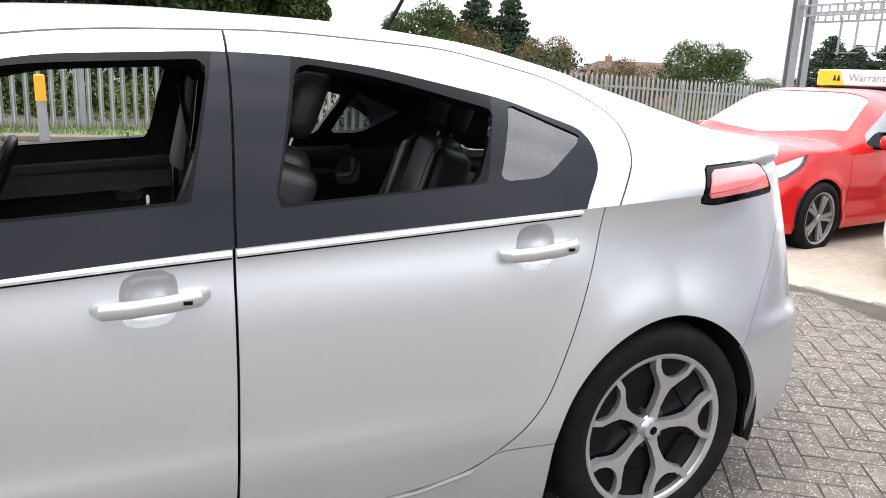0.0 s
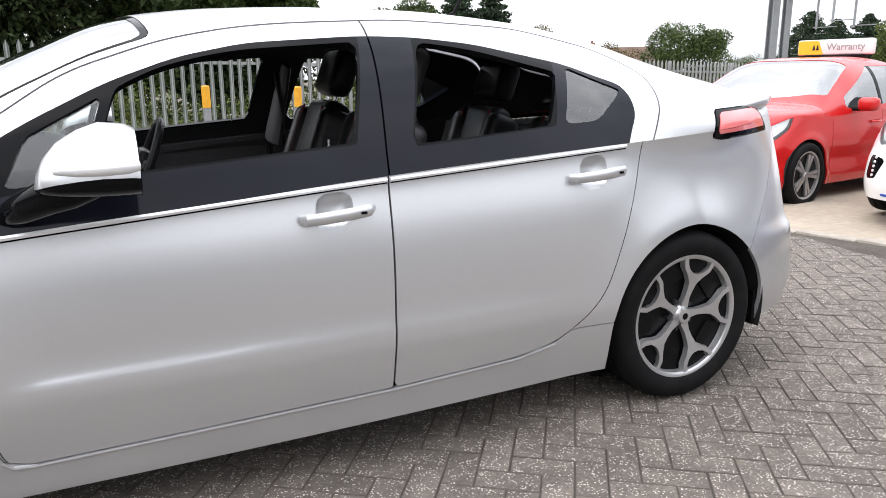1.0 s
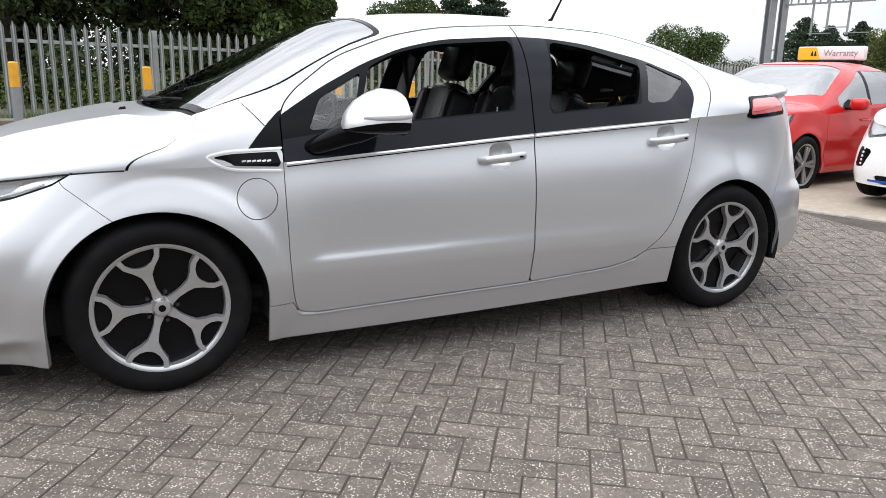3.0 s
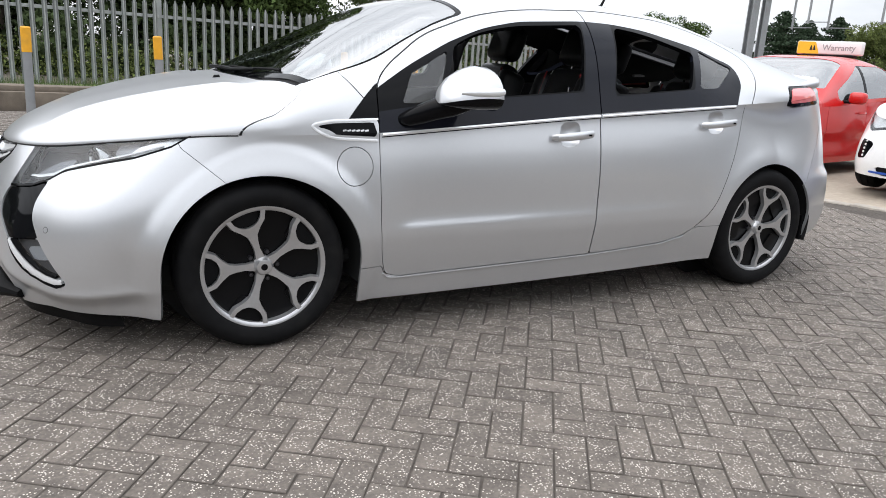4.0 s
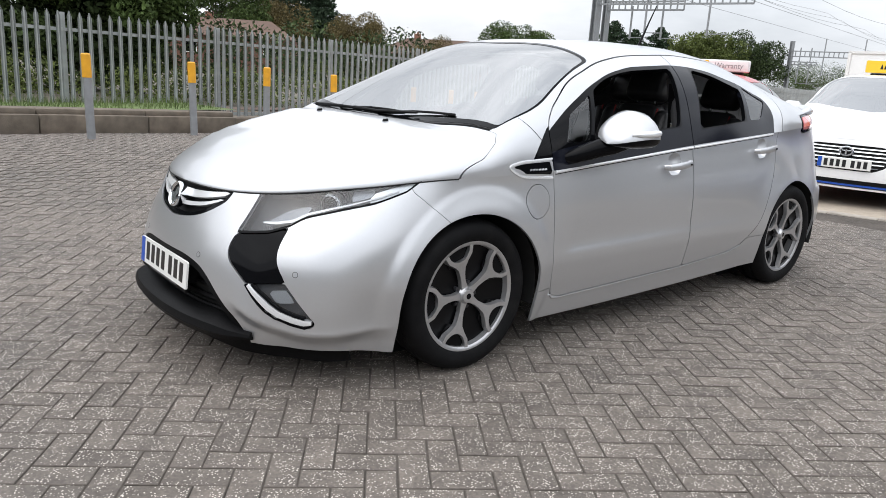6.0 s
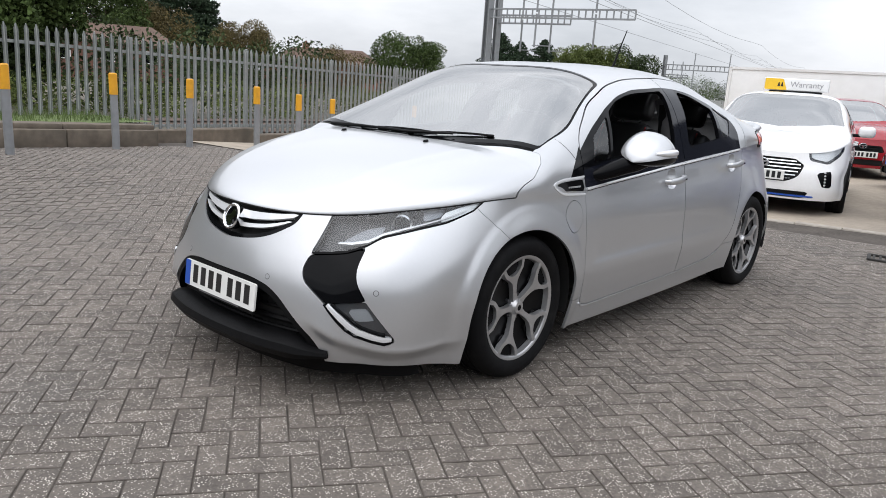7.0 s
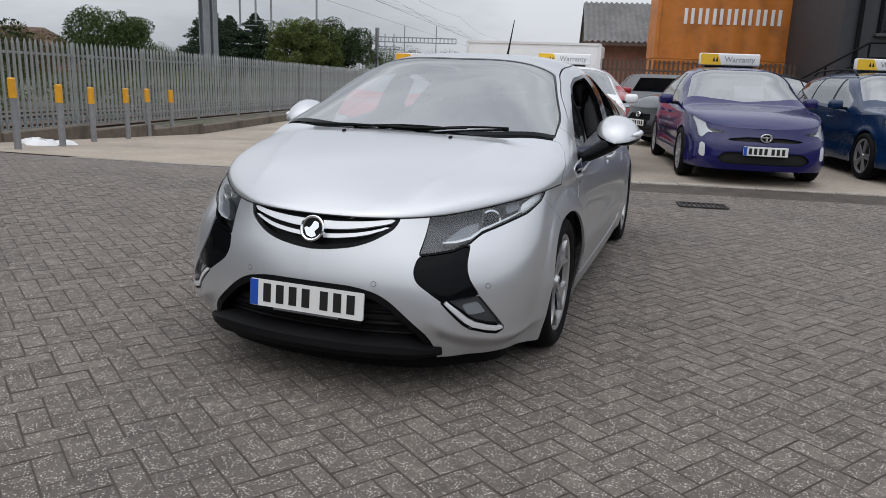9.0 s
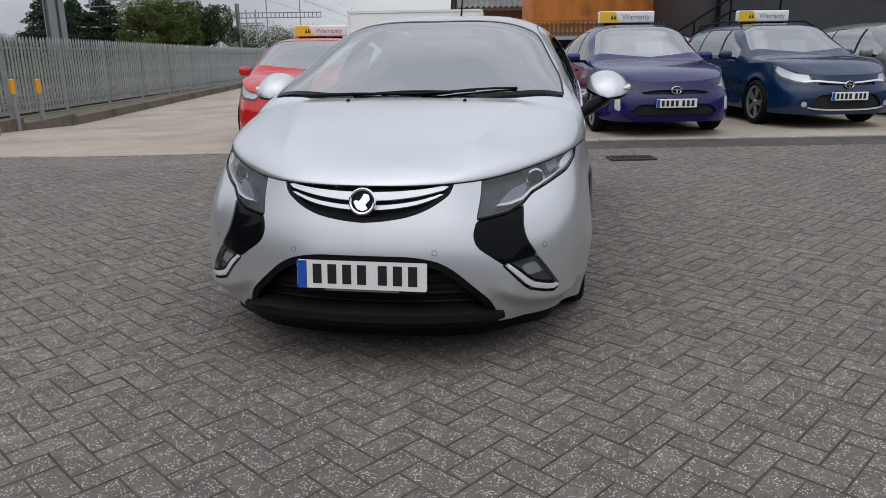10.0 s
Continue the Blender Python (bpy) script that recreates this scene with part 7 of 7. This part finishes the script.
# near row behind the tracks
for k, (x, y, h, w, kd) in enumerate(((-13.0, 20.0, 8.0, 7.0, "dark"), (-8.5, 22.5, 9.0, 7.5, "green"), (-3.5, 21.5, 8.6, 7.0, "dark"), (0.5, 23.5, 9.4, 7.5, "dark"), (3.2, 22.8, 8.4, 5.6, "green"), (-18.0, 24.0, 9.5, 8.0, "green"), (5.0, 23.8, 6.4, 3.8, "green"), (-24, 22, 9, 8, "dark"))):
    tree(x, y, -0.3, h, w, kd, "broad dark green tree with a ragged crown", 10 + k, 46000, 0.62)
for k, (b, d, h, w, kd, lab) in enumerate((
        (62.6, 120, 15.2, 13.0, "conifer", "tall dark conifer above the fence"), (60.2, 122, 15.4, 13, "conifer", "tall dark conifer above the fence"), (63.8, 100, 9, 12, "brown", "brownish bushy tree beside the conifers"), (57.6, 100, 8, 9, "brown", "brownish bushy tree beside the conifers"), (66.3, 95, 11, 10, "green", "round green tree with a dense crown"),
        (45.4, 62.3, 5.8, 6.6, "green", "round green tree beyond the railway"), (50.8, 67, 4.3, 6.0, "brown", "brownish bush beside a house"), (38.2, 87, 7.9, 8, "conifer", "dark conifer behind the mast"), (36.7, 92, 7.4, 7.5, "conifer", "dark conifer behind the mast"), (34.9, 92, 7.8, 8, "conifer", "dark conifer behind the mast"),
        (32.2, 79, 7.0, 6.5, "light", "light green tree behind the railway"), (30.6, 81, 6.6, 6, "light", "light green tree behind the railway"), (28.6, 84, 7.4, 7.5, "dark", "dark green tree behind the railway"), (25.0, 110, 4.6, 12, "green", "low green tree line"), (41.0, 90, 3.8, 8, "green", "low green tree line"), (21.0, 130, 4.5, 14, "dark", "low green tree line"), (43.0, 95, 3.4, 9, "dark", "low green tree line"))):
    x, y = polar(b, d)
    tree(x, y, -0.6, h, w, kd, lab, 40 + k, 24000, 0.75)

rng = np.random.default_rng(5)
blobs = [(*yard(u, 18.4 + rng.uniform(-0.8, 1.8), 0)[:2], rng.uniform(-0.2, 0.5), rng.uniform(0.8, 1.6), rng.uniform(0.6, 1.0), rng.uniform(0.5, 0.9)) for u in np.arange(-26, 60, 0.9)]
scrub = raw_part("scrub", leaf_cloud(rng, blobs, 90000, 0.045), M_LEAF[2], None)
tagged(scrub, "tangled green scrub along the railway", "scrub", kind="stuff")
blobs = [(*yard(u, 21.5 + rng.uniform(-1.0, 2.0), 0)[:2], rng.uniform(0.6, 1.6), rng.uniform(1.2, 2.2), rng.uniform(0.9, 1.5), rng.uniform(1.0, 1.7)) for u in np.arange(-30, 24, 1.3)]
blobs += [(*yard(u, 23.0 + rng.uniform(-1.0, 2.0), 0)[:2], rng.uniform(1.2, 4.2), rng.uniform(1.2, 2.2), rng.uniform(0.9, 1.5), rng.uniform(1.0, 1.7)) for u in np.arange(-30, 8.5, 0.8)]
hedge = raw_part("hedge", leaf_cloud(rng, blobs, 95000, 0.085), M_LEAF[1], None)
tagged(hedge, "dark hedge behind the railway scrub", "hedge", kind="stuff")
GV, GF = [], []
for i in range(9000):
    u, v = rng.uniform(-12, 3.4), rng.uniform(WALL + 0.2, FENCE + 0.5)
    x, y, _ = yard(u, v)
    z = 0.37
    h, a = rng.uniform(0.04, 0.15), rng.uniform(0, 6.28)
    k = len(GV)
    GV += [(x - 0.006 * math.cos(a), y - 0.006 * math.sin(a), z - 0.06), (x + 0.006 * math.cos(a), y + 0.006 * math.sin(a), z - 0.06), (x + rng.uniform(-0.05, 0.05), y + rng.uniform(-0.05, 0.05), z + h)]
    GF.append((k, k + 1, k + 2))
tagged(raw_part("grass", (GV, GF), M_GRASS, None), "uncut grass strip behind the low wall", "grass", kind="stuff")
bank = [yard(u, v, z) for u in np.linspace(-14, 3.5, 12) for v, z in ((WALL + 0.1, 0.36), (FENCE, 0.36), (FENCE + 1.4, 0.10))]
tagged(part("bank", (bank, [(i * 3 + j, (i + 1) * 3 + j, (i + 1) * 3 + j + 1, i * 3 + j + 1) for i in range(11) for j in (0, 1)]), M_GRASS), "grassy bank behind the low wall", "bank", kind="structure")


# ---- buildings ----
def house(x, y, turn, w, d, eave, ridge, label):
    h = thing("house", label, "house", "houses beyond the railway", m=Matrix.Translation((x, y, -0.5)) @ Matrix.Rotation(radians(turn), 4, "Z"))
    part("house_wall", box(0, 0, eave / 2, d, w, eave), M_BRICK, h)
    o, e = 0.4, 0.15
    V = [(-d / 2 - o, -w / 2 - e, eave - 0.1), (d / 2 + o, -w / 2 - e, eave - 0.1), (0, -w / 2 - e + w * 0.22, ridge), (-d / 2 - o, w / 2 + e, eave - 0.1), (d / 2 + o, w / 2 + e, eave - 0.1), (0, w / 2 + e - w * 0.22, ridge)]
    roof = part("roof", (V, [(0, 1, 2), (3, 5, 4), (0, 2, 5, 3), (1, 4, 5, 2), (0, 3, 4, 1)]), M_TILE, h)
    part("chimney", joined(box(0, w * 0.2, ridge + 0.1, 0.7, 0.8, 1.0, 0.03), box(0.1, w * 0.2, ridge + 0.7, 0.22, 0.22, 0.3, 0.03)), M_BRICK, roof)
    for yy in (-w * 0.3, 0.0, w * 0.3):
        win = part("window", box(-d / 2 - 0.02, yy, eave - 1.3, 0.08, 1.3, 1.2, 0.01), M_WHITE, h)
        part("pane", box(-d / 2 - 0.07, yy, eave - 1.3, 0.02, 1.1, 1.0), M_BLACK, win)


x, y = polar(66.0, 85)
house(x, y, 60, 13, 9, 3.6, 5.4, "brick house with a brown tiled roof and chimney")
x, y = polar(51.0, 100)
house(x, y, 40, 15, 9, 3.2, 5.2, "brick house with a red-brown hipped roof")

# orange containers, one on the other
def container(m, label, marks):
    c = thing("shipping_container", label, "container", "stacked containers", m=m)
    n, L, Hh = 60, 12.2, 2.59
    V, F = [], []
    for i in range(n + 1):
        y = -L * i / n
        k = i % 4
        d = 0.0 if k in (0, 1) else 0.045
        V += [(d, y, 0.14), (d, y, Hh - 0.12)]
    F = [(2 * i, 2 * i + 1, 2 * i + 3, 2 * i + 2) for i in range(n)]
    part("corrugated_side", (V, F), M_ORANGE, c, angle=20)
    part("frame", joined(box(0.02, -L / 2, 0.07, 0.12, L, 0.14), box(0.02, -L / 2, Hh - 0.06, 0.12, L, 0.12), box(0.03, -0.06, Hh / 2, 0.16, 0.14, Hh, 0.01), box(0.03, -L + 0.06, Hh / 2, 0.16, 0.14, Hh, 0.01)), M_ORANGE, c)
    part("container_body", box(1.28, -L / 2, Hh / 2, 2.36, L - 0.02, Hh - 0.02), M_ORANGE, c)
    if marks:
        for i in range(7):
            yy = -0.95 - i * 0.47
            shape = [box(-0.012, yy, 1.42, 0.02, 0.11, 0.52, 0.005), box(-0.012, yy - 0.22, 1.42, 0.02, 0.11, 0.52, 0.005)]
            part("painted_mark", joined(*shape), M_WHITE, c, "white painted block mark")
    return c


cm = Matrix.Translation((22.6, 0.7, -0.55)) @ Matrix.Rotation(TURN, 4, "Z")
container(cm, "rusty orange shipping container at the bottom of a stack", False)
container(cm @ Matrix.Translation((0, 0, 2.6)), "rusty orange shipping container with white marks, stacked on another", True)

# brown palisade in front of the containers
bf = thing("brown_fence", "dark brown steel palisade in front of the containers", "fence", m=Matrix.Translation((20.4, 3.6, -0.1)) @ Matrix.Rotation(TURN, 4, "Z"))
BPALE = box(0, 0, 1.02, 0.02, 0.07, 2.04, 0.004)
me = None
for i in range(58):
    o = part("pale", me or BPALE, M_RUST, bf, at=Matrix.Translation((0, -i * 0.15, 0)))
    me = o.data
for z in (0.4, 1.7):
    part("fence_rail", box(0.03, -4.3, z, 0.04, 8.7, 0.06), M_RUST, bf)

# white cabin box
cab = thing("portable_cabin", "white box trailer behind the parked cars", "trailer", m=Matrix.Translation((19.2, 4.2, 0.05)) @ Matrix.Rotation(TURN + radians(-6), 4, "Z"))
part("cabin_body", box(1.2, 0, 1.28, 2.4, 4.3, 2.0, 0.04, 2), M_WHITE, cab)
part("cabin_frame", joined(box(0.0, 2.13, 1.28, 0.06, 0.08, 2.02), box(0.0, -2.13, 1.28, 0.06, 0.08, 2.02), box(0.0, 0, 2.27, 0.06, 4.3, 0.07)), M_WHITE, cab)
part("chassis", box(1.2, 0, 0.2, 2.2, 4.0, 0.16, 0.02), M_PLASTIC, cab)

# silver van behind the second row
van = thing("car", "grey estate car parked behind the second row of cars", "car", m=Matrix.Translation((18.9, -0.8, 0.0)) @ Matrix.Rotation(radians(100), 4, "Z"))
side_o = rounded([(-2.2, 0.3), (-2.2, 0.75), (-1.6, 0.92), (-0.95, 1.36), (-0.5, 1.48), (1.8, 1.46), (2.15, 1.0), (2.2, 0.3)], [0.1, 0.15, 0.2, 0.2, 0.2, 0.2, 0.1, 0.1], 4)
part("van_body", prism([tuple(p) for p in side_o], -0.95, 0.95), paint_of("grey_van_paint", (0.45, 0.46, 0.47), 0.5), van)
for sg in (-1, 1):
    part("side_window", prism([(-1.25, 0.95), (-0.8, 1.32), (-0.3, 1.38), (1.6, 1.36), (1.8, 0.98)], sg * 0.952, sg * 0.958), M_BLACK, van)
    for wx in (-1.6, 1.5):
        part("tyre", WHEEL_PARTS[0], M_RUBBER, van, at=Matrix.Translation((wx, sg * 0.86, 0.322)))

# brick warehouse with a corrugated roof
wh = thing("warehouse", "brown brick warehouse with a grey corrugated roof", "building", m=Matrix.Translation((31, -1.3, -1.45)) @ Matrix.Rotation(TURN, 4, "Z"))
part("brick_wall", box(5, 0, 2.2, 10, 11, 4.4), M_BRICK, wh)
V, F = [], []
n = 92
for i in range(n + 1):
    y = 5.8 - i * 11.6 / n
    d = 0.05 if i % 2 else -0.05
    V += [(-0.5, y, 4.35 + d), (5.0, y, 6.5 + d), (10.5, y, 4.35 + d)]
F = [(i * 3 + j, i * 3 + j + 1, (i + 1) * 3 + j + 1, (i + 1) * 3 + j) for i in range(n) for j in (0, 1)]
part("corrugated_roof", (V, F), M_ASBESTOS, wh, angle=10)
part("gutter", box(-0.55, 0, 4.25, 0.15, 11.6, 0.14), M_RUST, wh)
part("gable_end", prism([(0.0, 4.4), (10.0, 4.4), (5.0, 6.4)], 5.4, 5.5), M_BRICK, wh)
part("skylight", box(0, 0, 0, 0.9, 4.2, 0.05, 0.01), M_WHITE, wh, at=Matrix.Translation((2.9, -1.4, 5.78)) @ Matrix.Rotation(radians(-21.3), 4, "Y"))
part("red_panel", box(-0.06, -3.2, 2.6, 0.08, 2.2, 0.9), paint_of("red_panel_paint", (0.5, 0.02, 0.015), 0), wh)
wl2 = thing("wall_lamp", "small yellow wall lamp on the warehouse", "lamp", m=Matrix.Translation((30.3, 3.6, 2.6)))
part("lamp_body", box(0, 0, 0, 0.3, 0.3, 0.45, 0.05), M_YELLOW, wl2)

# dark painted building
db = thing("dark_building", "building with dark grey painted brick walls", "building", m=Matrix.Translation((18.6, -4.5, 0.0)) @ Matrix.Rotation(TURN, 4, "Z"))
part("building_wall", box(6.0, -9.2, 3.5, 12, 17.0, 7.0), M_DARKWALL, db)
part("building_wall", box(4.5, -0.35, 3.5, 9.0, 0.7, 7.0), M_DARKWALL, db)
for yy, zz, w, h in ((-1.25, 3.75, 0.62, 2.0), (-5.2, 3.75, 0.9, 2.0), (-9.0, 3.75, 1.1, 2.0)):
    o = part("window", joined(box(-0.02, yy - w / 2, zz, 0.10, 0.08, h + 0.08, 0.01), box(-0.02, yy + w / 2, zz, 0.10, 0.08, h + 0.08, 0.01), box(-0.02, yy, zz + h / 2, 0.10, w, 0.08, 0.01)), M_BLACK, db, "tall narrow window in the dark wall")
    part("pane", box(0.02, yy, zz, 0.04, w, h), M_BLACK, o)
    part("sill", box(-0.07, yy, zz - h / 2 - 0.05, 0.18, w + 0.2, 0.08, 0.01), M_CLADDARK, o)
part("drainpipe", sweep([(-0.10, -0.42, 0.0), (-0.10, -0.42, 6.9)], 0.06, 10), M_PLASTIC, db, "black drainpipe")
part("stair_platform", box(-0.5, -1.2, 1.35, 0.9, 1.5, 0.12), M_PLASTIC, db)
for i in range(7):
    part("step", box(-0.5, -0.35 + i * 0.27, 1.25 - i * 0.18, 0.9, 0.27, 0.04), M_PLASTIC, db)
for dz in (0.0, -0.38):
    part("handrail", sweep([(-0.92, 1.6, 1.18 + dz), (-0.92, -0.45, 2.45 + dz), (-0.92, -1.9, 2.45 + dz)], 0.032, 6), M_PLASTIC, db, "black steel handrail")
for yy, z0, z1 in ((1.55, 0.0, 1.2), (0.55, 0.6, 1.83), (-0.45, 1.4, 2.45), (-1.85, 1.4, 2.45)):
    part("rail_post", sweep([(-0.92, yy, z0), (-0.92, yy, z1)], 0.028, 6), M_PLASTIC, db)
part("wall_box", box(-0.06, -4.9, 4.7, 0.10, 0.45, 0.5, 0.02), M_WHITE, db)
part("roof_edge", box(6.0, -9.2, 7.1, 12.4, 17.4, 0.2), M_PLASTIC, db)

# plain unseen buildings behind the camera, added to darken what the silver car reflects
M_CLAD = material("grey_cladding", (0.16, 0.165, 0.17), rough=0.6, vary=0.1, scale=2, stain=(0.09, 0.09, 0.09), stain_amount=0.4, stain_scale=0.6)
shed = thing("shed", "long unseen grey building added to darken reflections in the car's side", "building", m=Matrix.Translation(yard(-4, -30)) @ Matrix.Rotation(TURN, 4, "Z"))
part("shed_wall", box(0, -3, 2.9, 70, 6, 6.0), M_CLAD, shed)
part("shed_roof", prism([(-35.3, 5.9), (35.3, 5.9), (35.3, 6.15), (-35.3, 6.15)], -6.4, 0.4), M_ASBESTOS, shed)
reflection_blocker2 = thing("shed", "unseen grey building added to darken reflections in the car's nose", "building", m=Matrix.Translation(yard(-20, 0)) @ Matrix.Rotation(TURN, 4, "Z"))
part("shed_wall", box(-3, 0, 2.1, 6, 40, 4.4), M_CLAD, reflection_blocker2)
part("shed_roof", box(-3, 0, 4.4, 6.6, 40.6, 0.2), M_ASBESTOS, reflection_blocker2)

# ---- paving blocks, 200 by 100 mm, in a 90 degree herringbone laid at 45 degrees to the yard ----
def block_material():
    mat = material("paving_block", (0.131, 0.112, 0.096), rough=0.9, vary=0.36, scale=75, bump=0.55, bump_scale=420, stain=(0.075, 0.070, 0.064), stain_amount=0.65, stain_scale=0.8, random_tint=0.13)
    nt = mat.node_tree
    L, bs = nt.links.new, nt.nodes["Principled BSDF"]
    geo = nt.nodes.new("ShaderNodeNewGeometry")
    # pale stone chips in the worn face
    vor, step = nt.nodes.new("ShaderNodeTexVoronoi"), nt.nodes.new("ShaderNodeMapRange")
    vor.inputs["Scale"].default_value = 116
    L(geo.outputs["Position"], vor.inputs["Vector"])
    step.inputs["From Min"].default_value, step.inputs["From Max"].default_value = 0.33, 0.25
    L(vor.outputs["Distance"], step.inputs["Value"])
    wear, worn = nt.nodes.new("ShaderNodeTexNoise"), nt.nodes.new("ShaderNodeMapRange")
    wear.inputs["Scale"].default_value = 26
    L(geo.outputs["Position"], wear.inputs["Vector"])
    worn.inputs["From Min"].default_value, worn.inputs["From Max"].default_value, worn.inputs["To Max"].default_value = 0.40, 0.56, 1.0
    L(wear.outputs["Fac"], worn.inputs["Value"])
    mul, mx = nt.nodes.new("ShaderNodeMath"), nt.nodes.new("ShaderNodeMix")
    mul.operation, mx.data_type = "MULTIPLY", "RGBA"
    L(step.outputs["Result"], mul.inputs[0]), L(worn.outputs["Result"], mul.inputs[1])
    src = bs.inputs["Base Color"].links[0].from_socket
    L(mul.outputs[0], mx.inputs["Factor"]), L(src, mx.inputs["A"])
    mx.inputs["B"].default_value = (0.64, 0.59, 0.53, 1)
    L(mx.outputs["Result"], bs.inputs["Base Color"])
    # the stains follow the yard, not the block
    for n in nt.nodes:
        if n.bl_idname == "ShaderNodeMapping":
            L(geo.outputs["Position"], n.inputs["Vector"])
    return mat


M_BLOCK = block_material()
M_BLOCK_EDGE = material("gritty_block_edge", (0.104, 0.089, 0.076), rough=0.95, vary=0.3, scale=50, bump=0.4, bump_scale=300)
BLOCK_L, BLOCK_W, BLOCK_H, GAP, CHAMFER = 0.200, 0.100, 0.05, 0.0036, 0.0026


def block_shape():
    l, w, c = BLOCK_L / 2 - GAP / 2, BLOCK_W / 2 - GAP / 2, CHAMFER
    V = [(sx * (l - c), sy * (w - c), 0.0) for sx, sy in ((-1, -1), (1, -1), (1, 1), (-1, 1))] + [(sx * l, sy * w, -c * 0.8) for sx, sy in ((-1, -1), (1, -1), (1, 1), (-1, 1))] + [(sx * l, sy * w, -BLOCK_H) for sx, sy in ((-1, -1), (1, -1), (1, 1), (-1, 1))]
    F = [(0, 1, 2, 3)]
    for o in (0, 4):
        F += [(o + i, o + 4 + i, o + 4 + (i + 1) % 4, o + (i + 1) % 4) for i in range(4)]
    return V, F


paving = thing("paving", "worn grey concrete block paving in herringbone", "paving", kind="structure")
LAY = radians(-35)
ca, sa = math.cos(LAY), math.sin(LAY)
BV, BF = block_shape()
block_me = bpy.data.meshes.new("paving_block")
block_me.from_pydata(BV, [], BF)
block_me.materials.append(M_BLOCK)
block_me.materials.append(M_BLOCK_EDGE)
block_me.polygons.foreach_set("material_index", [0] + [1] * (len(BF) - 1))
rng = np.random.default_rng(11)
near, rest = [], []
for i in range(-140, 150):
    for j in range(-140, 150):
        k = (i - j + 1) % 4
        if k == 0:
            a, b, turn = (i + 1.0) * 0.1 + 0.097, (j + 0.5) * 0.1 + 0.015, 0.0
        elif k == 3:
            a, b, turn = (i + 0.5) * 0.1 + 0.097, (j + 1.0) * 0.1 + 0.015, math.pi / 2
        else:
            continue
        x, y = a * ca - b * sa, a * sa + b * ca
        u, v = x * CT + y * ST, -x * ST + y * CT
        if u > EDGE - 0.09 or v > WALL - 0.25 or u < -9.0 or v < -6.5:
            continue
        z = float(ground_height(np.float64(x), np.float64(y))) + rng.uniform(-0.0012, 0.0012)
        item = (x, y, z, LAY + turn + rng.normal(0, 0.009), rng.normal(0, 0.005), rng.normal(0, 0.006), 1 - abs(rng.normal(0, 0.005)), 1 - abs(rng.normal(0, 0.010)))
        (near if -2.9 < x < -1.0 and -2.1 < y < 1.05 and -2.55 < u + v * 0.3 < 0 else rest).append(item)
rest += near[300:]
for x, y, z, a, t1, t2, fl, fw in near[:300]:
    o = new("paving_block", block_me)
    o.parent = paving
    o.matrix_local = Matrix.Translation((x, y, z)) @ Matrix.Rotation(a, 4, "Z") @ Matrix.Rotation(t1, 4, "X") @ Matrix.Rotation(t2, 4, "Y") @ Matrix.Diagonal((fl, fw, 1, 1))
R, B0 = np.array(rest), np.array(BV)
c, s = np.cos(R[:, 3])[:, None], np.sin(R[:, 3])[:, None]
LX, LY = B0[None, :, 0] * R[:, 6:7], B0[None, :, 1] * R[:, 7:8]
X = R[:, 0:1] + LX * c - LY * s
Y = R[:, 1:2] + LX * s + LY * c
Z = R[:, 2:3] + B0[None, :, 2] + B0[None, :, 1] * R[:, 4:5] - B0[None, :, 0] * R[:, 5:6]
V = np.stack([X, Y, Z], -1).reshape(-1, 3)
F = (np.array(BF)[None] + (np.arange(len(R)) * len(BV))[:, None, None]).reshape(-1, 4)
me = bpy.data.meshes.new("paving_blocks")
me.from_pydata(V.tolist(), [], F.tolist())
me.materials.append(M_BLOCK)
me.materials.append(M_BLOCK_EDGE)
me.polygons.foreach_set("material_index", ([0] + [1] * (len(BF) - 1)) * len(R))
ob = new("paving_blocks", me)
ob.parent = paving
tagged(ob, kind="stuff")
